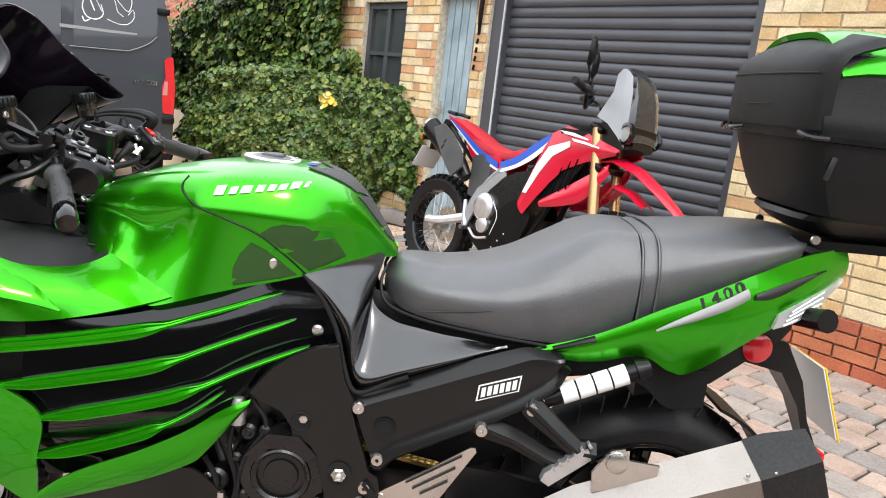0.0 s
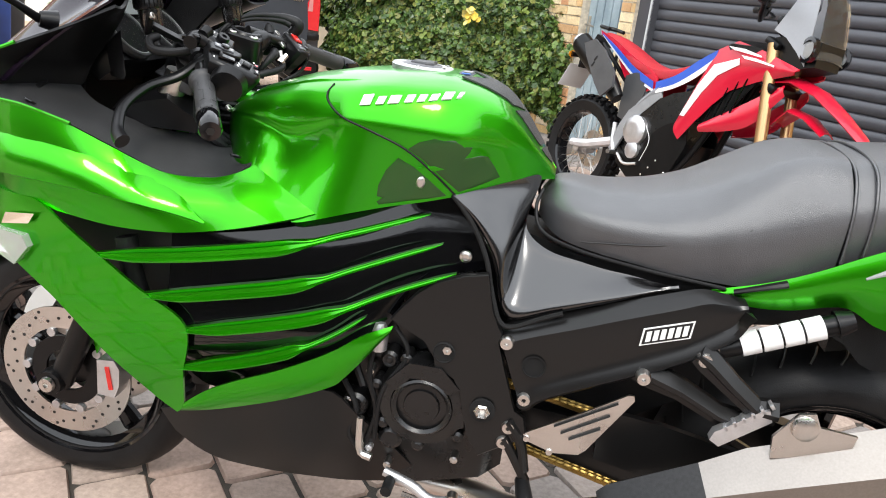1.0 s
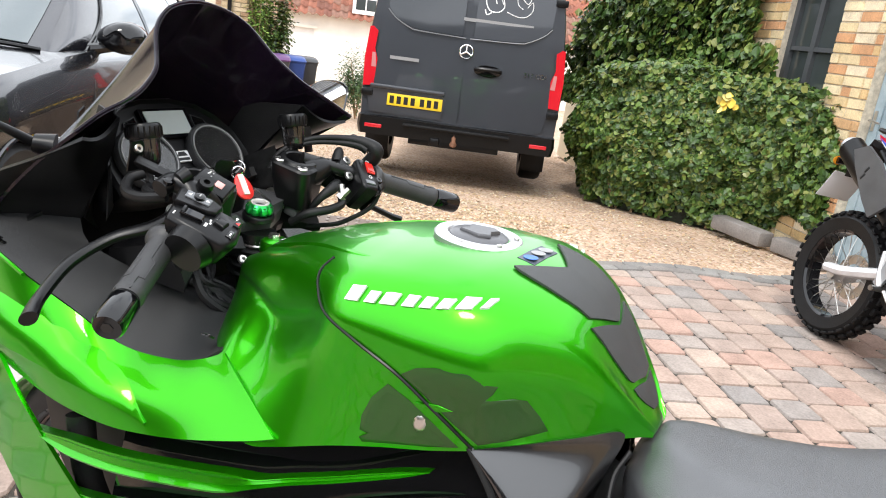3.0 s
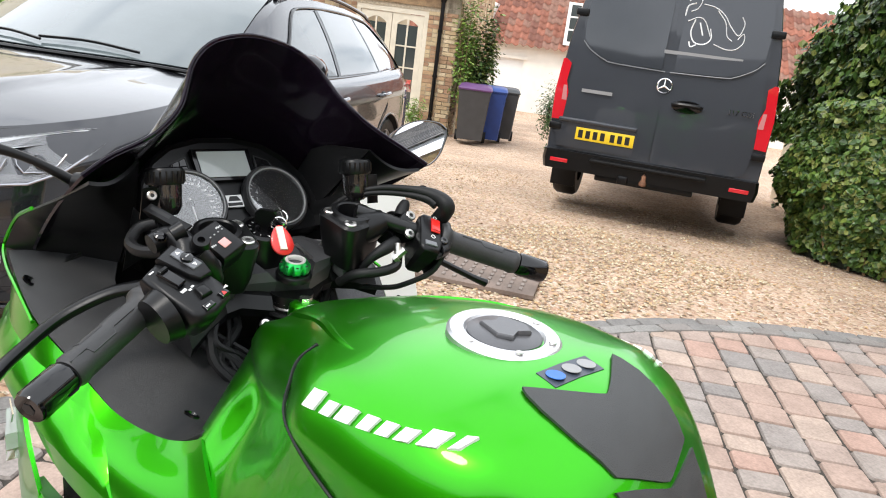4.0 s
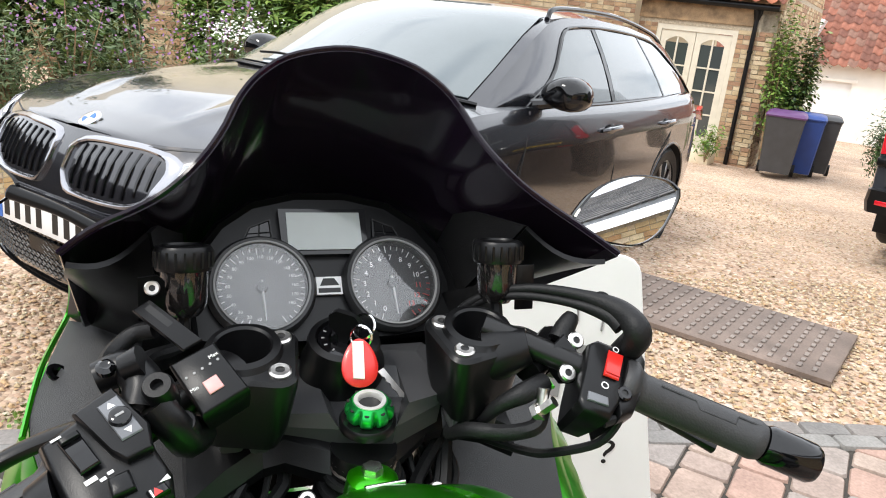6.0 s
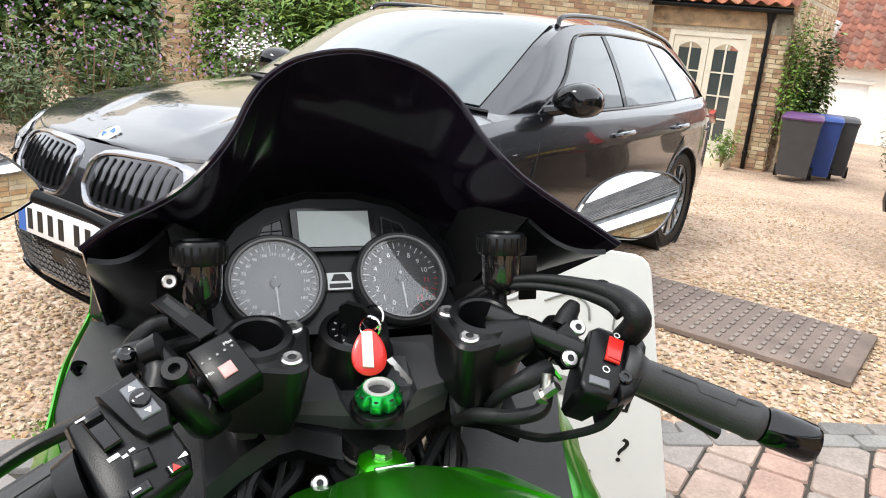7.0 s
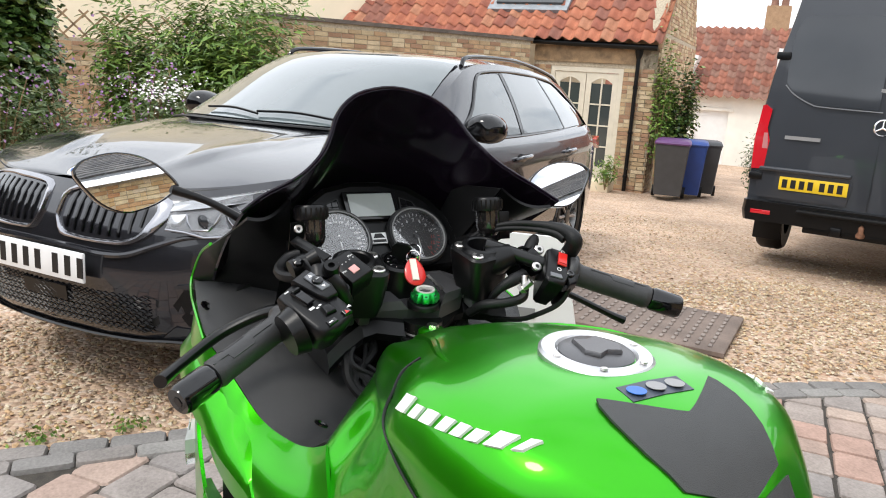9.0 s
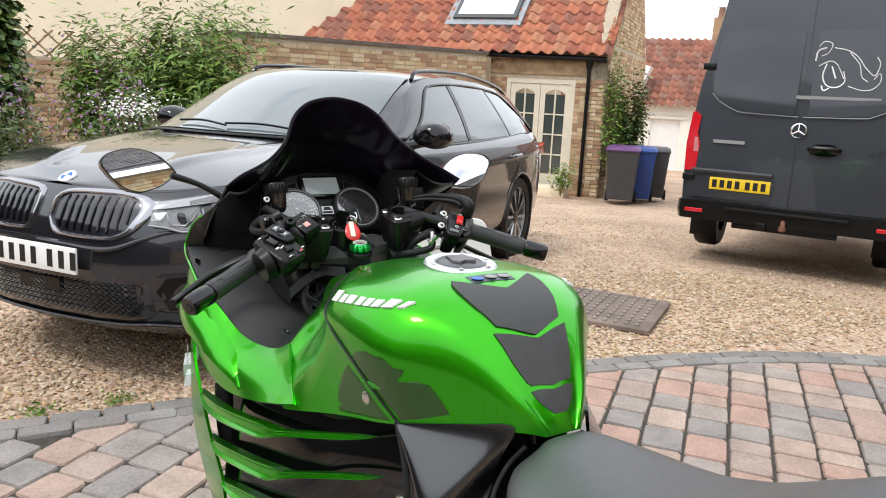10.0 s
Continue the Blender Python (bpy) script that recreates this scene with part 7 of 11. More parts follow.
for sd in (-1, 1):
    # inner fairing skins round the open cockpit side
    c_up = smooth_line([(-.558, .244, 1.128) if sd > 0 else (-.622, .238, 1.114), (-.66, .250, 1.085) if sd > 0 else (-.71, .246, 1.072), (-.80, .251, 1.034), (-.86, .254, 1.003), (-.895, .262, .953)], 20)
    c_lo = smooth_line([(-.655, .253, .899), (-.70, .266, .920), (-.77, .268, .934), (-.82, .268, .942), (-.855, .268, .950)], 20)
    d_up = smooth_line([(-.60, .176, 1.150) if sd > 0 else (-.635, .176, 1.135), (-.66, .168, 1.085), (-.70, .156, 1.035), (-.73, .150, 1.0), (-.75, .150, .96)], 20)
    d_lo = smooth_line([(-.60, .215, .905), (-.65, .195, .915), (-.69, .175, .93), (-.73, .160, .945), (-.75, .150, .96)], 20)
    rows = [[(v.x, sd * v.y, v.z - .012 * math.sin(math.pi * j / 8)) for j, v in enumerate([p.lerp(q, j / 8) for j in range(9)])] for p, q in zip(c_up, d_up)]
    ip = part("inner_fairing", thicken(sheet(bmesh.new(), rows), .005), BLACK_SATIN, bike, "satin black inner fairing panel")
    rows = [[(v.x, sd * v.y, v.z - .010 * math.sin(math.pi * j / 8)) for j, v in enumerate([p.lerp(q, j / 8) for j in range(9)])] for p, q in zip(c_lo, d_lo)]
    rows = [[(v.x, sd * v.y, v.z) for v in [p.lerp(q, j / 6) for j in range(7)]] for p, q in zip(d_up, smooth_line([(-.71, .15, 1.14), (-.76, .14, 1.06), (-.78, .13, 1.0), (-.78, .12, .96), (-.78, .10, .92)], 20))]
    part("dash_side", thicken(sheet(bmesh.new(), rows), .004), BLACK_MATT, bike)
    part("fairing_edge", tube([(-.80, sd * .253, 1.034), (-.862, sd * .257, 1.003), (-.897, sd * .265, .953), (-.84, sd * .277, .940), (-.77, sd * .2845, .935), (-.68, sd * .289, .916)], .0032, 6, 40), GREEN, bike, "green edge of the fairing")
    # deep black trough between dash and infill
    rows = []
    for x, y0, z0, y1, z1 in ((-.80, .04, .90, .20, .93), (-.74, .05, .89, .175, .93), (-.68, .06, .88, .19, .915), (-.62, .07, .872, .215, .878), (-.56, .07, .855, .230, .832)):
        rows.append([(x, sd * (y0 + (y1 - y0) * j / 6), z0 + (z1 - z0) * j / 6 - .03 * math.sin(math.pi * j / 6)) for j in range(7)])
    part("cockpit_bulkhead", skin(bmesh.new(), [[(x, sd * y, z) for y, z in ((0, .74), (.262, .74), (.272, .86), (.258, .93), (.15, .99), (0, .99))] for x in (-.800, -.788)]), BLACK_MATT, bike)
    part("cockpit_trough", thicken(sheet(bmesh.new(), rows), .004), BLACK_MATT, bike)
    part("pod_screw", lathe([(0, 0), (.012, 0), (.012, .002), (.007, .003), (.005, .0), (0, 0)], 16, at=(-.768, sd * .266, .938), rot=rotm(-30 * -sd, 20, 0)), BLACK_GLOSS, ip)
    bm = skin(bmesh.new(), [[Vector((x, sd * y, z)) + o for x, y, z in ((-.66, .17, 1.06), (-.71, .135, 1.03), (-.70, .135, .98), (-.64, .19, .985))] for o in (Vector((0, 0, 0)), Vector((.004, 0, .008)))])
    part("speaker_grille", bm, CARBON, ip)

    # mirror
    mc = Vector((-.713, .377, 1.134)) if sd > 0 else Vector((-.814, -.375, 1.135))
    ax = Vector((.915, -.124, .366) if sd > 0 else (.953, .179, .262)).normalized()
    sx = Vector((0, 0, 1)).cross(ax).normalized()
    ay = ax.cross(sx)
    roll_ = .125 if sd > 0 else .018
    sx, ay = sx * math.cos(roll_) + ay * math.sin(roll_), ay * math.cos(roll_) - sx * math.sin(roll_)
    tear = smooth_line([(-.0745, .0228, 0), (-.058, .038, 0), (-.018, .047, 0), (.018, .0425, 0), (.046, .029, 0), (.067, .009, 0), (.0785, -.0076, 0), (.073, -.018, 0), (.046, -.035, 0), (.018, -.044, 0), (-.004, -.047, 0), (-.026, -.041, 0), (-.047, -.026, 0), (-.066, 0, 0), (-.0735, .013, 0)], 45)
    ol = [(-sd * q.x, q.y * (.93 if sd > 0 else 1)) for q in tear]
    bm = bmesh.new()
    skin(bm, [[mc + sx * u * k + ay * v * k + ax * w for u, v in ol] for k, w in ((.25, -.052), (.7, -.042), (.96, -.02), (1.0, -.004), (1.0, .003), (.955, .005), (.94, -.001))])
    mi = part("mirror", bm, BLACK_GLOSS, bike, "teardrop rear-view mirror in black shell")
    part("mirror_glass", skin(bmesh.new(), [[mc + sx * u * k + ay * v * k + ax * (.0032 - ((u * k) ** 2 + (v * k) ** 2) / 2.6) for u, v in ol] for k in (.95, .88, .80, .70, .60, .50, .40, .30, .20, .10, .02)]), MIRROR, mi, "convex mirror glass", smooth=80)
    base_ = Vector((-.66, .245, 1.108)) if sd > 0 else Vector((-.79, -.20, 1.072))
    tip_ = mc - sx * .055 * (1 if sd > 0 else -1) * (1 if (mc + sx * .05).y > mc.y else -1) + ax * -.03
    if sd < 0:
        tip_ = Vector((-.822, -.306, 1.122))
    part("mirror_stalk", tube([base_, base_.lerp(tip_, .5) + Vector((0, 0, .006)), tip_], [.008, .006, .008], 10, 10), BLACK_SATIN, mi)
    part("stalk_boot", tube([base_ + Vector((.02, -sd * .02, -.004)), base_], [.02, .014], 10), BLACK_SATIN, mi)


# instrument cluster
DN = Vector((.766, 0, .643)).normalized()
DU = Vector((-.643, 0, .766)).normalized()
dp0 = Vector((-.714, .006, 1.046))
dsh = lambda y, v, w=0.0: dp0 + Vector((0, y, 0)) + DU * v + DN * w
drot = Matrix((Vector((0, 1, 0)), DU, DN)).transposed()
dol = [(-.145, -.055), (-.150, .0), (-.140, .04), (-.115, .075), (-.08, .100), (-.03, .112), (.03, .112), (.08, .100), (.115, .075), (.140, .04), (.150, .0), (.145, -.055), (.07, -.062), (-.07, -.062)]
dash = part("instrument_panel", skin(bmesh.new(), [[dsh(y * k, v * k, w) for y, v in dol] for k, w in ((.95, -.06), (1.0, -.03), (1.0, .004), (.965, .010), (.93, .002))]), BLACK_SATIN, bike, "black twin-dial instrument cluster")
for gy, face, nm in ((-.071, GAUGE_BLACK, "speedometer"), (.071, GAUGE_BLACK, "rev_counter")):
    c = dsh(gy, 0, .004)
    g = part(nm, lathe([(.0455, -.006), (.056, .0), (.0565, .008), (.053, .0135), (.0465, .0125), (.0455, .004)], 56, at=c, rot=drot, close=True), GRIP, dash)
    part("bezel_ring", lathe([(.0475, .012), (.0495, .0135), (.0495, .015), (.0475, .015)], 56, at=c, rot=drot, close=True), GREY_MARK, g)
    part("dial_face", lathe([(0, .0), (.046, .0), (.046, .002), (0, .002)], 48, at=c, rot=drot), face, g)
    for k in range(33):
        a = radians(248 - k * 9.6)
        ln = .0075 if k % 4 == 0 else .004
        p0 = c + drot @ Vector((math.cos(a) * .0445, math.sin(a) * .0445, .0036))
        p1 = c + drot @ Vector((math.cos(a) * (.0445 - ln), math.sin(a) * (.0445 - ln), .0036))
        mt = WHITE
        if nm == "rev_counter" and k > 25:
            mt = RED
        part("dial_tick", tube([p0, p1], .0006, 4), mt, g)
    labels = [(str(k), 248 - k * 23.0) for k in range(0, 14)] if nm == "rev_counter" else [(str(k), 262 - i * 17.2) for i, k in enumerate(range(10, 190, 10))]
    for t_, a in labels:
        rr = .031 if nm == "rev_counter" else .0345
        p = c + drot @ Vector((math.cos(radians(a)) * rr, math.sin(radians(a)) * rr, .0034))
        m4 = Matrix.Translation(p) @ drot.to_4x4()
        words(t_, .0085 if nm == "rev_counter" else .0052, g, m4, RED if nm == "rev_counter" and int(t_) > 10 else WHITE, "dial_number", .0002)
    part("needle", tube([c + drot @ Vector((0, .008, .006)), c + drot @ Vector((.002, -.036, .006))], [.0016, .0007], 5), WHITE, g)
    part("needle_hub", lathe([(0, .003), (.006, .003), (.005, .008), (0, .009)], 16, at=c, rot=drot), GAUGE_BLACK, g)
    gl_glass = part("gauge_glass", lathe([(0, .0115), (.0465, .0115), (.0465, .0122), (0, .0122)], 40, at=c, rot=drot), glass("gauge_cover_" + nm, (.95, .95, .95), .03, .02, 1.62), g)
part("lcd_panel", skin(bmesh.new(), [[dsh(y, .062 + v, w) for y, v in ((-.047, -.027), (.047, -.027), (.049, .027), (-.049, .027))] for w in (.0, .011)]), BLACK_GLOSS, dash)
part("lcd_screen", skin(bmesh.new(), [[dsh(y, .062 + v, w) for y, v in ((-.041, -.022), (.041, -.022), (.041, .022), (-.041, .022))] for w in (.011, .0125)]), LCD, dash, "grey liquid crystal display, paled by a painted reflection")
kb = part("maker_plate", skin(bmesh.new(), [[dsh(y, v, w) for y, v in ((-.014, -.010), (.014, -.010), (.014, .010), (-.014, .010))] for w in (.004, .008)]), WHITE, dash, "small white maker plate with dark bars")
part("plate_bar", skin(bmesh.new(), [[dsh(y, v, w) for y, v in ((-.012, -.008), (.012, -.008), (.012, -.003), (-.012, -.003))] for w in (.008, .0086)]), INK_AND_SHADE, kb)
part("plate_bar", skin(bmesh.new(), [[dsh(y, v, w) for y, v in ((-.010, .0), (.011, .0), (.006, .008), (-.006, .008))] for w in (.008, .0086)]), INK_AND_SHADE, kb)
for sd in (-1, 1):
    fan = [Vector(q) for q in ((.0860, .0540), (.0795, .0680), (.0590, .0765), (.0570, .0490))]
    cen = sum(fan, Vector((0, 0))) / 4
    part("lamp_frame", skin(bmesh.new(), [[dsh(sd * (cen + (q - cen) * k).x, (cen + (q - cen) * k).y, w) for q in fan] for k, w in ((1.16, .003), (1.16, .007), (1.04, .007), (1.02, .004))]), GRIP, dash)
    for k in range(4):
        a_, b_, c_ = fan[k], (fan[k] + fan[(k + 1) % 4]) / 2, (fan[k] + fan[k - 1]) / 2
        m_ = (a_ + b_ + c_ + cen) / 4
        part("warning_lamp", skin(bmesh.new(), [[dsh(sd * (m_ + (q - m_) * .84).x, (m_ + (q - m_) * .84).y, w) for q in (a_, b_, cen, c_)] for w in (.003, .0072)]), BLACK_GLOSS, dash)

# top yoke: a raised centre with folded wings out to the fork wells
PX, PY = -.530, .003
tilt = lambda y: .066 * y
yoke_rows = []
for y, xb, z, dz in ((-.150, -.520, .962, .022), (-.120, -.535, .976, .016), (-.085, -.552, .985, .014), (-.066, -.548, .990, .012), (-.040, -.528, .988, .012), (-.024, -.520, .986, .010), (.024, -.520, .986, .010), (.040, -.528, .990, .012), (.066, -.546, .996, .012), (.085, -.550, .996, .014), (.120, -.535, .992, .016), (.150, -.520, .980, .022)):
    yoke_rows.append([(xb + .006, PY + y, z - .034 + tilt(y)), (xb + .010, PY + y, z - .022 + tilt(y)), (xb, PY + y, z - .004 + tilt(y)), (xb - .012, PY + y, z + tilt(y)), (xb - .050, PY + y, z + dz * (.2 if abs(y) < .03 else 1) + tilt(y)), (xb - .090, PY + y, z + dz * .6 + tilt(y)), (-.680, PY + y, z - .01 + tilt(y)), (-.680, PY + y, z - .034 + tilt(y))])
for row in yoke_rows:
    row[:] = [(x - .012, y, z - .020) for x, y, z in row]
yk = {"a": (-.600, -.017, .983), "b": (-.536, -.019, .981), "c": (-.523, .029, .986), "d": (-.567, .049, .989), "e": (-.603, .053, 1.004), "f": (-.633, -.003, .999), "g": (-.608, -.026, .996), "h": (-.547, -.027, .992), "i": (-.563, -.063, .986), "j": (-.628, -.043, .993), "k": (-.568, -.071, .971), "l": (-.540, .046, .999), "m": (-.626, .081, 1.007), "n": (-.542, .084, 1.006), "o": (-.549, .082, .990)}
yk.update(r=(-.66, .0, 1.0), s=(-.66, -.05, .985), t=(-.66, .10, 1.0), u=(-.575, -.115, .972), v=(-.56, .135, .998))
for low, up_ in zip("BCKO", "bcko"):
    x, y, z = yk[up_]
    yk[low] = (x - .006, y, z - .024)
bm = bmesh.new()
yv = {q: bm.verts.new(p) for q, p in yk.items()}
for face in ("abcd", "gabh", "edcl", "feda", "fga", "gjih", "ihbk", "emnl", "lnoc", "bcCB", "kbBK", "coOC", "fgjs", "fsr", "ferm"[:3], "emr", "mtr", "jsui", "mtvn", "iuk", "nvo"):
    bm.faces.new([yv[q] for q in face])
yoke = part("top_yoke", thicken(bm, .004), YOKE_BLACK, bike, "satin black cast top yoke", smooth=5)
part("yoke_underside", skin(bmesh.new(), yoke_rows), BLACK_SATIN, yoke, smooth=18)
for sd in (-1, 1):
    for k, (y0, y1) in enumerate(((.080, .099), (.102, .124))):
        zc = .980 + tilt(sd * .1)
        part("pinch_clamp", box((.030, y1 - y0, .024), ((-.536 if sd > 0 else -.556) + .005 * k * sd, PY + sd * (y0 + y1) / 2, zc), .005, rotm(0, 12, 0)), YOKE_BLACK, yoke)
part("stem_collar", lathe([(0, 0), (.0255, 0), (.0255, .006), (.0235, .0085), (0, .0085)], 32, at=(PX - .002, PY + .002, .986), rot=rotm(4, 8, 0)), BLACK_SATIN, yoke)
nut_c = Vector((PX - .002, PY + .003, .996))
nut_r = rotm(4, 8, 0)


def nut_ring(r, h, notch):
    """A ring of the stem nut, with eight notches of the given depth."""
    return [nut_c + nut_r @ Vector(((r - notch * max(0, math.cos(8 * a)) ** 2) * math.cos(a), (r - notch * max(0, math.cos(8 * a)) ** 2) * math.sin(a), h)) for a in [2 * math.pi * q / 96 for q in range(96)]]


sn = part("stem_nut", skin(bmesh.new(), [nut_ring(.0205, 0, .0034), nut_ring(.0220, .003, .0045), nut_ring(.0220, .008, .0045), nut_ring(.0200, .0110, .0025), nut_ring(.0170, .0145, 0), nut_ring(.0158, .0160, 0), nut_ring(.0146, .0160, 0), nut_ring(.0142, .0105, 0)]), ANODIZED, bike, "green anodised steering stem nut")
part("nut_bore", lathe([(.0104, .0105), (.0104, .0162), (.0109, .0168), (.0143, .0168), (.0147, .0160), (.0142, .0105)], 36, at=nut_c, rot=nut_r, close=True), SWING_PALE, sn, "pale bare metal rim")
part("nut_core", lathe([(0, .0100), (.0104, .0100), (.0104, .0110), (0, .0110)], 24, at=nut_c, rot=nut_r), INK_AND_SHADE, sn)
for k in range(8):
    a = math.pi / 8 + k * math.pi / 4
    part("nut_hole", lathe([(0, 0), (.0022, 0), (.0022, .0008), (0, .0008)], 8, at=nut_c + nut_r @ Vector((.0186 * math.cos(a), .0186 * math.sin(a), .0122)), rot=nut_r), INK_AND_SHADE, sn)

# ignition switch and keys
ig_c, ig_r = Vector((-.611, .0, 1.022)), rotm(4, 16, 0)
ig = part("ignition_barrel", lathe([(0, -.06), (.044, -.06), (.041, -.012), (.036, -.004), (.0355, .010), (.034, .015), (.0275, .017), (.0265, .010), (0, .010)], 44, at=ig_c, rot=ig_r), BLACK_SATIN, bike)
part("lock_face", lathe([(0, .010), (.0262, .010), (.0250, .0145), (.015, .0160), (.0145, .0125), (0, .0125)], 32, at=ig_c, rot=ig_r), BLACK_GLOSS, ig)
for k in range(7):
    a = radians(150 + 28 * k)
    part("lock_mark", box((.0030, .0014, .0004), ig_c + ig_r @ Vector((.0205 * math.cos(a), .0205 * math.sin(a), .0156)), 0, ig_r @ rotm(0, 0, math.degrees(a))), RED if k == 1 else GREY_MARK, ig)
key = thing("ignition_key", bike_m, "key in the ignition with red and cream fob", "key")
key_ol = [(-.004, 0), (.004, 0), (.006, .010), (.015, .016), (.016, .030), (.009, .037), (-.009, .037), (-.016, .030), (-.015, .016), (-.006, .010)]
part("key_head", plate(key_ol, .007, lambda u, v, w: ig_c + ig_r @ (rotm(0, 0, 55) @ Vector((u, w - .0035, v + .010))), bevel=.0015), BLACK_SATIN, key)
for c_, r_, ro in ((Vector((-.590, .012, 1.055)), .0115, rotm(60, 20, 30)), (Vector((-.583, .008, 1.048)), .010, rotm(75, -10, 60))):
    part("split_ring", lathe([(r_, -.0011), (r_ + .0014, 0), (r_, .0011), (r_ - .0010, 0)], 26, at=c_, rot=ro, close=True), CHROME, key)
fd_u, fd_n = Vector((.60, -.06, -.80)).normalized(), Vector((.75, -.05, .60)).normalized()
fd_v = fd_n.cross(fd_u)
fob_c = Vector((-.567, .004, 1.029))
F = lambda u, v, w: fob_c + fd_u * u + fd_v * v + fd_n * w
fob_ol = [(math.cos(a) * .0225, math.sin(a) * .0165 * (1 + .22 * math.cos(a))) for a in [2 * math.pi * q / 32 for q in range(32)]]
fob = part("fob", skin(bmesh.new(), [[F(u * k, v * k, w) for u, v in fob_ol] for k, w in ((.75, -.004), (1, -.001), (1, .002), (.75, .005))]), RED, key, "red plastic fob")
part("fob_tag", plate([(-.019, -.0055), (.015, -.0055), (.016, .0050), (-.019, .0050)], .0020, lambda u, v, w: F(u, v - .002, w + .0052), bevel=.0006), flat_paint("cream_plastic", (.72, .68, .58), .4), fob)
blade_ol = [(0, -.0035), (.006, -.0035), (.008, -.0015), (.012, -.0035), (.016, -.0012), (.020, -.0035), (.024, -.0015), (.030, -.003), (.033, .001), (.030, .0042), (0, .0042)]
part("spare_key", plate(blade_ol, .002, lambda u, v, w: Vector((-.560, .022, 1.024)) + Vector((.62, .52, -.58)).normalized() * u + Vector((-.55, .83, .12)).normalized() * v + fd_n * w), STEEL, key)
SWITCH_PALE = flat_paint("silver_grey_switch", (0.13, 0.135, 0.145), 0.35, 0.1)


def frame_of(origin, along, face):
    """A placing by (along, across, out) from an origin and two directions."""
    a_ = Vector(along).normalized()
    c_ = Vector(face)
    c_ = (c_ - a_ * c_.dot(a_)).normalized()
    b_ = c_.cross(a_)
    m_ = Matrix((a_, b_, c_)).transposed()
    return lambda a, b, c=0.0: Vector(origin) + a_ * a + b_ * b + c_ * c, m_


def block(name, outline, put, c0, c1, bevel, mat, parent, label="", foot=.72, smooth=40):
    """A moulded block with a rounded top edge: an outline raised from c0 to c1."""
    mid = sum((Vector(q) for q in outline), Vector((0, 0))) / len(outline)
    far = max((Vector(q) - mid).length for q in outline)
    rings = []
    for c, k in ((c0, foot), (c0 + (c1 - c0) * .5, foot * .3 + .7), (c1 - bevel, 1.0), (c1 - bevel * .3, 1 - .35 * bevel / far), (c1, 1 - bevel / far)):
        rings.append([put(*(mid + (Vector(q) - mid) * k), c) for q in outline])
    return part(name, skin(bmesh.new(), rings), mat, parent, label, smooth)


def hex_bolt(name, at, rot, r, mat, parent, label=""):
    """A socket-head bolt with a hexagonal recess."""
    ob = part(name, lathe([(r * .42, -.001), (r * .42, r * .30), (r * .82, r * .32), (r, r * .15), (r, -.003)], 20, at=at, rot=rot), mat, parent, label)
    part("socket", lathe([(0, r * .08), (r * .44, r * .08), (r * .44, r * .16), (0, r * .16)], 6, at=at, rot=rot), INK_AND_SHADE, ob)
    return ob


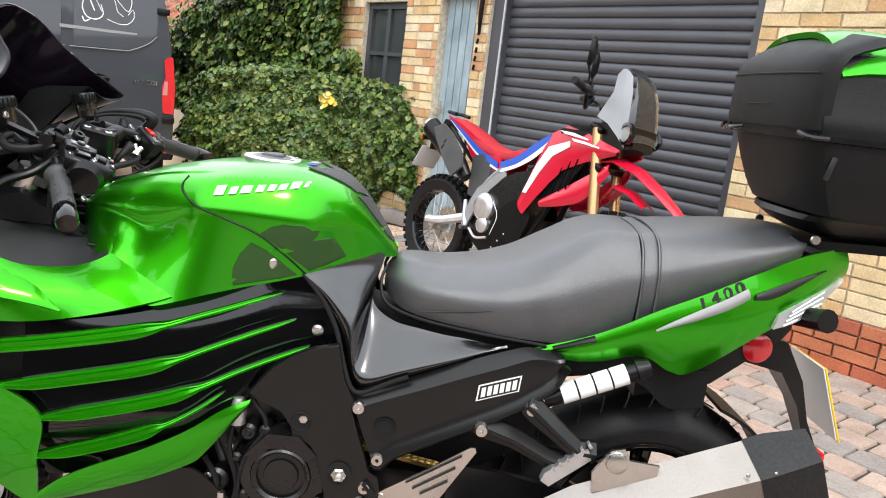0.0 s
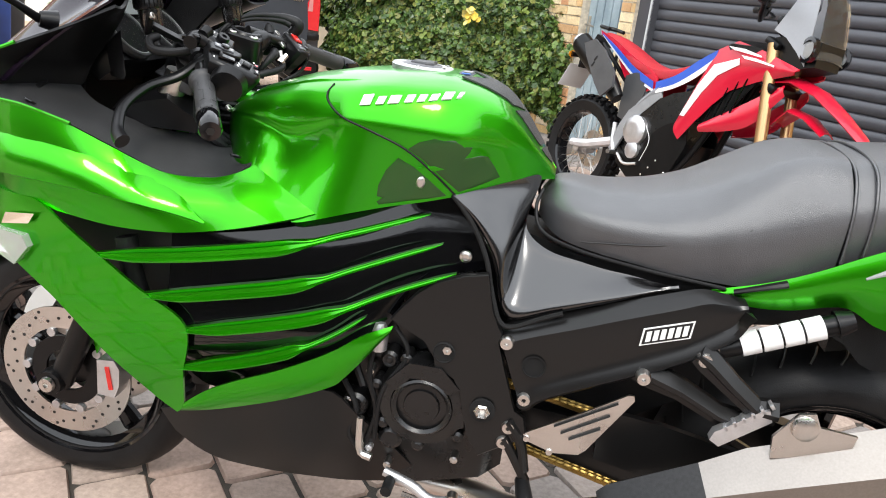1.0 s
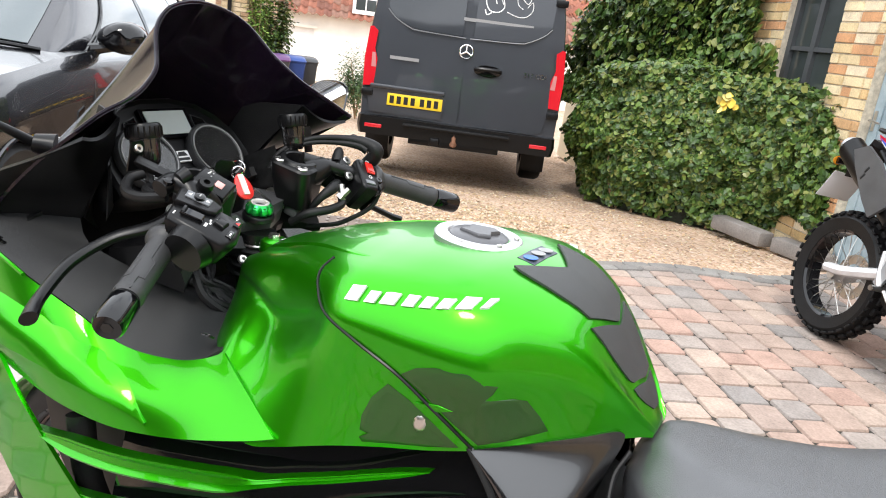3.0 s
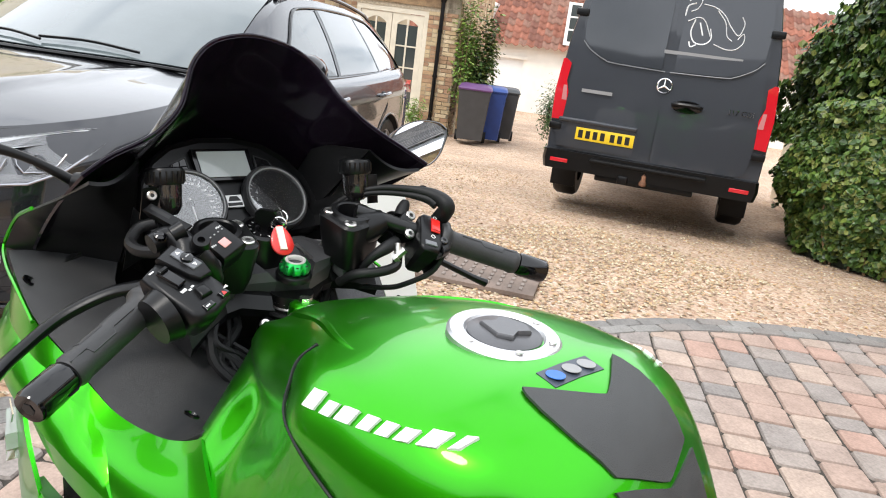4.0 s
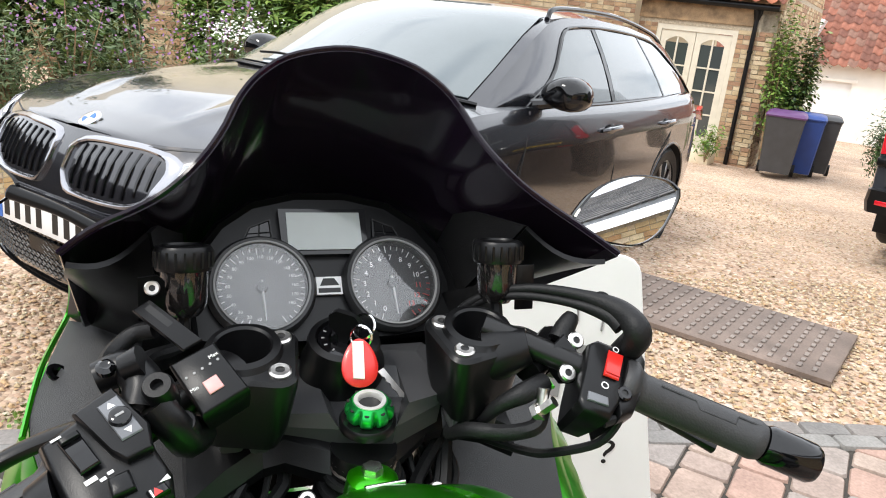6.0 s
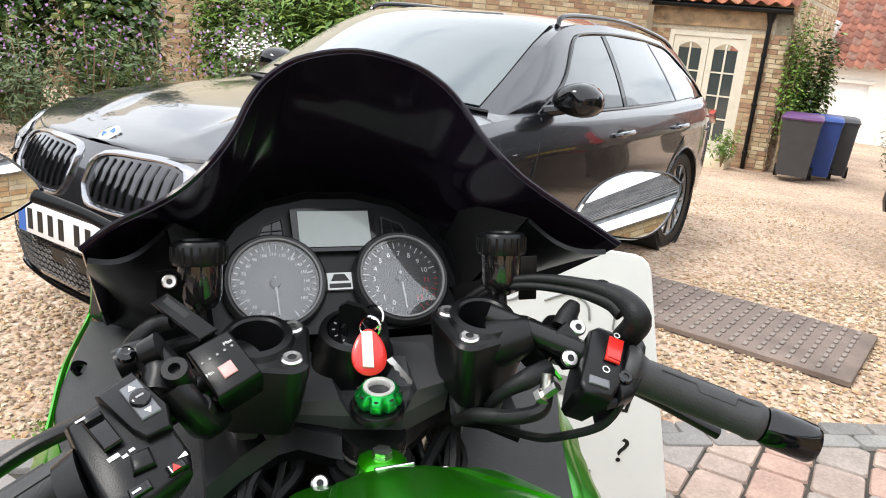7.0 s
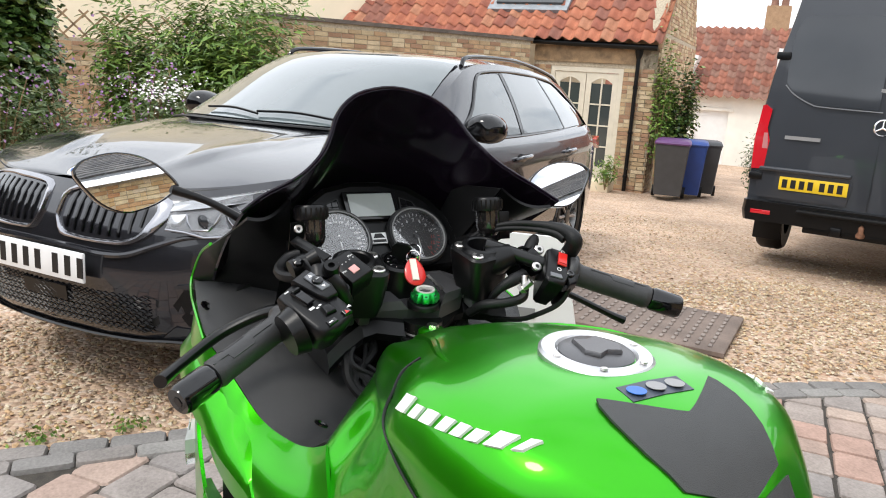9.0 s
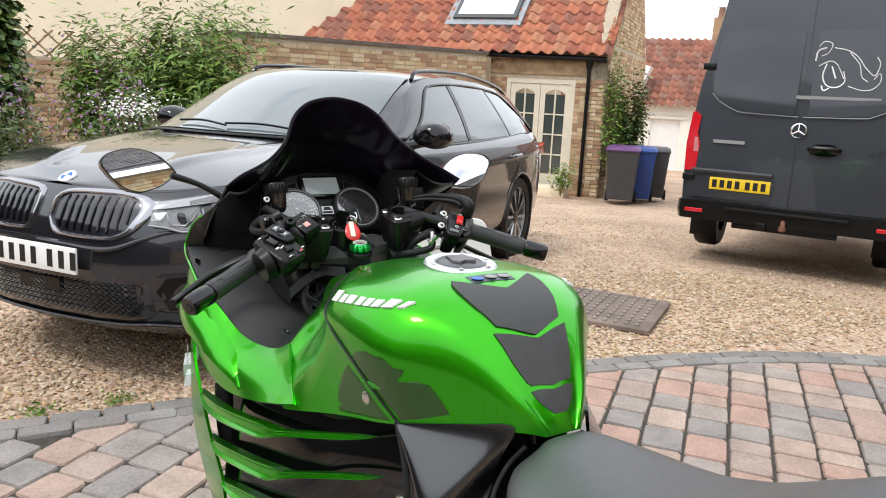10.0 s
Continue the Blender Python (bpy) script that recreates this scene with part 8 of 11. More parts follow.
RISERS = {1: (Vector((-.542, .107, 1.062)), ((-.558, .077), (-.516, .084)), 1.0645, (-.537, .081)), -1: (Vector((-.555, -.102, 1.052)), ((-.565, -.069), (-.522, -.076)), 1.0545, (-.5435, -.0725))}
for sd in (-1, 1):
    well, bolts, z_mid, (mx, my) = RISERS[sd]
    top_z = lambda x, y: z_mid - .215 * (x - mx) + .066 * (y - my)
    r_rot = rotm(4, 12, 0)
    discs = [(well.x, well.y, .034), (bolts[0][0], bolts[0][1], .0150), (bolts[1][0], bolts[1][1], .0150), (well.x + .012, well.y + sd * .022, .020)]
    cloud_ = sorted((cx + r * math.cos(t), cy + r * math.sin(t)) for cx, cy, r in discs for t in [2 * math.pi * q / 28 for q in range(28)])
    hull = []
    for seq in (cloud_, cloud_[::-1]):
        half = []
        for q in seq:
            while len(half) > 1 and (half[-1][0] - half[-2][0]) * (q[1] - half[-2][1]) - (half[-1][1] - half[-2][1]) * (q[0] - half[-2][0]) <= 0:
                half.pop()
            half.append(q)
        hull += half[:-1]

    def reach(t):
        """Distance from the fork well to the casting's outline."""
        d, best = Vector((math.cos(t), math.sin(t))), .03
        for u, v in zip(hull, hull[1:] + hull[:1]):
            u, v = Vector(u) - well.xy, Vector(v) - well.xy
            e = v - u
            det = d.x * -e.y + d.y * e.x
            if abs(det) > 1e-9:
                k, m = (u.x * -e.y + u.y * e.x) / det, (d.x * u.y - d.y * u.x) / det
                if k > 0 and -.001 <= m <= 1.001:
                    best = max(best, k)
        return best
    ang = [2 * math.pi * q / 64 for q in range(64)]
    ring_ = lambda f, dz: [Vector((well.x + f(t) * math.cos(t), well.y + f(t) * math.sin(t), top_z(well.x + f(t) * math.cos(t), well.y + f(t) * math.sin(t)) + dz)) for t in ang]
    rs_ = part("bar_riser", skin(bmesh.new(), [ring_(lambda t: reach(t) * .72, -.070), ring_(lambda t: reach(t) * .86, -.050), ring_(lambda t: reach(t) * .95, -.024), ring_(reach, -.010), ring_(reach, -.003), ring_(lambda t: reach(t) - .003, 0), ring_(lambda t: min(reach(t) - .0035, .0335), .0005), ring_(lambda t: min(reach(t) - .004, .0310), .005), ring_(lambda t: .0250, .006), ring_(lambda t: .0232, .004), ring_(lambda t: .0222, -.040), ring_(lambda t: .001, -.040)]), BLACK_SATIN, bike, "satin black bar riser with deep fork well", 32)
    fc = part("fork_cap", lathe([(0, 0), (.0215, 0), (.020, .009), (.012, .012), (.0115, .008), (0, .008)], 20, at=(well.x, well.y, top_z(well.x, well.y) - .040), rot=r_rot), BLACK_GLOSS, rs_)
    part("adjuster", lathe([(0, 0), (.0085, 0), (.008, .006), (.004, .008), (0, .006)], 14, at=(well.x + .006, well.y - .002, top_z(well.x, well.y) - .032), rot=r_rot), STEEL, fc)
    for bx_, by_ in bolts:
        hex_bolt("riser_bolt", (bx_, by_, top_z(bx_, by_) + .0005), r_rot, .0095, STEEL, rs_, "bright hex socket bolt")
    pc_, b1 = Vector((-.490, sd * .196, 1.016 if sd < 0 else 1.046)), Vector((-.3955, -.361, .960)) if sd < 0 else Vector((-.3865, .364, .996))
    bd_ = (b1 - pc_).normalized()
    b0 = pc_ - bd_ * .052
    # squared arm that tapers from the well to the bar
    arm_a, arm_b = Vector((well.x + .008, well.y + sd * .010, top_z(well.x, well.y) - .022)), b0 - bd_ * .004
    part("bar_clamp", tube([arm_a, arm_a.lerp(arm_b, .35), arm_a.lerp(arm_b, .7), arm_a.lerp(arm_b, .94), arm_b], [.030, .0285, .0235, .0200, .0185], 24, flat=.86), BLACK_SATIN, rs_)
    bar = part("handlebar", tube([b0 - bd_ * .05, b1 - bd_ * .02], .0115, 14), FRAME_BLACK, bike)
    part("grip", tube([b0 + bd_ * .084, b0 + bd_ * .087, b0 + bd_ * .094, b0 + bd_ * .097, b0 + bd_ * .100, b0 + bd_ * .106, b1 - bd_ * .052, b1 - bd_ * .046, b1 - bd_ * .042, b1 - bd_ * .036], [.022, .0245, .0245, .022, .0195, .0172, .0176, .0186, .0186, .0165], 26), GRIP, bar, "black rubber grip")
    g_side = bd_.cross(Vector((0, 0, 1))).normalized()
    g_up = g_side.cross(bd_)
    for a in (-35, 25):
        d = g_up * math.cos(radians(a)) - g_side * sd * math.sin(radians(a))
        e = g_up * math.sin(radians(a)) + g_side * sd * math.cos(radians(a))
        loop = [(.118, -.004), (.150, -.004), (.155, .003), (.188, .003), (.190, -.005), (.212, -.005)]
        part("grip_rib", tube([b0 + bd_ * u + d * .0170 + e * v for u, v in loop], .0011, 5), GRIP, bar)
    part("bar_end", tube([b1 - bd_ * .034, b1 - bd_ * .030, b1 - bd_ * .008, b1 - bd_ * .006, b1 + bd_ * .010, b1 + bd_ * .015], [.0165, .0185, .0187, .0187, .0185, .016], 28), BLACK_GLOSS, bar, "gloss black bar end weight")
    part("bar_end_socket", tube([b1 + bd_ * .0152, b1 + bd_ * .0158], .007, 6), INK_AND_SHADE, bar)
    if sd < 0:
        L, l_m = frame_of((-.453, -.194, 1.057), (.434, -.859, -.272), (.415, -.077, .907))
        pod = block("switch_pod", [(.0216, -.0257), (-.0109, -.0293), (-.018, -.0058), (-.0100, .0256), (-.0081, .0486), (-.0004, .0640), (.0315, .0690), (.0499, .0640), (.0560, .0542), (.0530, .0191), (.0459, -.0218)], L, -.048, -.002, .010, BLACK_SATIN, bar, "black handlebar switch pod")
        block("pod_hump", [(.0203, -.0239), (-.010, -.0277), (-.0140, .0142), (-.0060, .0322), (.0112, .0299), (.0160, .0188)], L, -.02, .0055, .004, BLACK_SATIN, pod)
        sp = block("selector_plate", [(.0063, -.0161), (-.0084, -.0172), (-.0076, .0176), (.007, .0168)], L, .002, .0075, .0015, SWITCH_PALE, pod, "silver grey selector rocker")
        part("selector_button", lathe([(0, 0), (.0075, 0), (.0070, .0040), (.0055, .0050), (0, .0045)], 20, at=L(-.0008, .001, .0070), rot=l_m), BLACK_GLOSS, sp)
        part("select_mark", box((.006, .0018, .0003), L(-.0008, .001, .0120), 0, l_m), GREY_MARK, sp)
        for b, s_ in ((-.0115, 1), (.0125, -1)):
            part("arrow_mark", plate([(-.0028, .002 * s_), (.0028, .002 * s_), (0, -.0028 * s_)], .0004, lambda u, v, w, b=b: L(-.0006 + u, b + v, .0074 + w)), WHITE, sp)
        ds = block("dip_switch", [(.0375, -.0093), (.0230, -.0093), (.0234, .0200), (.0370, .0205)], L, -.004, .0045, .003, BLACK_GLOSS, pod)
        block("dip_ridge", [(.0370, -.0085), (.0235, -.0085), (.0235, -.0040), (.0370, -.0040)], L, .002, .0075, .002, BLACK_SATIN, ds)
        block("turn_switch", [(.0270, .0320), (.0130, .0345), (.0165, .0500), (.0320, .0470)], L, -.012, .004, .004, BLACK_SATIN, pod)
        hz = block("hazard_switch", [(.0135, .0540), (.0010, .0555), (.0010, .0625), (.0140, .0620)], L, -.012, .0005, .002, BLACK_GLOSS, pod)
        part("hazard_mark", plate([(-.003, .0026), (.003, .0026), (0, -.003)], .0004, lambda u, v, w: L(.0085 + u, .0585 + v, .0005 + w)), RED, hz, "red triangle mark")
        part("turn_mark", plate([(-.0035, .002), (-.0035, -.002), (.0035, 0)], .0004, lambda u, v, w: L(.0008 + u, .0545 + v, .0006 + w)), WHITE, pod)
        block("horn_button", [(.0400, .0530), (.0253, .0545), (.0262, .0620), (.0420, .0615)], L, -.012, .0005, .002, BLACK_GLOSS, pod)
        for a, b, wa, wb in ((.0356, -.0158, .007, .003), (.0338, .0252, .008, .006), (.0278, .0290, .004, .004), (.0221, .0275, .004, .004), (.0205, .0345, .006, .003), (.0359, .0580, .006, .003)):
            part("pod_mark", box((wa, wb * .6, .0004), L(a, b, -.0015 if b < .03 else .0010), .0001, l_m), WHITE, pod)
        part("pod_collar", tube([L(.050, .020, -.030), L(.066, .016, -.033)], [.032, .027], 22), BLACK_SATIN, pod)
        # heated grip controller on a bracket
        ctrl_ = thing("heated_grip_controller", bike_m, "small black heated grip controller with a pale square button", "controller")
        H, h_m = frame_of((-.4795, -.1315, 1.0655), (.0330, .0180, -.0175), (.55, -.20, .80))
        quad = [(-.0345, -.0175), (-.0330, .0185), (.0175, .0195), (.0170, -.0185)]
        hs = block("housing", quad, H, -.034, .0012, .004, BLACK_SATIN, ctrl_, foot=.85)
        block("button", [(-.0060, -.0058), (-.0060, .0058), (.0060, .0058), (.0060, -.0058)], H, .0, .0030, .001, flat_paint("pale_pink_button", (.62, .30, .28), .4), ctrl_)
        for k in range(5):
            part("level_lamp", lathe([(0, 0), (.0011, 0), (.0011, .0006), (0, .0006)], 8, at=H(-.0165, -.0125 + .0064 * k, .0012), rot=h_m), GREY_MARK, hs)
        for txt, a, b in (("Min", -.0050, -.0125), ("Max", -.0215, .0120)):
            words(txt, .0044, hs, Matrix.Translation(H(a, b, .0014)) @ h_m.to_4x4() @ pose(0, 0, 0, 0, 0, 90), WHITE, "lettering", .0002)
        part("bracket", tube([(-.466, -.172, 1.062), (-.462, -.160, 1.046), (-.470, -.150, 1.028), (-.492, -.140, 1.02)], .013, 10, 12), BLACK_SATIN, ctrl_)
        for q in ((-.468, -.168, 1.070), (-.469, -.152, 1.038)):
            part("clamp_screw", lathe([(0, .006), (.0045, .006), (.0045, .012), (.0095, .012), (.0110, .009), (.0110, -.014), (0, -.014)], 18, at=q, rot=h_m), BLACK_SATIN, ctrl_)
        part("clutch_perch", tube([L(-.020, -.010, -.012), L(-.030, -.022, -.006), L(-.030, -.044, -.008), L(-.010, -.052, -.012)], [.016, .015, .014, .012], 12, 12), BLACK_SATIN, bar)
        part("perch_screw", lathe([(0, 0), (.007, 0), (.007, .004), (.004, .006), (0, .004)], 14, at=L(-.016, -.046, -.001), rot=l_m), BLACK_GLOSS, bar)
        part("perch_collar", tube([L(-.024, -.036, .004), L(-.036, -.030, .010)], [.010, .012], 12), BLACK_SATIN, bar)
        bk = block("hose_buckle", [(-.030, -.008), (.026, -.008), (.030, .009), (-.028, .008)], frame_of((-.573, -.161, 1.072), (.022, .026, -.016), (.5, -.1, .85))[0], -.006, .004, .002, BLACK_SATIN, bike)
        block("buckle_slot", [(-.022, -.003), (.004, -.003), (.004, .003), (-.022, .003)], frame_of((-.573, -.161, 1.0765), (.022, .026, -.016), (.5, -.1, .85))[0], -.001, .0004, .0002, INK_AND_SHADE, bk)
        part("clutch_hose", tube([(-.584, -.170, 1.066), (-.592, -.188, 1.058), (-.575, -.206, 1.046), (-.545, -.205, 1.044), (-.515, -.190, 1.050)], .0075, 9, 20), RUBBER, bike)
        lv = part("clutch_lever", tube([(-.500, -.165, 1.040), (-.535, -.190, 1.005), (-.572, -.230, .985), (-.584, -.285, .957), (-.562, -.340, .930), (-.534, -.372, .920)], [.012, .013, .0115, .011, .011, .013], 12, 28, flat=.7), BLACK_SATIN, bike, "black clutch lever")
    else:
        Q, q_m = frame_of((-.467, .209, 1.056), (.431, .854, -.292), (.546, .011, .838))
        pod = block("switch_pod", [(-.0271, -.0108), (-.0262, .0196), (-.0190, .0275), (.006, .0285), (.010, .0150), (.011, -.0300), (.004, -.0500), (-.0200, -.0520), (-.0265, -.045)], Q, -.062, .0, .006, BLACK_SATIN, bar, "black handlebar switch pod")
        block("throttle_housing", [(.006, .040), (.022, .044), (.0310, .030), (.0320, -.004), (.0255, -.0336), (.013, -.046), (.007, -.030)], Q, -.068, -.003, .007, BLACK_SATIN, pod)
        ks = block("kill_switch", [(-.0087, .0167), (.0062, .0173), (.0049, -.0114), (-.0099, -.012)], Q, -.004, .0040, .002, RED, pod, "red engine stop switch")
        part("kill_ridge", box((.013, .002, .0025), Q(-.002, -.0085, .0045), .0008, q_m), RED, ks)
        block("start_button", [(-.0206, -.0340), (-.0016, -.0325), (-.0, -.0410), (-.0199, -.0430)], Q, -.004, .0025, .0015, SWITCH_PALE, pod, "pale start button")
        part("run_mark", lathe([(.0026, 0), (.0036, 0), (.0036, .0005), (.0026, .0005)], 16, at=Q(-.006, -.0205, .0002), rot=q_m, close=True), WHITE, pod)
        part("stop_mark", lathe([(.0022, 0), (.0031, 0), (.0031, .0005), (.0022, .0005)], 16, at=Q(-.001, .0225, .0), rot=q_m, close=True), WHITE, pod)
        for a, b in ((.0169, .0375), (.0131, -.0191)):
            hex_bolt("pod_screw", Q(a, b, -.0015), q_m, .0072, BLACK_GLOSS, pod)
        # bar clamp and master cylinder
        U, u_m = frame_of((-.497, .1815, 1.0545), (.0105, .0085, -.0115), (.62, -.10, .78))
        mcyl = block("brake_master_cylinder", [(-.019, -.011), (.019, -.011), (.021, .010), (-.021, .010)], U, -.030, .003, .003, BLACK_SATIN, bar, "black brake master cylinder clamp")
        for p_ in ((-.507, .191, 1.067), (-.486, .174, 1.046)):
            hex_bolt("clamp_bolt", p_, u_m, .0082, STEEL, mcyl, "bright socket bolt")
        words("UP", .0105, mcyl, Matrix.Translation(U(.003, .0, .0034)) @ u_m.to_4x4() @ pose(0, 0, 0, 0, 0, 105), GREY_MARK, "lettering", .0003, bold=.0002)
        part("cylinder_body", tube([(-.515, .150, 1.034), (-.545, .190, 1.050), (-.555, .215, 1.046)], [.014, .015, .012], 14), BLACK_SATIN, mcyl)
        part("hose_nipple", tube([(-.521, .182, 1.062), (-.526, .190, 1.072), (-.529, .196, 1.079), (-.531, .199, 1.083)], [.0105, .0100, .0085, .0060], 14), RUBBER, mcyl)
        part("banjo_bolt", lathe([(0, -.016), (.0055, -.016), (.0055, .0), (.0095, .0), (.0095, .006), (0, .007)], 6, at=(-.477, .147, 1.016), rot=rotm(150, 30, 0)), STEEL, mcyl)
        part("banjo_neck", tube([(-.484, .151, 1.034), (-.479, .148, 1.020)], [.006, .005], 10), STEEL, mcyl)
        part("brake_hose", tube([(-.480, .150, 1.014), (-.474, .142, 1.002), (-.482, .118, .994), (-.505, .094, .986), (-.535, .088, .965)], .0075, 9, 22), RUBBER, bike)
        part("switch_lead", tube([(-.500, .160, 1.030), (-.492, .136, 1.026), (-.500, .116, 1.010), (-.52, .108, .98)], [.010, .010, .007, .005], 9, 16), RUBBER, bike)
        part("throttle_cable", tube([Q(.014, .040, -.022), (-.475, .234, 1.086), (-.500, .228, 1.098), (-.530, .205, 1.102), (-.560, .169, 1.099), (-.585, .142, 1.086), (-.602, .120, 1.066), (-.610, .110, 1.04)], [.0135, .0130, .0110, .0060, .0046, .0046, .0046, .0046], 12, 48), RUBBER, bar)
        part("throttle_cable", tube([(-.490, .226, 1.086), (-.505, .219, 1.092), (-.533, .197, 1.094), (-.562, .163, 1.091), (-.588, .136, 1.078), (-.606, .116, 1.056)], [.0080, .0070, .0046, .0042, .0042, .0042], 10, 36), RUBBER, bar)
        part("cable_tie", lathe([(.0085, -.002), (.0100, -.002), (.0100, .002), (.0085, .002)], 18, at=(-.515, .217, 1.101), rot=rotm(30, 60, 0), close=True), BLACK_SATIN, bar)
        part("switch_wire", tube([Q(.003, -.048, -.014), (-.440, .203, 1.022), (-.450, .194, .994), (-.480, .170, .968), (-.50, .155, .958), (-.54, .13, .95)], .0042, 8, 26), RUBBER, bar)
        lv = part("brake_lever", tube([(-.530, .175, 1.030), (-.548, .235, 1.000), (-.540, .310, .965), (-.520, .365, .938), (-.507, .388, .928)], [.010, .008, .0075, .008, .010], 10, 20, flat=.75), BLACK_SATIN, bike, "black front brake lever")
    # brake and clutch fluid bottles
    rt = Vector((-.598, .146, 1.126)) if sd > 0 else Vector((-.617, -.146, 1.119))
    b_m = rotm(0, -12, 0)
    rv = part("fluid_reservoir", lathe([(0, -.052), (.013, -.052), (.0175, -.046), (.0195, -.040), (.0205, -.010), (0, -.010)], 28, at=rt, rot=b_m), SMOKED_BOTTLE, bike, "smoked fluid bottle with ribbed cap")
    part("fluid", lathe([(0, -.050), (.012, -.050), (.0170, -.044), (.0188, -.038), (.0190, -.030), (0, -.030)], 20, at=rt, rot=b_m), material("brake_fluid", (.05, .035, .02), .2, 0, 8, .05, 0) if sd < 0 else bpy.data.materials["brake_fluid"], rv)
    part("bottle_cap", lathe([(0, -.012), (.0235, -.012), (.0245, -.009), (.0245, .006), (.0225, .009), (.019, .010), (.018, .008), (0, .008)], 28, at=rt, rot=b_m), BLACK_SATIN, rv)
    for k in range(20):
        a = k * .31416
        part("cap_rib", tube([rt + b_m @ Vector((.0245 * math.cos(a), .0245 * math.sin(a), -.009)), rt + b_m @ Vector((.0245 * math.cos(a), .0245 * math.sin(a), .005))], .0013, 4), BLACK_SATIN, rv)
    if sd < 0:
        part("bottle_bracket", skin(bmesh.new(), [[Vector((-.600, -.172, 1.094)) + Vector((.2 * z, y, z)) + Vector((w, 0, 0)) for y, z in ((-.011, -.028), (.012, -.030), (.010, .010), (.004, .016), (-.011, .014))] for w in (0, .003)]), BLACK_SATIN, rv)
        hex_bolt("bracket_bolt", (-.594, -.172, 1.099), rotm(0, 70, 0), .0065, STEEL, rv)
    else:
        part("bottle_bracket", box((.003, .020, .045), rt + Vector((.016, .026, -.034)), .001, rotm(0, -12, 0)), BLACK_SATIN, rv)
    part("fluid_hose", tube([rt + Vector((.010, 0, -.05)), rt + Vector((.020, sd * .004, -.075)), Vector((-.575, sd * .175, 1.045)), Vector((-.545, sd * .185, 1.045))], .006, 8, 18), RUBBER, bike)
# stem below the yoke: bright rings over a ribbed boot
part("stem_tube", lathe([(0, -.16), (.030, -.16), (.030, 0), (0, 0)], 24, at=(PX, PY, .965)), BLACK_SATIN, bike)
for k, (r, z, mt) in enumerate(((.030, .957, STEEL), (.031, .950, STEEL), (.036, .941, RUBBER), (.041, .931, RUBBER), (.044, .919, RUBBER), (.046, .905, RUBBER))):
    part("stem_ring" if mt is STEEL else "boot_fold", lathe([(.020, -.004), (r - .002, -.0045), (r, 0), (r - .002, .0035), (.020, .003)], 36, at=(PX, PY, z), rot=rotm(4, 4, 0), close=True), mt, bike)
part("headstock", skin(bmesh.new(), [[(x, y, z) for x, y in ((-.62, -.10), (-.48, -.12), (-.42, -.09), (-.42, .09), (-.48, .12), (-.62, .10))] for z in (.70, .84, .86)]), BLACK_MATT, bike)
for k in range(14):
    rr_ = random.Random(k)
    s_ = -1 if k % 2 else 1
    part("loom_cable", tube([(-.60, s_ * rr_.uniform(.04, .13), .955), (-.555 + rr_.uniform(-.03, .03), s_ * rr_.uniform(.05, .13), .915), (-.51, s_ * rr_.uniform(.06, .12), .885), (-.46, s_ * rr_.uniform(.04, .10), .85)], rr_.choice((.0035, .005, .007)), 7, 18), RUBBER, bike)
for x, y, z in ((-.505, -.052, .935), (-.50, .066, .930)):
    hex_bolt("loom_bolt", (x, y, z), rotm(0, 40, 0), .008, STEEL, bike)


# ---- parked estate car ----
# car space: x from the nose to the tail, y across, z up from the tyres
CAR_PAINT = material("graphite_metallic_car_paint", (0.016, 0.0165, 0.021), 0.22, 0.45, 2, 0.04, 0.02, 900, 1.0, spec=0.5)
CAR_GLASS = flat_paint("tinted_car_glass", (0.10, 0.12, 0.125), 0.03, 0, 0.6)
car_m = pose(-2.602, 1.036, 0.022, 0, 1.09, 130.7)
car = thing("estate_car", car_m, "dark graphite estate car parked on the gravel", "car")
NOSE_V = [(0, .11), (.1, .03), (.3, .005), (.5, -.005), (.65, .005), (.8, .03), (.92, .065), (1, .115)]
NOSE_Y = [(0, 0), (.3, .012), (.5, .05), (.65, .11), (.78, .20), (.88, .32), (.95, .48), (.985, .62), (1, .80)]
HALF_V = [(0, .80), (.06, .87), (.15, .912), (.35, .930), (.55, .934), (.72, .932), (.80, .934), (.86, .922), (.95, .900), (1, .868)]
TOP_X = [(0, .815), (.13, .838), (.4, .885), (.8, .935), (1.3, .978), (1.7, 1.0), (2.7, 1.005), (3.6, 1.025), (4.3, 1.05), (4.7, 1.035), (4.94, .97)]
LOW_X = [(0, .24), (.3, .215), (.8, .20), (4.1, .21), (4.6, .25), (4.94, .32)]
CAR_END = 4.94
AXLES = (.87, 3.845)
plain = lambda table, x: float(np.interp(x, [a for a, b in table], [b for a, b in table]))
FRONT_K = (0, .1, .2, .3, .4, .48, .56, .63, .70, .76, .81, .86, .90, .935, .965, .985, 1.0)


def car_side(v):
    """Half plan of the body at share v of its height: (x, y) from the middle of the nose to the middle of the tail."""
    w = plain(HALF_V, v)
    pts_ = [(plain(NOSE_V, v) + plain(NOSE_Y, k), w * k) for k in FRONT_K]
    x = pts_[-1][0]
    while x < 4.14:
        x += .03 if min(abs(x - a) for a in AXLES) < .45 else .11
        pts_.append((x, w))
    tail = .02 + .10 * ramp01(.55, 1, v) + .06 * ramp01(.2, 0, v)
    return pts_ + [(CAR_END - tail - plain(NOSE_Y, k) * .82, w * k) for k in FRONT_K[-2::-1] if CAR_END - tail - plain(NOSE_Y, k) * .82 > x]


def car_z(x, v):
    lo, hi = plain(LOW_X, x), plain(TOP_X, x)
    return lo + (hi - lo) * v


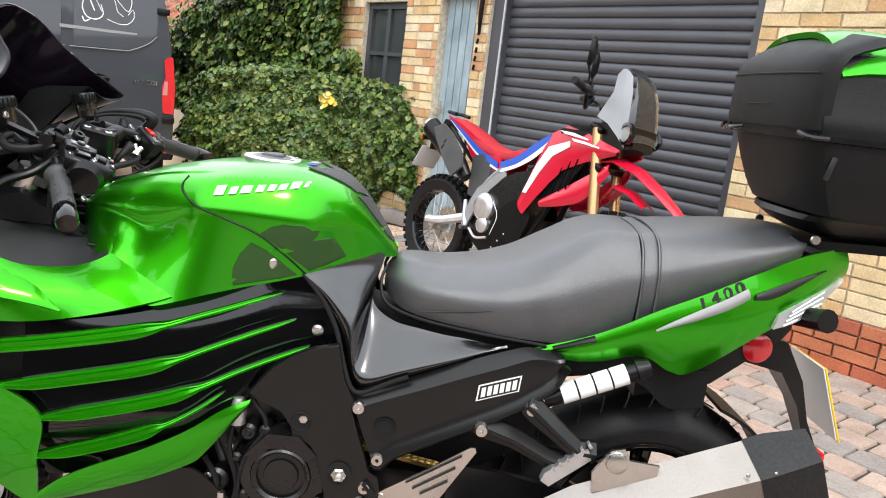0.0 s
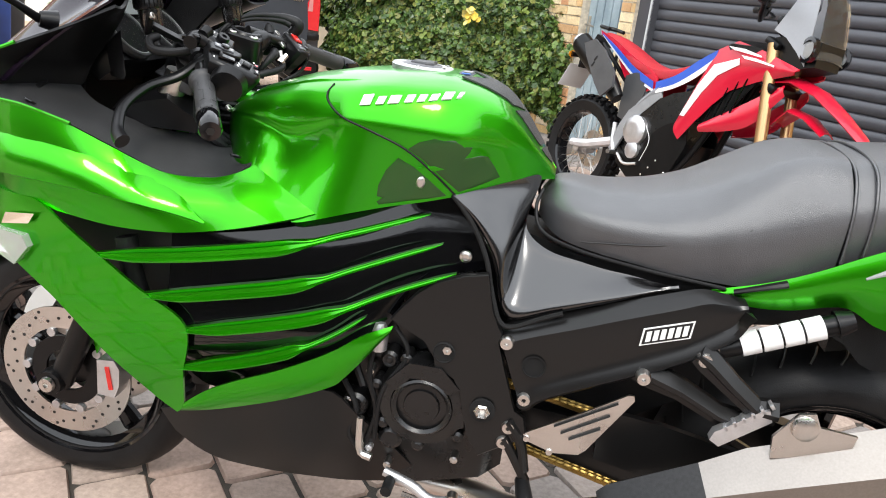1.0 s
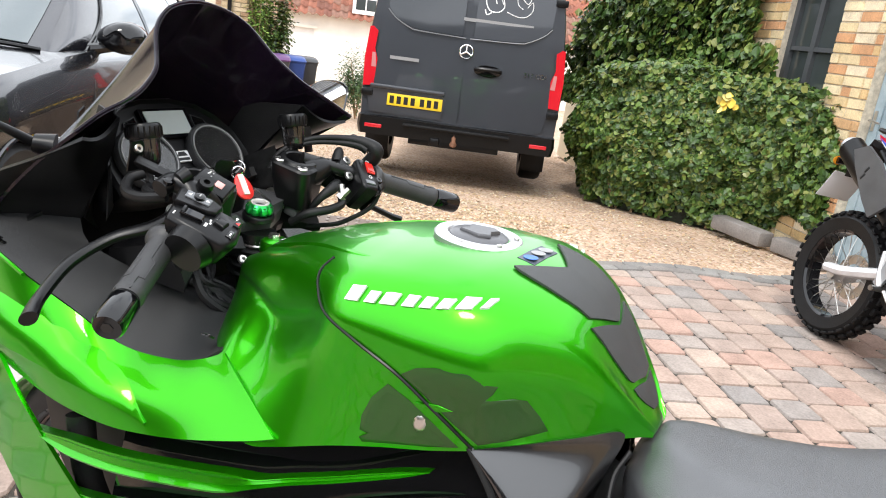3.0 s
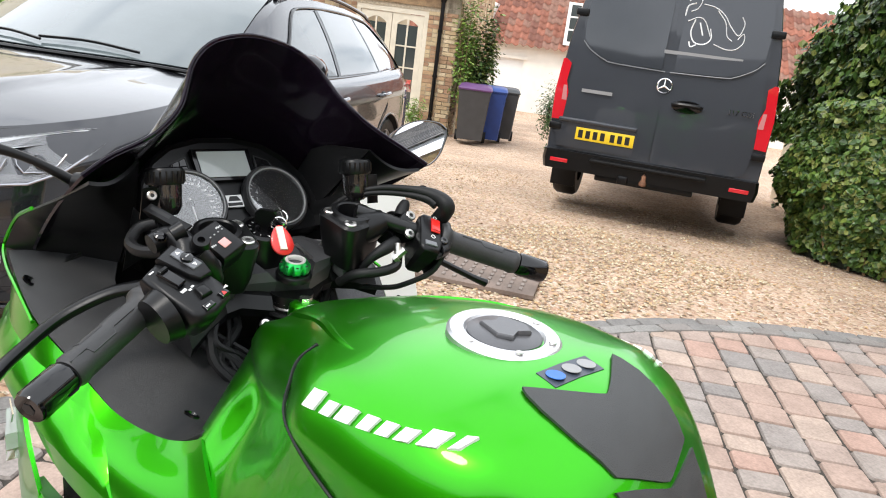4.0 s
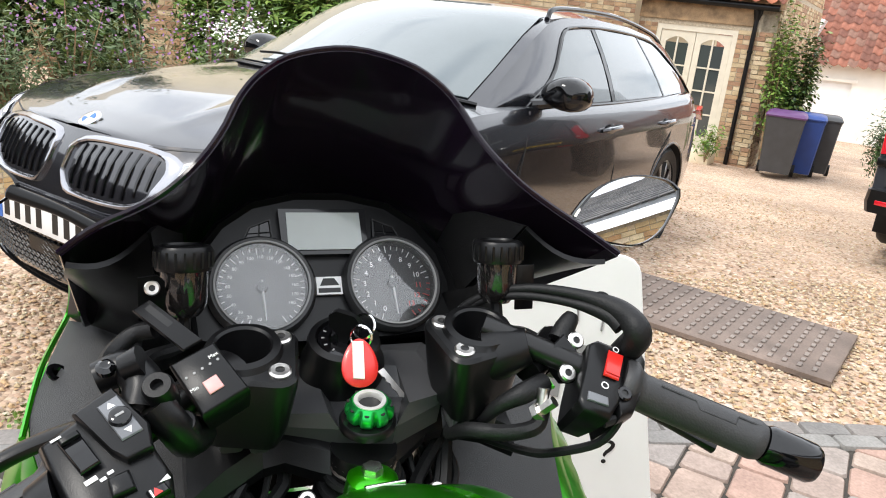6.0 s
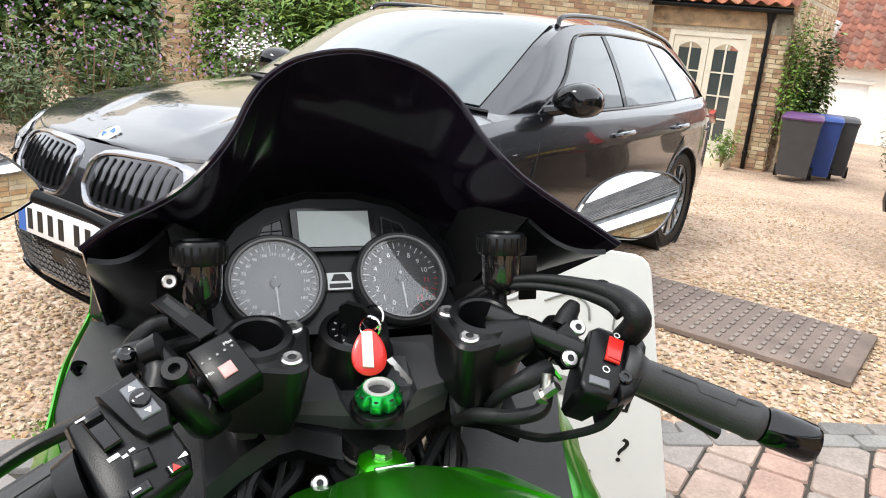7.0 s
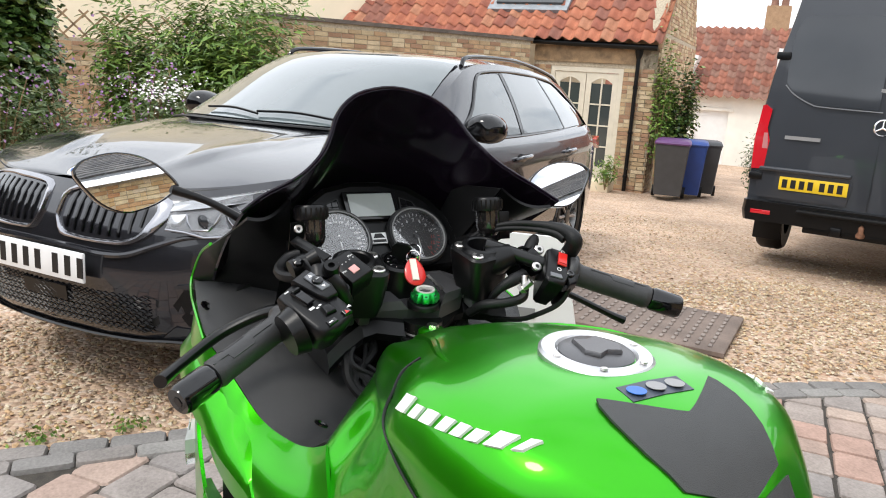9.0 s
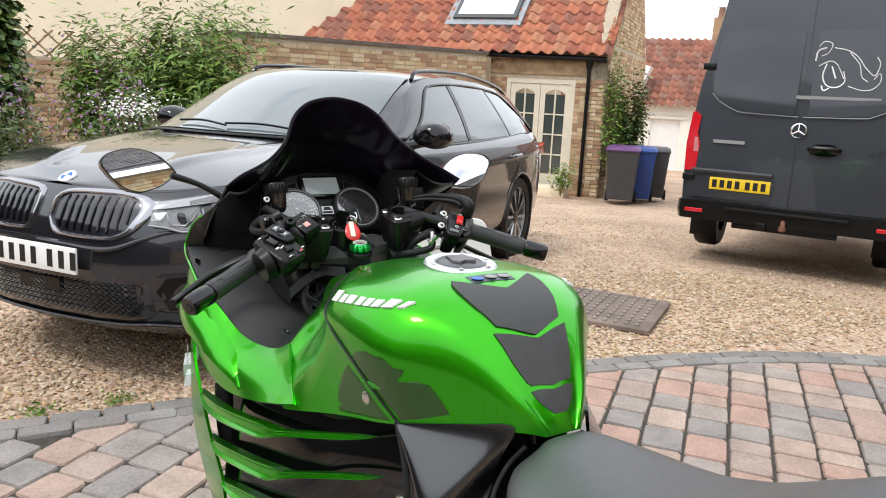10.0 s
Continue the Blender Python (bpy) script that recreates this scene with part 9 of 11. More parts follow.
LEVELS = (0, .03, .07, .12, .18, .24, .30, .36, .42, .48, .54, .60, .66, .72, .76, .80, .83, .87, .91, .95, .98, 1.0)
n_pts = min(len(car_side(v)) for v in LEVELS)
bm = bmesh.new()
for sgn in (-1, 1):
    grid = [[bm.verts.new((x, sgn * y, car_z(x, v))) for x, y in car_side(v)[:n_pts]] for v in LEVELS]
    hub_z = .345
    d_of = lambda p, a: math.hypot(p.x - a, p.z - hub_z)
    for lo_, hi_ in zip(grid, grid[1:]):
        for i in range(n_pts - 1):
            quad = (lo_[i], lo_[i + 1], hi_[i + 1], hi_[i])
            mid = sum((q.co for q in quad), Vector()) / 4
            if not any(d_of(mid, a) < .378 for a in AXLES):
                bm.faces.new(quad)
    for row in grid:
        for q in row:
            for a in AXLES:
                if q.link_faces and len(q.link_faces) < 4 and d_of(q.co, a) < .43 and d_of(q.co, a) > .2:
                    k = .378 / d_of(q.co, a)
                    q.co.x, q.co.z = a + (q.co.x - a) * k, max(.20, hub_z + (q.co.z - hub_z) * k)
bmesh.ops.delete(bm, geom=[q for q in bm.verts if not q.link_faces], context="VERTS")
part("body", bm, CAR_PAINT, car)
# bonnet and deck: crowned across, with two ridges running back from the grille
crest = lambda x: plain([(.1, .84), (.25, .893), (.5, .945), (.9, .993), (1.3, 1.015), (1.7, 1.02), (4.2, 1.06), (4.7, 1.045), (4.94, .98)], x)
rows = []
for x, y in car_side(1.0)[1:n_pts]:
    edge_z = car_z(x, 1)
    rise = max(0, crest(x) - edge_z)
    ridge = .32 + .20 * ramp01(.2, 1.3, x)
    row = []
    for j in range(-20, 21):
        k = j / 20
        z = edge_z + (rise + .022 * ramp01(.2, .6, x)) * (1 - abs(k) ** 2.2)
        z += .012 * ramp01(.16, .5, x) * ramp01(1.9, 1.2, x) * math.exp(-((abs(k * y) - ridge) / .045) ** 2)
        row.append((x, k * y, z))
    rows.append(row)
part("bonnet", sheet(bmesh.new(), rows), CAR_PAINT, car, "long crowned bonnet with two ridges")
for sgn in (-1, 1):
    line = [(x, sgn * y * .985, car_z(x, .985) + .001) for x, y in car_side(.985) if .12 < x < 1.5 and y > .3]
    part("bonnet_seam", tube(line, .0035, 5), INK_AND_SHADE, car)


def car_nose(y, z, out=0.0):
    """A point on the nose at width y and height z, out metres before the panel."""
    v = min(1, max(0, (z - .235) / .60))
    return Vector((plain(NOSE_V, v) + plain(NOSE_Y, abs(y) / plain(HALF_V, v)) - out, y, z))


def lamp_skin(y, z, out=0.0):
    """A point before the headlight's corner, where the wing swells over the nose."""
    y_ = abs(y)
    return car_nose(y, z, out + max(0, z - .72) * (.10 + 1.2 * max(0, y_ - .525)) + .6 * max(0, y_ - .79))


def sweep(poly, centre, n=44):
    """The outline of a polygon of (y, z) points, smoothed, as n points round a centre."""
    fine_ = [(p.x, p.y) for p in smooth_line([(a, b, 0) for a, b in [*poly, poly[0]]], 120)]
    out_ = []
    for q in range(n):
        a = 2 * math.pi * q / n
        best_ = max(fine_, key=lambda p: math.cos(math.atan2((p[1] - centre[1]) * 2, p[0] - centre[0]) - a))
        out_.append(best_)
    return out_


LAMP_DARK = flat_paint("dark_lamp_lens", (.03, .032, .036), .06, .3, .5)
DAYLIGHT = flat_paint("white_light_guide", (.75, .77, .80), .15, 0, .6)
SATIN_CHROME = material("satin_chrome", (.36, .36, .38), .20, 1.0, 6, .04, 0)
KIDNEY = [(.042, .713), (.040, .79), (.058, .818), (.115, .831), (.22, .836), (.339, .837), (.456, .824), (.515, .797), (.512, .745), (.468, .685), (.42, .655), (.364, .642), (.25, .640), (.16, .641), (.082, .650)]
HOLE = [(.053, .71), (.055, .780), (.078, .806), (.14, .815), (.25, .819), (.354, .819), (.440, .806), (.468, .778), (.456, .730), (.424, .684), (.362, .659), (.25, .653), (.166, .653), (.086, .664)]
LAMP = [(.525, .808), (.535, .715), (.60, .710), (.66, .694), (.74, .700), (.80, .735), (.835, .790), (.845, .862), (.79, .868), (.70, .846), (.60, .824)]
for sgn in (-1, 1):
    o_, i_ = sweep(KIDNEY, (.28, .738)), sweep(HOLE, (.26, .738))
    ringed = [[car_nose(sgn * (c[0] + (a[0] - c[0]) * f), c[1] + (a[1] - c[1]) * f, w) for a, c in zip(o_, i_)] for f, w in ((1, -.03), (1, .004), (.85, .010), (.35, .012), (0, .004), (0, -.05))]
    gr = part("kidney_grille", skin(bmesh.new(), ringed, cap=False), SATIN_CHROME, car, "chrome-rimmed grille with black slats")
    # black sheet behind the slats; the grille's inner shade is its colour
    part("grille_backing", skin(bmesh.new(), [[car_nose(sgn * a, b, w) for a, b in o_] for w in (-.06, -.045)]), INK_AND_SHADE, gr)
    for k in range(9):
        y = .100 + .041 * k
        zl, zh = plain([(.06, .69), (.12, .668), (.36, .668), (.44, .72), (.47, .76)], y), plain([(.06, .78), (.1, .803), (.36, .812), (.44, .80), (.47, .785)], y)
        bar_ = [[car_nose(sgn * (y + dy), z, w) for z in (zl, zl * .66 + zh * .34, zl * .34 + zh * .66, zh)] for dy, w in ((-.004, .004), (.004, .004), (.004, -.04), (-.004, -.04))]
        part("slat", skin(bmesh.new(), bar_, close=True), BLACK_GLOSS, gr)
    hl = part("headlight", skin(bmesh.new(), [[lamp_skin(sgn * y, z, w + .022) for y, z in LAMP] for w in (.004, .008)]), glass("lamp_cover", (.9, .92, .95), .03, .10) if sgn < 0 else bpy.data.materials["lamp_cover"], car, "slim headlight with dark interior and bright strip")
    part("lamp_base", skin(bmesh.new(), [[lamp_skin(sgn * y, z, w + .022) for y, z in LAMP] for w in (-.06, -.018)]), BLACK_GLOSS, hl)
    part("daylight_bar", skin(bmesh.new(), [[lamp_skin(sgn * y, z, w + .022) for y, z in ((.528, .806), (.60, .820), (.70, .841), (.78, .860), (.84, .866), (.842, .842), (.78, .828), (.70, .810), (.60, .790), (.530, .778))] for w in (-.010, .003)]), DAYLIGHT, hl, "bright white daylight strip")
    part("lower_bar", tube([lamp_skin(sgn * y, z, .028) for y, z in ((.535, .718), (.60, .713), (.655, .697), (.74, .703), (.80, .738), (.83, .785))], .0055, 7), SATIN_CHROME, hl)
    part("lamp_step", skin(bmesh.new(), [[lamp_skin(sgn * y, z, w + .022) for y, z in ((.532, .765), (.585, .772), (.580, .758), (.565, .738), (.534, .735))] for w in (-.012, .0)]), DAYLIGHT, hl)
    for y in (.635, .745):
        part("projector", lathe([(.0, 0), (.020, 0), (.026, .012), (.012, .020), (0, .022)], 16, at=lamp_skin(sgn * y, .748 + .15 * (y - .63), .006), rot=rotm(0, -90, 0)), LAMP_DARK, hl)
        part("projector_frame", tube([lamp_skin(sgn * (y + a), .748 + .15 * (y - .63) + b, .020) for a, b in ((-.050, .024), (-.040, -.006), (-.020, -.030), (.026, -.030), (.040, .0), (.046, .026))], .0036, 6), SATIN_CHROME, hl)
    # bumper corner: recess with blade and small pale lamp
    part("side_intake", skin(bmesh.new(), [[car_nose(sgn * y, z, w) for y, z in ((.56, .44), (.60, .500), (.70, .515), (.80, .52), (.80, .40), (.70, .36), (.60, .36))] for w in (-.02, .003)]), BLACK_SATIN, car)
    part("intake_blade", skin(bmesh.new(), [[car_nose(sgn * y, z, w) for y, z in ((.57, .505), (.70, .520), (.82, .525), (.82, .540), (.70, .534), (.585, .520))] for w in (-.01, .012)]), CAR_PAINT, car)
    part("marker_lamp", box((.014, .026, .032), car_nose(sgn * .672, .462, .006), .004), WHITE, car)
    # ridge that sweeps from the plate up to the lamp
    part("bumper_ridge", tube([car_nose(sgn * y, z, .004) for y, z in ((0, .612), (.16, .608), (.30, .604), (.40, .615), (.50, .655), (.60, .690), (.70, .690))], [.010, .012, .014, .012, .010, .008, .004], 8, 30), CAR_PAINT, car)
    part("splitter", tube([car_nose(sgn * y, z, .012) for y, z in ((0, .272), (.2, .274), (.4, .280), (.52, .292), (.62, .285), (.74, .270), (.84, .262))], .016, 8, 30, flat=.6), BLACK_GLOSS, car)
    part("corner_flick", skin(bmesh.new(), [[car_nose(sgn * y, z, w) for y, z in ((.50, .30), (.56, .355), (.66, .340), (.82, .345), (.82, .325), (.66, .308))] for w in (-.01, .010)]), CAR_PAINT, car)
# intake filled with a black block whose colour gives the shade inside
li = part("lower_intake", skin(bmesh.new(), [[car_nose(y, z, w) for y, z in ((-.50, .36), (-.44, .318), (0, .310), (.44, .318), (.50, .36), (.51, .455), (.47, .468), (0, .455), (-.47, .468), (-.51, .455))] for w in (-.03, .002)]), GAP_SHADE, car)
for j in range(6):
    for ph in (0, 1):
        part("mesh_bar", tube([car_nose(-.48 + .03 * k, .332 + .024 * j + .008 * (1 if (k + ph) % 2 else -1), .006) for k in range(33)], .0028, 4), BLACK_SATIN, li)
part("sensor_block", skin(bmesh.new(), [[car_nose(y, z, w) for y, z in ((-.12, .40), (.12, .40), (.12, .455), (-.12, .455))] for w in (.0, .012)]), BLACK_SATIN, li)
pl_ = part("number_plate", box((.012, .52, .111), car_nose(0, .550, .030), .003), WHITE, car, "white number plate with plain dark bars")
px0 = car_nose(0, .550, .037).x
part("plate_band", box((.002, .045, .105), (px0, .235, .55), 0), BLUE, pl_)
for k in range(7):
    y = .180 - .066 * k - (.030 if k > 3 else 0)
    part("plate_mark", box((.0024, .030, .074), (px0, y, .55), 0), INK_AND_SHADE, pl_)
eb = part("bonnet_badge", lathe([(.0, 0), (.041, 0), (.041, .006), (.036, .008), (.0, .009)], 28, at=(.160, 0, .862), rot=rotm(0, -33, 0)), CHROME, car, "round blue and white bonnet badge")
for k in range(4):
    quarter = [(0, 0)] + [(.026 * math.cos(radians(90 * k + d)), .026 * math.sin(radians(90 * k + d))) for d in range(0, 91, 15)]
    part("badge_quarter", skin(bmesh.new(), [[Vector((.160, 0, .862)) + rotm(0, -33, 0) @ Vector((a, b, w)) for a, b in quarter] for w in (.008, .0102)]), BLUE if k % 2 else WHITE, eb)

# greenhouse: edge of windscreen and roof, and the sill under the side windows
RAIL = [(1.42, .775, .985), (1.7, .738, 1.130), (2.0, .694, 1.292), (2.2, .666, 1.382), (2.4, .650, 1.420), (2.8, .645, 1.442), (3.4, .635, 1.434), (3.9, .618, 1.400), (4.3, .600, 1.345), (4.55, .600, 1.268), (4.70, .625, 1.15), (4.80, .66, 1.03)]
SILL = [(1.42, .80), (1.8, .848), (2.4, .868), (3.6, .862), (4.2, .825), (4.6, .77), (4.80, .70)]


def cabin(x):
    wt, zt = plain([r[:2] for r in RAIL], x), plain([(r[0], r[2]) for r in RAIL], x)
    wb, zb = plain(SILL, x), plain(TOP_X, x) - .012
    return max(wb, wt + .01), zb, wt, max(zt, zb + .005)


def across(x, k):
    """A point of the windscreen or roof: k from -1 to 1 across the car."""
    _, _, wt, zt = cabin(x)
    bow = plain([(1.42, .27), (2.2, .15), (2.6, .04), (3.0, 0), (4.4, -.03), (4.8, -.12)], x)
    crown = plain([(1.42, .03), (2.1, .035), (2.6, .038), (4.2, .035), (4.8, .02)], x)
    return Vector((x - bow * (1 - k * k), k * wt, zt + crown * (1 - k ** 4)))


def on_side(x, f, sgn, out=0.0):
    """A point on the cabin's side: f from the belt (0) to the roof edge (1)."""
    wb, zb, wt, zt = cabin(x)
    return Vector((x, sgn * (wb + (wt - wb) * f + .020 * math.sin(math.pi * f) + out), zb + (zt - zb) * f))


KS = [j / 8 for j in range(-8, 9)]
part("roof", thicken(sheet(bmesh.new(), [[across(x, k) for k in KS] for x in (1.42, 1.6, 1.8, 2.0, 2.12, 2.25, 2.4, 2.6, 2.8, 3.1, 3.4, 3.65, 3.9, 4.1, 4.3, 4.42, 4.55, 4.63, 4.70, 4.80)]), .006), CAR_PAINT, car)


def side_glass(x0, x1, lean0, lean1, sgn, low=.05, top=.88):
    """A pane on the cabin's side between two leaning edges."""
    rows = []
    for i in range(11):
        row = []
        for j in range(7):
            f = low + (top - low) * j / 6
            xa, xb = x0 + lean0 * (f - low), x1 + lean1 * (f - low)
            row.append(on_side(xa + (xb - xa) * i / 10, f, sgn, .005))
        rows.append(row)
    return part("side_window", thicken(sheet(bmesh.new(), rows), 0.003), CAR_GLASS, car, "tinted side window")


for sgn in (-1, 1):
    rows = [[on_side(1.42 + 3.38 * i / 36, f, sgn) for f in (0, .1, .2, .4, .6, .8, .93, 1.0)] for i in range(37)]
    part("cabin_side", thicken(sheet(bmesh.new(), rows), .006), CAR_PAINT, car)
    side_glass(1.80, 2.72, .66, -.05, sgn, top=.86)
    side_glass(2.79, 3.66, -.05, -.26, sgn)
    side_glass(3.71, 4.50, -.26, -.72, sgn, top=.86)
    for x, ln, wd in ((2.735, -.05, .022), (3.675, -.26, .014)):
        part("window_pillar", thicken(sheet(bmesh.new(), [[on_side(x + ln * (f - .05) + dx, f, sgn, .0075) for f in (.04, .3, .6, .88)] for dx in (0, wd, wd * 2)]), .003), BLACK_GLOSS, car)
    part("window_trim", tube([on_side(x, .02, sgn, .006) for x in (1.66, 2.0, 2.4, 2.8, 3.2, 3.7, 4.2, 4.52)], .010, 6), BLACK_GLOSS, car)
    part("window_trim", tube([on_side(1.74, .05, sgn, .006), on_side(2.05, .46, sgn, .006), on_side(2.30, .84, sgn, .006), on_side(2.5, .90, sgn, .006), on_side(3.0, .91, sgn, .006), on_side(3.5, .91, sgn, .006), on_side(3.85, .88, sgn, .006), on_side(4.15, .62, sgn, .006), on_side(4.40, .28, sgn, .006), on_side(4.54, .04, sgn, .006)], .009, 6, 40), BLACK_GLOSS, car)
    part("roof_rail", tube([across(2.26, sgn * .95), across(2.40, sgn * .95) + Vector((0, 0, .034)), across(3.2, sgn * .95) + Vector((0, 0, .040)), across(4.0, sgn * .95) + Vector((0, 0, .034)), across(4.30, sgn * .95)], 0.014, 8, 28), BLACK_GLOSS, car)
rows = [[across(x, k * .93) + Vector((-.004, 0, .007)) for k in KS] for x in (1.47, 1.6, 1.7, 1.8, 1.9, 2.0, 2.1, 2.2, 2.26)]
part("windscreen", thicken(sheet(bmesh.new(), rows), 0.004), CAR_GLASS, car, "sloping windscreen reflecting the sky")
part("scuttle", tube([across(1.45, k) + Vector((-.035, 0, .004)) for k in KS], .020, 6, flat=.5), BLACK_SATIN, car)
for y0, y1 in ((-.55, .05), (.02, .58)):
    part("wiper", tube([across(1.50, y0) + Vector((-.02, 0, .022)), across(1.53, (y0 + y1) / 2) + Vector((-.02, 0, .024)), across(1.52, y1) + Vector((-.02, 0, .022))], .007, 5, 8), BLACK_SATIN, car)

door_mir = lambda k: [(.975 + .115 * k * math.cos(a) * (1 - .10 * math.sin(a)), 1.075 + .078 * k * math.sin(a) * (1 + .15 * math.cos(a))) for a in [2 * math.pi * q / 24 for q in range(24)]]
for sgn in (-1, 1):
    mr_ = part("door_mirror", skin(bmesh.new(), [[(x, sgn * y, z) for y, z in ring] for x, ring in ((1.755, door_mir(.45)), (1.775, door_mir(.75)), (1.81, door_mir(.93)), (1.85, door_mir(1.0)), (1.90, door_mir(.99)), (1.92, door_mir(.9)))]), BLACK_GLOSS, car)
    part("mirror_glass", skin(bmesh.new(), [[(x, sgn * y, z) for y, z in door_mir(.86)] for x in (1.9195, 1.924)]), MIRROR, mr_)
    part("mirror_arm", tube([(1.80, sgn * .83, 1.005), (1.83, sgn * .90, 1.02), (1.85, sgn * .95, 1.04)], [.030, .024, .03], 8), BLACK_GLOSS, mr_)
    for x in (2.50, 3.50):
        part("door_handle", tube([(x, sgn * .930, .868), (x + .03, sgn * .952, .876), (x + .2, sgn * .956, .884), (x + .24, sgn * .930, .886)], [.010, .014, .014, .010], 8, 12), CAR_PAINT, car)
        part("handle_cup", lathe([(0, 0), (.075, 0), (.06, .003), (0, .002)], 20, at=(x + .12, sgn * .931, .872), rot=rotm(90 * -sgn, 0, 0) @ Matrix.Diagonal((1, .4, 1))), BLACK_GLOSS, car)
    for line in ([(1.56, .26), (1.54, .55), (1.60, .82), (1.70, .985)], [(2.76, .24), (2.755, .6), (2.76, .985)], [(3.47, .36), (3.50, .60), (3.74, .80), (3.76, 1.00)]):
        part("door_seam", tube([(x, sgn * (plain(HALF_V, (z - .2) / .8) + .0005), z) for x, z in line], .004, 4, 12), INK_AND_SHADE, car)
    part("sill_skirt", tube([(1.30, sgn * .905, .245), (2.3, sgn * .915, .240), (3.42, sgn * .905, .250)], .022, 6, 12), BLACK_GLOSS, car)
    part("side_vent", skin(bmesh.new(), [[(x, sgn * (.932 + w), z) for x, z in ((1.36, .60), (1.44, .63), (1.47, .78), (1.40, .76))] for w in (0, .004)]), BLACK_GLOSS, car)


def car_wheel(parent, at, sgn, r=.345):
    """A tyre on a dark twin-spoke rim with bright machined edges."""
    tyre = part("wheel", lathe([(r * .74, -.115), (r * .93, -.12), (r, -.095), (r, .095), (r * .93, .12), (r * .74, .115)], 48, "Y", at, close=True), RUBBER, parent)
    part("rim", lathe([(r * .75, -.105), (r * .755, -.115), (r * .75, .10), (r * .71, .09), (r * .69, -.02), (r * .71, -.105)] if sgn < 0 else [(r * .75, .105), (r * .755, .115), (r * .75, -.10), (r * .71, -.09), (r * .69, .02), (r * .71, .105)], 48, "Y", at, close=True), ALLOY, tyre)
    part("barrel", lathe([(0, -.02), (r * .70, -.02), (r * .70, .02), (0, .02)], 36, "Y", at), INK_AND_SHADE, tyre)
    c = Vector(at) + Vector((0, sgn * .088, 0))
    for k in range(10):
        a = 2 * math.pi * k / 10
        for da in (-.11, .11):
            d, e = Vector((math.cos(a), 0, math.sin(a))), Vector((math.cos(a + da), 0, math.sin(a + da)))
            part("spoke", tube([c + d * .05, c + d.lerp(e, .6) * r * .42 + Vector((0, sgn * .006, 0)), c + e * r * .72], [.014, .009, .010], 6, flat=1.4), ALLOY if da < 0 else FRAME_BLACK, tyre)
    part("hub", lathe([(.0, .0), (.062, .0), (.055, .018), (.0, .024)], 20, at=c, rot=rotm(90 * -sgn, 0, 0)), FRAME_BLACK, tyre)
    return tyre


ARCH = flat_paint("wheel_arch_black", (0.012, 0.012, 0.012), 0.8)
for x in AXLES:
    for sgn in (-1, 1):
        car_wheel(car, (x, sgn * .80, .345), sgn)
        part("arch_liner", lathe([(.0, -.30), (.385, -.30), (.385, -.004), (.375, -.004), (.375, -.29), (0, -.29)], 40, at=(x, sgn * .930, .345), rot=rotm(90 * -sgn, 0, 0)), ARCH, car)
        part("arch_lip", tube([(x + .378 * math.cos(a), sgn * (plain(HALF_V, (.345 + .378 * math.sin(a) - .2) / .78) - .002), .345 + .378 * math.sin(a)) for a in [radians(t) for t in range(-18, 199, 6)]], .009, 6), CAR_PAINT, car)
for sgn in (-1, 1):
    part("tail_lamp", skin(bmesh.new(), [[(x, sgn * (y + w), z) for x, y, z in ((4.46, .905, .93), (4.62, .88, .955), (4.80, .78, .945), (4.80, .79, .84), (4.62, .89, .85))] for w in (-.03, .008)]), RED_LENS, car)

# ---- parked van ----
VAN_PAINT = material("dark_slate_van_paint", (0.030, 0.034, 0.042), 0.32, 0.15, 2, 0.05, 0.02, 800, 0.7)
VAN_GLASS = flat_paint("privacy_glass", (0.022, 0.026, 0.032), 0.05, 0, 0.5)
vr = Vector((math.cos(radians(33)), math.sin(radians(33)), 0))
vc = Vector((-3.49, 6.88, 0)) - vr * 0.108
van = thing("panel_van", pose(vc.x, vc.y, -0.15, 0, 0, 33), "dark grey panel van with twin rear doors, parked on gravel", "van")


def van_ring(y, k=1.0, lift=0.0):
    """Section of the body: x across, z up."""
    half = [(.79, .42), (.90, .46), (.93, .55), (.94, .95), (.928, 1.2), (.902, 1.39), (.874, 1.63), (.829, 1.86), (.780, 2.10), (.735, 2.38), (.66, 2.50), (.45, 2.54), (0, 2.55)]
    pts = [(-x * k, y, z) for x, z in half] + [(x * k, y, z) for x, z in half[-2::-1]]
    return [(x, y_ - (0.0), z + lift) for x, y_, z in pts]


lean = lambda z: 0.05 * max(0, z - 1.0) ** 1.3
rings = []
for y, k in ((0.0, .985), (0.02, .995), (0.08, 1.0), (1.5, 1.0), (3.2, 1.0), (4.4, 1.0)):
    rings.append([(x, yy + (lean(z) if y < .1 else 0), z) for x, yy, z in van_ring(y, k)])
part("body", skin(bmesh.new(), rings), VAN_PAINT, van)
rings = [[(x * k, y, .45 + (z - .45) * h) for x, _, z in van_ring(0)] for y, k, h in ((4.4, 1, 1), (5.0, .97, .85), (5.3, .95, .48), (5.8, .9, .36), (5.95, .8, .3))]
part("cab", skin(bmesh.new(), rings), VAN_PAINT, van)


def rear(x, z, out=0.004):
    return Vector((x, lean(z) - out, z))


def rear_panel(name, outline, mat, parent, out0=0.002, out1=0.008, label=""):
    return part(name, skin(bmesh.new(), [[rear(x, z, o) for x, z in outline] for o in (out0, out1)]), mat, parent, label)


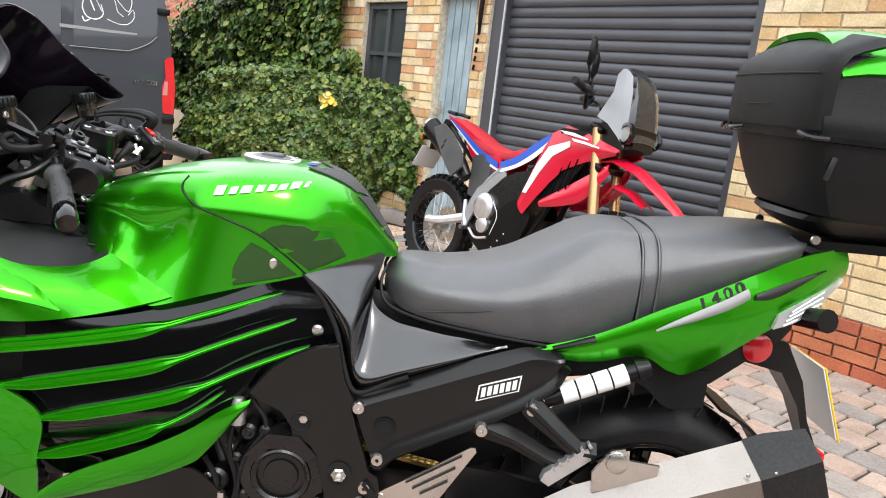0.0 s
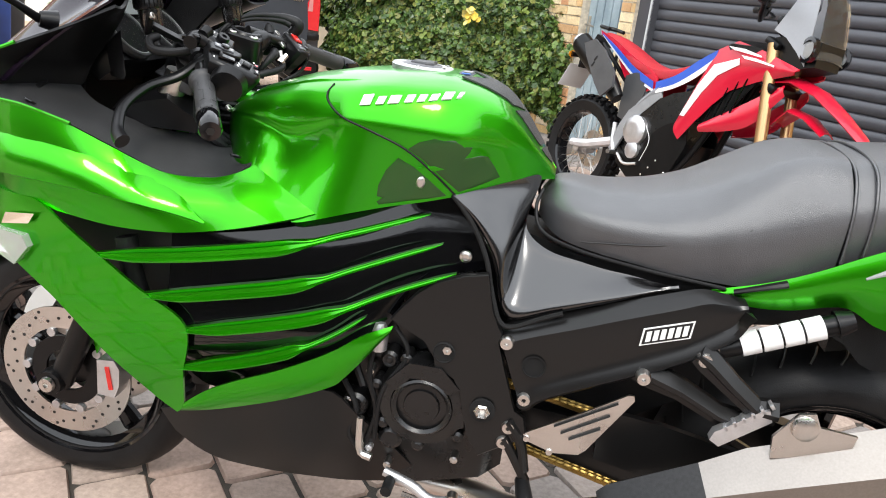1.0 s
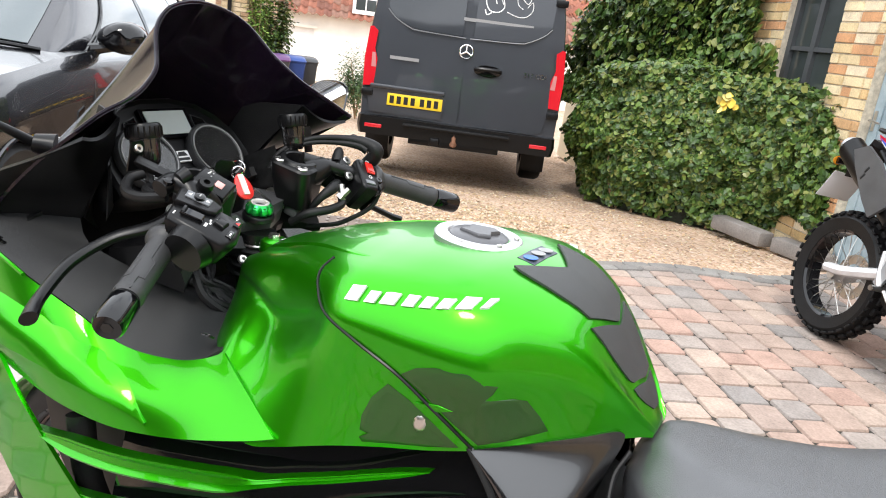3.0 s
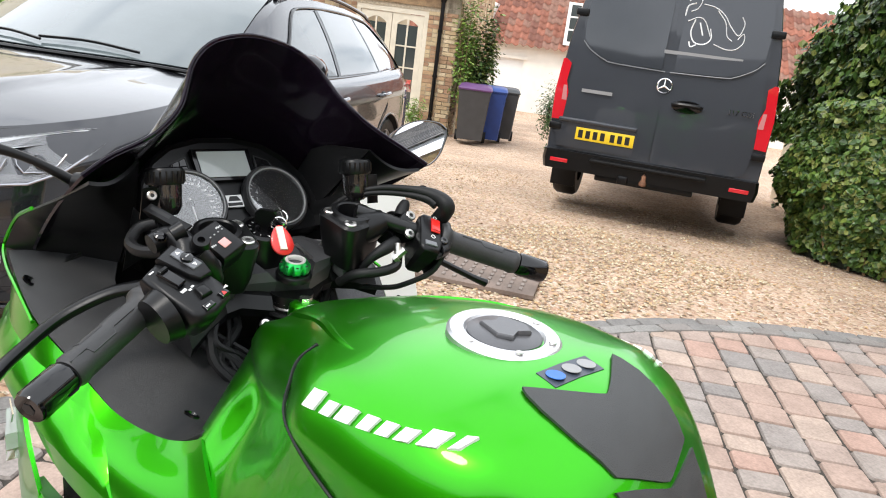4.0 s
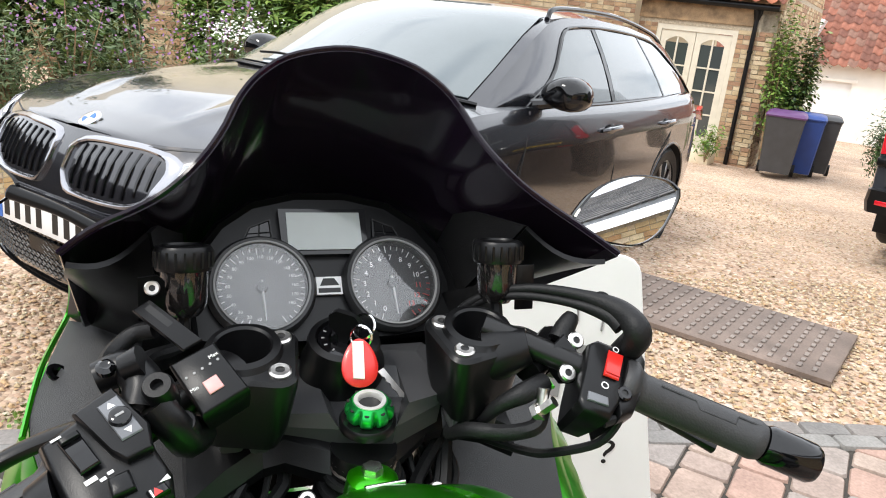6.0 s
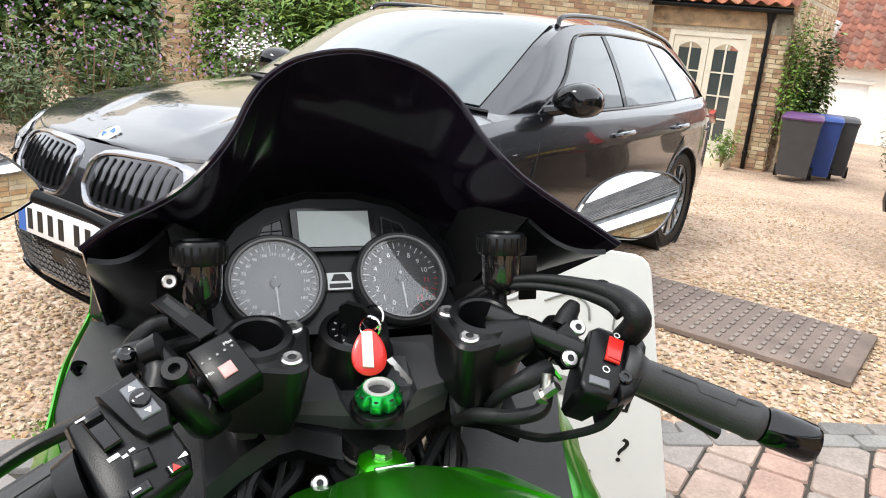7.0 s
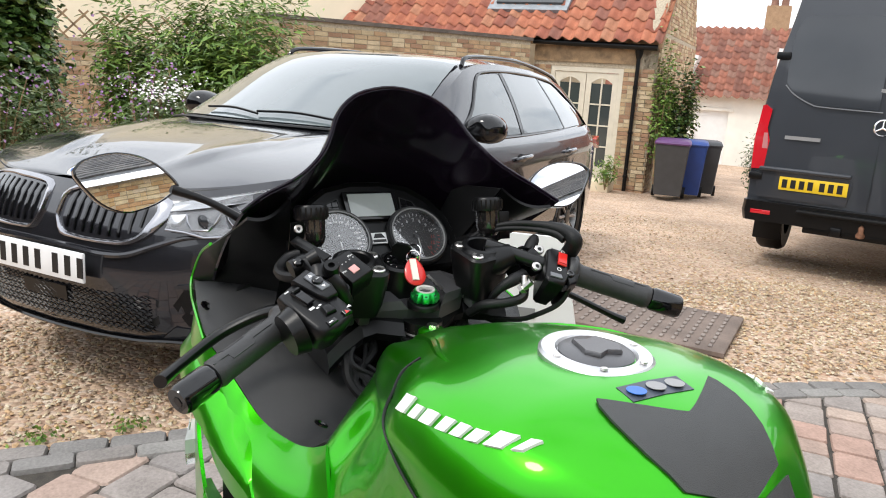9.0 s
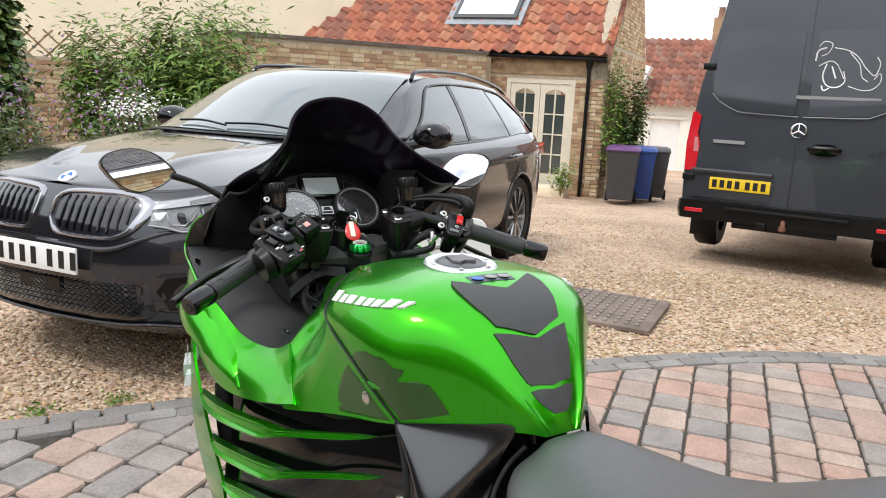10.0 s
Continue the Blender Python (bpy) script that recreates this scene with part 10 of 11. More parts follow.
for sgn in (-1, 1):
    door_ol = [(sgn * .008, .59), (sgn * .73, .60), (sgn * .80, .635), (sgn * .825, .80), (sgn * .816, 1.17), (sgn * .77, 1.79), (sgn * .70, 2.28), (sgn * .66, 2.35), (sgn * .008, 2.36)]
    vd = rear_panel("rear_door", door_ol, VAN_PAINT, van, 0.0, 0.016)
    g_ol = [(sgn * .05, 1.40), (sgn * .45, 1.41), (sgn * .55, 1.43), (sgn * .68, 1.495), (sgn * .75, 1.58), (sgn * .76, 1.79), (sgn * .735, 2.01), (sgn * .69, 2.095), (sgn * .62, 2.12), (sgn * .05, 2.12)]
    rear_panel("door_panel_recess", g_ol, VAN_GLASS if sgn < 0 else VAN_PAINT, vd, 0.016, 0.020, "glossy dark upper panel")
    # paler tube along the pressed edge; its highlight is put into the colour
    part("swage_line", tube([rear(sgn * x, z, .019) for x, z in ((.02, 1.387), (.45, 1.40), (.55, 1.42), (.68, 1.488), (.755, 1.561))], .0050, 5, 24), flat_paint("swage_highlight", (.20, .21, .22), .4) if sgn < 0 else bpy.data.materials["swage_highlight"], vd)
    lamp = [(sgn * .825, .86), (sgn * .922, .852), (sgn * .930, 1.1), (sgn * .904, 1.385), (sgn * .875, 1.392), (sgn * .826, 1.354), (sgn * .841, 1.2), (sgn * .809, 1.1)]
    tl = part("tail_lamp", skin(bmesh.new(), [[rear(x, z, o) for x, z in lamp] for o in (-.03, .020)]), RED_LENS, van, "tall red rear lamp cluster")
    part("clear_band", skin(bmesh.new(), [[rear(x, z, o) for x, z in ((sgn * .815, 1.03), (sgn * .86, 1.03), (sgn * .862, 1.16), (sgn * .832, 1.16))] for o in (.015, .0225)]), flat_paint("pale_pink_lens", (.50, .20, .20), .15, 0, .6) if sgn < 0 else bpy.data.materials["pale_pink_lens"], tl)
    for x, z in ((.875, .795), (.805, 1.795)):
        part("hinge", box((.11, .05, .06), rear(sgn * x, z, .02), .01), BLACK_SATIN, van)
    part("bumper_reflector", box((.16, .01, .035), (sgn * .78, -.105, .50), .004), RED_LENS, van)
rear_panel("plate_recess", [(-.84, .62), (-.16, .62), (-.13, .80), (-.20, .86), (-.84, .86), (-.88, .82)], VAN_PAINT, van, .016, .030)
npv = part("number_plate", box((.52, .010, .111), rear(-.42, .755, .036), .003), YELLOW, van, "yellow rear number plate with plain dark bars")
for k in range(7):
    part("plate_mark", box((.040, .003, .070), rear(-.42 - .215 + .066 * k + (.022 if k > 3 else 0), .755, .0425), 0), INK_AND_SHADE, npv)
part("plate_lamp_bar", box((.70, .05, .035), rear(-.50, .865, .04), .012), VAN_PAINT, van)
st = part("round_badge", lathe([(.060, 0), (.067, .004), (.060, .010), (.054, .004)], 32, at=rear(0, 1.27, .016), rot=rotm(90, 0, 0), close=True), CHROME, van, "round chrome badge with three spokes")
for a in (90, 210, 330):
    part("badge_spoke", tube([rear(0, 1.27, .022), rear(.058 * math.cos(radians(a)), 1.27 + .058 * math.sin(radians(a)), .022)], [.009, .004], 6), CHROME, st)
vh = part("door_handle", tube([rear(.10, 1.125, .02), rear(.14, 1.135, .05), rear(.30, 1.135, .05), rear(.34, 1.125, .02)], .018, 8, 12), BLACK_SATIN, van)
part("handle_cup", lathe([(0, .0), (.13, .0), (.12, .006), (0, .004)], 24, at=rear(.22, 1.12, .016), rot=rotm(90, 0, 0) @ Matrix.Diagonal((1, .42, 1))), BLACK_GLOSS, vh)
part("model_bar", box((.27, .003, .030), rear(-.56, 1.135, .018), 0), GREY_MARK, van, "small chrome model name shown as a bar")
words("317 CDI", .062, van, Matrix.Translation(rear(.66, 1.13, .019)) @ pose(0, 0, 0, 90, 0, 0), CHROME, "model_lettering", .002)
bmp = part("bumper", skin(bmesh.new(), [[(x * k, y, z) for x, z in ((-.92, .42), (.92, .42), (.938, .5), (.93, .59), (-.93, .59), (-.938, .5))] for y, k in ((.10, 1.0), (-.06, 1.0), (-.10, .97))]), BLACK_SATIN, van)
part("bumper_step", box((1.0, .10, .03), (0, -.10, .545), .01), BLACK_MATT, bmp)
tb = part("tow_bar", box((.86, .08, .055), (-.01, -.03, .395), .01), BLACK_SATIN, van)
part("tow_ball", lathe([(0, -.03), (.03, -.02), (.035, .0), (.02, .03), (.022, .06), (0, .09)], 14, at=(-.01, -.11, .42)), material("rusty_steel", (.25, .13, .08), .7, .6, 30, .3, .3), tb)
part("tow_socket", box((.09, .06, .08), (-.19, -.09, .415), .015), BLACK_SATIN, tb)
for sgn in (-1, 1):
    for y in (1.0, 4.65):
        w = part("wheel", lathe([(.20, -.11), (.33, -.115), (.355, -.08), (.355, .08), (.33, .115), (.20, .11)], 36, "X", (sgn * .82, y, .355), close=True), RUBBER, van)
        part("rim", lathe([(0, -.06), (.20, -.06), (.205, .06), (.0, .07)], 24, "X", (sgn * .82, y, .355)), BLACK_SATIN, w)
    part("mud_flap", box((.24, .02, .40), (sgn * .81, .55, .36), .004), BLACK_MATT, van)
# line drawing on the door: a motorcycle outline in plain white strokes
sketch = [[(.06, 1.98), (.10, 2.02), (.16, 2.0), (.14, 1.93), (.09, 1.90)], [(.05, 1.86), (.06, 1.94), (.12, 1.97)], [(.18, 1.97), (.28, 1.95), (.36, 1.90), (.42, 1.82)], [(.08, 1.82), (.16, 1.86), (.22, 1.83), (.28, 1.72)],
          [(.14, 1.84), (.12, 1.74), (.16, 1.66), (.24, 1.65), (.29, 1.70), (.27, 1.78)], [(.18, 1.82), (.22, 1.72)], [(.30, 1.93), (.38, 1.84), (.41, 1.74), (.46, 1.70)], [(.12, 1.66), (.14, 1.62), (.18, 1.64)], [(.32, 1.66), (.42, 1.63), (.50, 1.64), (.55, 1.70), (.54, 1.77), (.50, 1.72)], [(.42, 1.82), (.50, 1.75), (.53, 1.84), (.50, 1.90)]]
for st_ in sketch:
    part("logo_stroke", tube([rear(x, z, .0185) for x, z in st_], .0085, 5, 16, flat=.5), WHITE, van)
part("web_address_bar", box((.64, .002, .030), rear(.26, 1.555, .0185), 0), GREY_MARK, van, "small line of white lettering shown as a bar")


# ---- red adventure motorcycle before the garage ----
# its space: x forward, y to its left (away from the drive), z up
RED_PAINT = material("bright_red_plastic", (0.56, 0.006, 0.030), 0.30, 0.0, 4, 0.06, 0.03, 500, 0.4)
RED_SEAT = material("red_seat_cover", (0.42, 0.012, 0.022), 0.65, 0.0, 20, 0.12, 0.3, 500)
GOLD_FORK = material("gold_anodised_fork", (0.62, 0.40, 0.20), 0.32, 0.9, 8, 0.08, 0.05)
BLUE_GRAPHIC = flat_paint("blue_graphic", (0.03, 0.10, 0.50), 0.35)
GREY_COVER = material("grey_silver_plastic", (0.30, 0.31, 0.32), 0.45, 0.2, 12, 0.1, 0.1, 300)
dirt_m = pose(0.0, 5.2, 0.0, 0, 0, -47) @ pose(0, 0, 0, -7, 0, 0)
dirt = thing("adventure_motorcycle", dirt_m, "red adventure motorcycle on its side stand before the shutter", "motorcycle")


def knobbly(cx, cz, r, w, rim, front):
    ty_ = part("wheel", lathe([(rim, -w * .40), (r - .03, -w * .5), (r - .006, -w * .36), (r, -w * .12), (r, w * .12), (r - .006, w * .36), (r - .03, w * .5), (rim, w * .40)], 48, "Y", (cx, 0, cz), close=True), RUBBER, dirt, "knobbly tyre on wire-spoked wheel")
    bm = bmesh.new()
    n = 36
    for k in range(n):
        a = 2 * math.pi * k / n
        for j, (y, hh) in enumerate(((-.40, .012), (-.14, .018), (.14, .018), (.40, .012))):
            aa = a + (math.pi / n if j % 2 else 0)
            rr = r - (.014 if abs(y) > .3 else 0) + hh * .4
            box((.036, w * .20, hh), (cx + rr * math.sin(aa), y * w, cz + rr * math.cos(aa)), .003, Euler((0, aa, 0)).to_matrix(), bm, 1)
    kn = part("tread", bm, RUBBER, ty_)
    kn["kind"] = "stuff"
    part("rim", lathe([(rim - .012, -w * .30), (rim + .006, -w * .40), (rim - .004, 0), (rim + .006, w * .40), (rim - .012, w * .30)], 44, "Y", (cx, 0, cz), close=True), BLACK_GLOSS, ty_)
    part("hub", lathe([(0, -.07), (.03, -.07), (.035, -.03), (.045, -.02), (.045, .02), (.035, .03), (.03, .07), (0, .07)], 20, "Y", (cx, 0, cz)), ALLOY, ty_)
    for k in range(28):
        a = 2 * math.pi * k / 28
        sgn = -1 if k % 2 else 1
        part("spoke", tube([(cx + .04 * math.cos(a + .5 * (1 if k % 4 < 2 else -1)), sgn * .035, cz + .04 * math.sin(a + .5 * (1 if k % 4 < 2 else -1))), (cx + (rim - .008) * math.cos(a), 0, cz + (rim - .008) * math.sin(a))], .0022, 5), STEEL, ty_)
    d = part("brake_disc", lathe([(.07, -.002), (.12 if not front else .135, -.002), (.12 if not front else .135, .002), (.07, .002)], 40, "Y", (cx, .06, cz), close=True), STEEL, ty_)
    return ty_


knobbly(-.03, .345, .325, .13, .235, False)
knobbly(1.42, .355, .345, .10, .270, True)


def dpanel(name, top, bot, mat, y0, y1=None, side=-1, thick=.008, n=20, curve=.0, parent=None, label="", crisp=False):
    """A side panel between two (x, z) lines at half width y0 (rear) to y1 (front)."""
    if crisp:
        span = lambda pts: [Vector((p[0] + (q[0] - p[0]) * k / 5, 0, p[1] + (q[1] - p[1]) * k / 5)) for p, q in zip(pts, pts[1:]) for k in range(5)] + [Vector((pts[-1][0], 0, pts[-1][1]))]
        a, b = span(top), span(bot)
        n = len(a)
    else:
        a = smooth_line([(x, 0, z) for x, z in top], n)
        b = smooth_line([(x, 0, z) for x, z in bot], n)
    y1 = y0 if y1 is None else y1
    rows = []
    for i, (p, q) in enumerate(zip(a, b)):
        w = y0 + (y1 - y0) * i / (n - 1)
        rows.append([(v.x, side * (w + curve * math.sin(math.pi * j / 5)), v.z) for j, v in enumerate([p.lerp(q, j / 5) for j in range(6)])])
    return part(name, thicken(sheet(bmesh.new(), rows), thick), mat, parent or dirt, label)


# swingarm, frame, engine
SWING = material("bright_cast_aluminium", (0.78, 0.78, 0.79), 0.45, 0.5, 20, 0.08, 0.1, 300)
part("swingarm", tube([(-.05, -.085, .37), (.10, -.088, .39), (.37, -.08, .47)], [.032, .036, .040], 8, 8, flat=.8), SWING, dirt, "silver alloy swingarm")
part("swingarm", tube([(-.05, .085, .37), (.10, .088, .39), (.37, .08, .47)], [.032, .036, .040], 8, 8, flat=.8), SWING, dirt, "silver alloy swingarm")
for sd in (-1, 1):
    part("frame_tube", tube([(.36, sd * .09, .44), (.42, sd * .10, .62), (.52, sd * .11, .75), (.75, sd * .10, .92), (1.10, sd * .05, 1.05)], .020, 8, 20), GREY_COVER, dirt)
    part("frame_tube", tube([(.36, sd * .09, .44), (.55, sd * .11, .36), (.85, sd * .10, .40), (1.08, sd * .04, .95)], .018, 8, 20), BLACK_SATIN, dirt)
    part("sub_frame", tube([(.45, sd * .09, .70), (.20, sd * .085, .86), (-.02, sd * .07, 1.0)], .014, 8, 10), BLACK_SATIN, dirt)
    part("foot_bracket", tube([(.30, sd * .10, .56), (.34, sd * .12, .46), (.38, sd * .13, .40)], .014, 8, 8), ALLOY, dirt)
    part("foot_peg", tube([(.40, sd * .12, .40), (.41, sd * .20, .40)], .014, 8), STEEL, dirt)
for sd in (-1, 1):
    part("pivot_plate", plate([(.325, .41), (.365, .385), (.405, .47), (.455, .57), (.52, .66), (.63, .765), (.62, .80), (.50, .735), (.41, .655), (.36, .56)], .014, lambda u, v, w, sd=sd: Vector((u, sd * (.112 + w), v)), bevel=.004), GREY_COVER, dirt, "silver grey frame plate")
    part("plate_line", tube([(.60, sd * .147, .60), (.655, sd * .147, .52), (.625, sd * .147, .40)], .0022, 5, 14), WHITE, dirt)
en = part("engine", skin(bmesh.new(), [[(x, -w, z0), (x, w, z0), (x, w, z1), (x, -w, z1)] for x, w, z0, z1 in ((.36, .09, .40, .60), (.50, .12, .34, .68), (.70, .12, .34, .80), (.82, .09, .40, .84))]), ENGINE_BLACK, dirt)
part("clutch_cover", lathe([(.0, -.02), (.085, -.02), (.085, .015), (.07, .03), (.035, .034), (0, .03)], 30, at=(.515, -.13, .555), rot=rotm(90, 0, 0)), ALLOY, en, "silver clutch cover")
part("water_pump", lathe([(.0, -.02), (.05, -.02), (.05, .015), (.03, .025), (0, .025)], 24, at=(.54, -.135, .445), rot=rotm(90, 0, 0)), ALLOY, en)
for k in range(6):
    a = k * 1.05
    part("cover_bolt", lathe([(0, 0), (.006, 0), (.005, .005), (0, .005)], 8, at=(.515 + .078 * math.cos(a), -.146, .555 + .078 * math.sin(a)), rot=rotm(90, 0, 0)), STEEL, en)
part("brake_pedal", tube([(.44, -.15, .40), (.52, -.16, .36), (.62, -.16, .38)], .009, 8, 10), STEEL, dirt)
dpanel("skid_plate", [(.42, .44), (.55, .40), (.66, .58), (.80, .66), (.88, .62)], [(.42, .36), (.55, .29), (.68, .27), (.82, .34), (.90, .56)], BLACK_SATIN, .135, .125, label="black belly fairing")
dpanel("skid_plate", [(.42, .44), (.55, .40), (.66, .58), (.80, .66), (.88, .62)], [(.42, .36), (.55, .29), (.68, .27), (.82, .34), (.90, .56)], BLACK_SATIN, .135, .125, 1)
part("skid_bottom", skin(bmesh.new(), [[(x, -.13, z), (x, .13, z), (x, .13, z + .02), (x, -.13, z + .02)] for x, z in ((.42, .35), (.55, .28), (.68, .26), (.82, .33), (.90, .54))]), BLACK_SATIN, dirt)
for k in range(5):
    part("panel_rivet", lathe([(0, 0), (.006, 0), (.004, .003), (0, .003)], 8, at=(.66 + .04 * k, -.144, .33 + .05 * (k % 3)), rot=rotm(90, 0, 0)), STEEL, dirt)
# seat and tail
GREY_DARK = material("dark_grey_side_plastic", (.055, .057, .060), .35, 0, 12, .1, .08, 400)
SEATD = [(-.06, 1.075, 1.03, .05), (.05, 1.06, .99, .07), (.20, 1.005, .93, .095), (.38, .945, .88, .115), (.55, .925, .86, .11), (.70, .965, .88, .09), (.82, 1.04, .94, .07), (.90, 1.09, 1.0, .055)]
rings = []
for k in range(25):
    x = -.06 + .96 * k / 24
    zt, zl, w = lerp_table(SEATD, x)
    half = [(0, zt), (w * .6, zt - .004), (w * .92, zt - .02), (w, zt - .05), (w * .95, zl)]
    rings.append([(x, -y, z) for y, z in half] + [(x, y, z) for y, z in half[::-1][:-1]])
part("seat", skin(bmesh.new(), rings), RED_SEAT, dirt, "long red seat")
for sd in (-1, 1):
    dpanel("tail_panel", [(-.07, 1.075), (.10, 1.03), (.30, .955), (.48, .90), (.56, .86)], [(-.05, 1.05), (.12, .97), (.26, .84), (.40, .76), (.56, .80)], RED_PAINT, .08, .12, sd, .006, label="red side panel with blue and white stripes")
    dpanel("stripe_blue", [(-.04, 1.06), (.14, .99), (.34, .90), (.54, .84)], [(-.03, 1.05), (.14, .965), (.36, .855), (.55, .80)], BLUE_GRAPHIC, .088, .127, sd, .002, parent=None)
    dpanel("stripe_white", [(-.03, 1.052), (.14, .968), (.36, .858), (.55, .803)], [(-.03, 1.044), (.14, .952), (.36, .838), (.55, .785)], WHITE, .088, .127, sd, .002)
    dpanel("side_number", [(.30, .84), (.40, .87), (.50, .83)], [(.32, .60), (.40, .60), (.48, .72)], GREY_DARK, .118, .122, sd, .006)
    dpanel("tank_stripe", [(.56, .84), (.70, .90), (.82, .99), (.93, 1.06)], [(.57, .80), (.70, .85), (.82, .93), (.93, 1.02)], BLUE_GRAPHIC, .128, .135, sd, .003)
    dpanel("tank_stripe", [(.57, .80), (.70, .85), (.82, .93), (.93, 1.02)], [(.58, .78), (.71, .83), (.83, .90), (.93, .99)], WHITE, .128, .135, sd, .003)
    # tank and radiator shrouds
    dpanel("shroud", [(.80, .645), (.865, .87), (.925, 1.06), (1.03, 1.118), (1.18, 1.09), (1.40, 1.03)], [(.855, .575), (.925, .69), (.99, .785), (1.06, .872), (1.20, .940), (1.38, 1.0)], RED_PAINT, .150, .10, sd, .008, 26, .018, crisp=True, label="red radiator shroud with white graphic")
    dpanel("shroud_stripe", [(.835, .70), (.89, .875), (.945, .985), (1.08, 1.035)], [(.865, .70), (.925, .835), (.985, .935), (1.09, 1.005)], WHITE, .168, .140, sd, .003, 16, crisp=True)
    dpanel("shroud_stripe", [(1.00, 1.085), (1.10, 1.082), (1.20, 1.062)], [(1.04, 1.070), (1.12, 1.062), (1.20, 1.054)], WHITE, .149, .136, sd, .003, 16, crisp=True)
    dpanel("shroud_stripe", [(1.10, 1.050), (1.18, 1.045), (1.28, 1.028)], [(1.12, 1.036), (1.20, 1.030), (1.28, 1.020)], WHITE, .154, .130, sd, .003, 16, crisp=True)
    dpanel("radiator_guard", [(.92, .86), (1.02, .92), (1.14, .96), (1.20, .95)], [(.90, .68), (.98, .70), (1.06, .74), (1.14, .86)], BLACK_SATIN, .115, .10, sd, .006)
    for k in range(5):
        part("guard_bar", tube([(.93 + .045 * k, sd * .125, .69 + .02 * k), (.97 + .045 * k, sd * .12, .90 + .012 * k)], .005, 5), BLACK_GLOSS, dirt)
    dpanel("lower_wing", [(.95, .68), (1.10, .78), (1.24, .88), (1.34, .95)], [(.96, .64), (1.12, .68), (1.24, .74), (1.36, .90)], RED_PAINT, .13, .09, sd, .006, 16, .015, label="red lower wing")
    # fork
    fk = part("fork_leg", tube([(1.40, sd * .095, .34), (1.325, sd * .095, .62)], .024, 12), BLACK_SATIN, dirt)
    part("fork_tube", tube([(1.335, sd * .095, .58), (1.215, sd * .095, 1.13)], .029, 14), GOLD_FORK, fk, "gold anodised upside-down fork tube")
    part("fork_guard", skin(bmesh.new(), [[(x, sd * y, z) for x, z in ((1.36, .30), (1.42, .32), (1.40, .56), (1.345, .64), (1.33, .55))] for y in (.118, .130)]), RED_PAINT, fk)
    # bars turned hard to one side
    bc, bu = Vector((1.06, -.06, 1.235)), Vector((.60, -.80, 0)).normalized() * -sd
    bu2 = Vector((-bu.y, bu.x, 0)) * sd
    hb_ = part("handlebar", tube([bc, bc + bu * .08 + Vector((0, 0, .02)), bc + bu * .20 + Vector((0, 0, .07)), bc + bu * .38 + bu2 * .05 + Vector((0, 0, .085))], .012, 10, 16), BLACK_SATIN, dirt)
    part("grip", tube([bc + bu * .27 + bu2 * .02 + Vector((0, 0, .078)), bc + bu * .40 + bu2 * .055 + Vector((0, 0, .088))], .018, 12), RUBBER, hb_)
    part("hand_lever", tube([bc + bu * .22 - bu2 * .03 + Vector((0, 0, .065)), bc + bu * .30 - bu2 * .05 + Vector((0, 0, .06)), bc + bu * .37 - bu2 * .03 + Vector((0, 0, .06))], .007, 6, 10), BLACK_SATIN, hb_)
    part("switch_pod", box((.05, .05, .05), bc + bu * .235 + Vector((0, 0, .075)), .012, rotm(0, 20, 40)), BLACK_SATIN, hb_)
    part("fluid_cup", lathe([(0, -.02), (.02, -.02), (.022, .015), (0, .018)], 14, at=bc + bu * .19 + Vector((0, 0, .105))), BLACK_SATIN, hb_)
    ms = part("mirror_stem", tube([bc + bu * .20 + Vector((0, 0, .09)), bc + bu * .21 + Vector((0, 0, .15)), bc + bu * .22 + bu2 * .02 + Vector((0, 0, .21))], .006, 8, 10), BLACK_SATIN, hb_)
    part("mirror_head", skin(bmesh.new(), [[bc + bu * (.22 + u * .055 * k) + bu2 * (.02 + w) + Vector((0, 0, .27 + v * .075 * k)) for u, v in ((-.5, -1), (.5, -1), (.95, -.1), (.8, .7), (.3, 1), (-.3, 1), (-.8, .7), (-.95, -.1))] for k, w in ((.5, -.03), (.95, -.015), (1, 0), (.94, .006))]), BLACK_SATIN, ms)
part("tank_top", skin(bmesh.new(), [[(x, -w, z), (x, -w * .5, z + .03), (x, w * .5, z + .03), (x, w, z)] + [(x, w, z - .15), (x, -w, z - .15)] for x, w, z in ((.86, .10, 1.04), (1.0, .13, 1.10), (1.15, .12, 1.10), (1.24, .08, 1.08))]), BLACK_SATIN, dirt)
# exhaust
ex2 = part("silencer", tube([(.30, -.135, .70), (.20, -.145, .78), (.02, -.15, .89), (-.14, -.15, .98)], [.035, .052, .060, .058], 16, 14, flat=1.15), BLACK_SATIN, dirt, "black silencer with grey heat shield")
part("silencer_end", tube([(-.135, -.15, .978), (-.165, -.15, .995)], [.058, .045], 16), ALLOY, ex2)
SHIELD = material("grey_heat_shield", (.085, .088, .092), .38, .2, 14, .12, .08, 500)
part("heat_shield", skin(bmesh.new(), [[(x, -.200 - w, z) for x, z in ((.235, .69), (.315, .76), (.30, .84), (.17, .955), (.06, 1.01), (-.03, .975), (.02, .90), (.15, .76))] for w in (0, .012, .016)]), SHIELD, ex2, "grey heat shield")
for k in range(2):
    part("shield_slot", box((.012, .003, .035), (.10 + .012 * k, -.2175, .865 + .035 * k), .002, rotm(0, 35, 0)), INK_AND_SHADE, ex2)
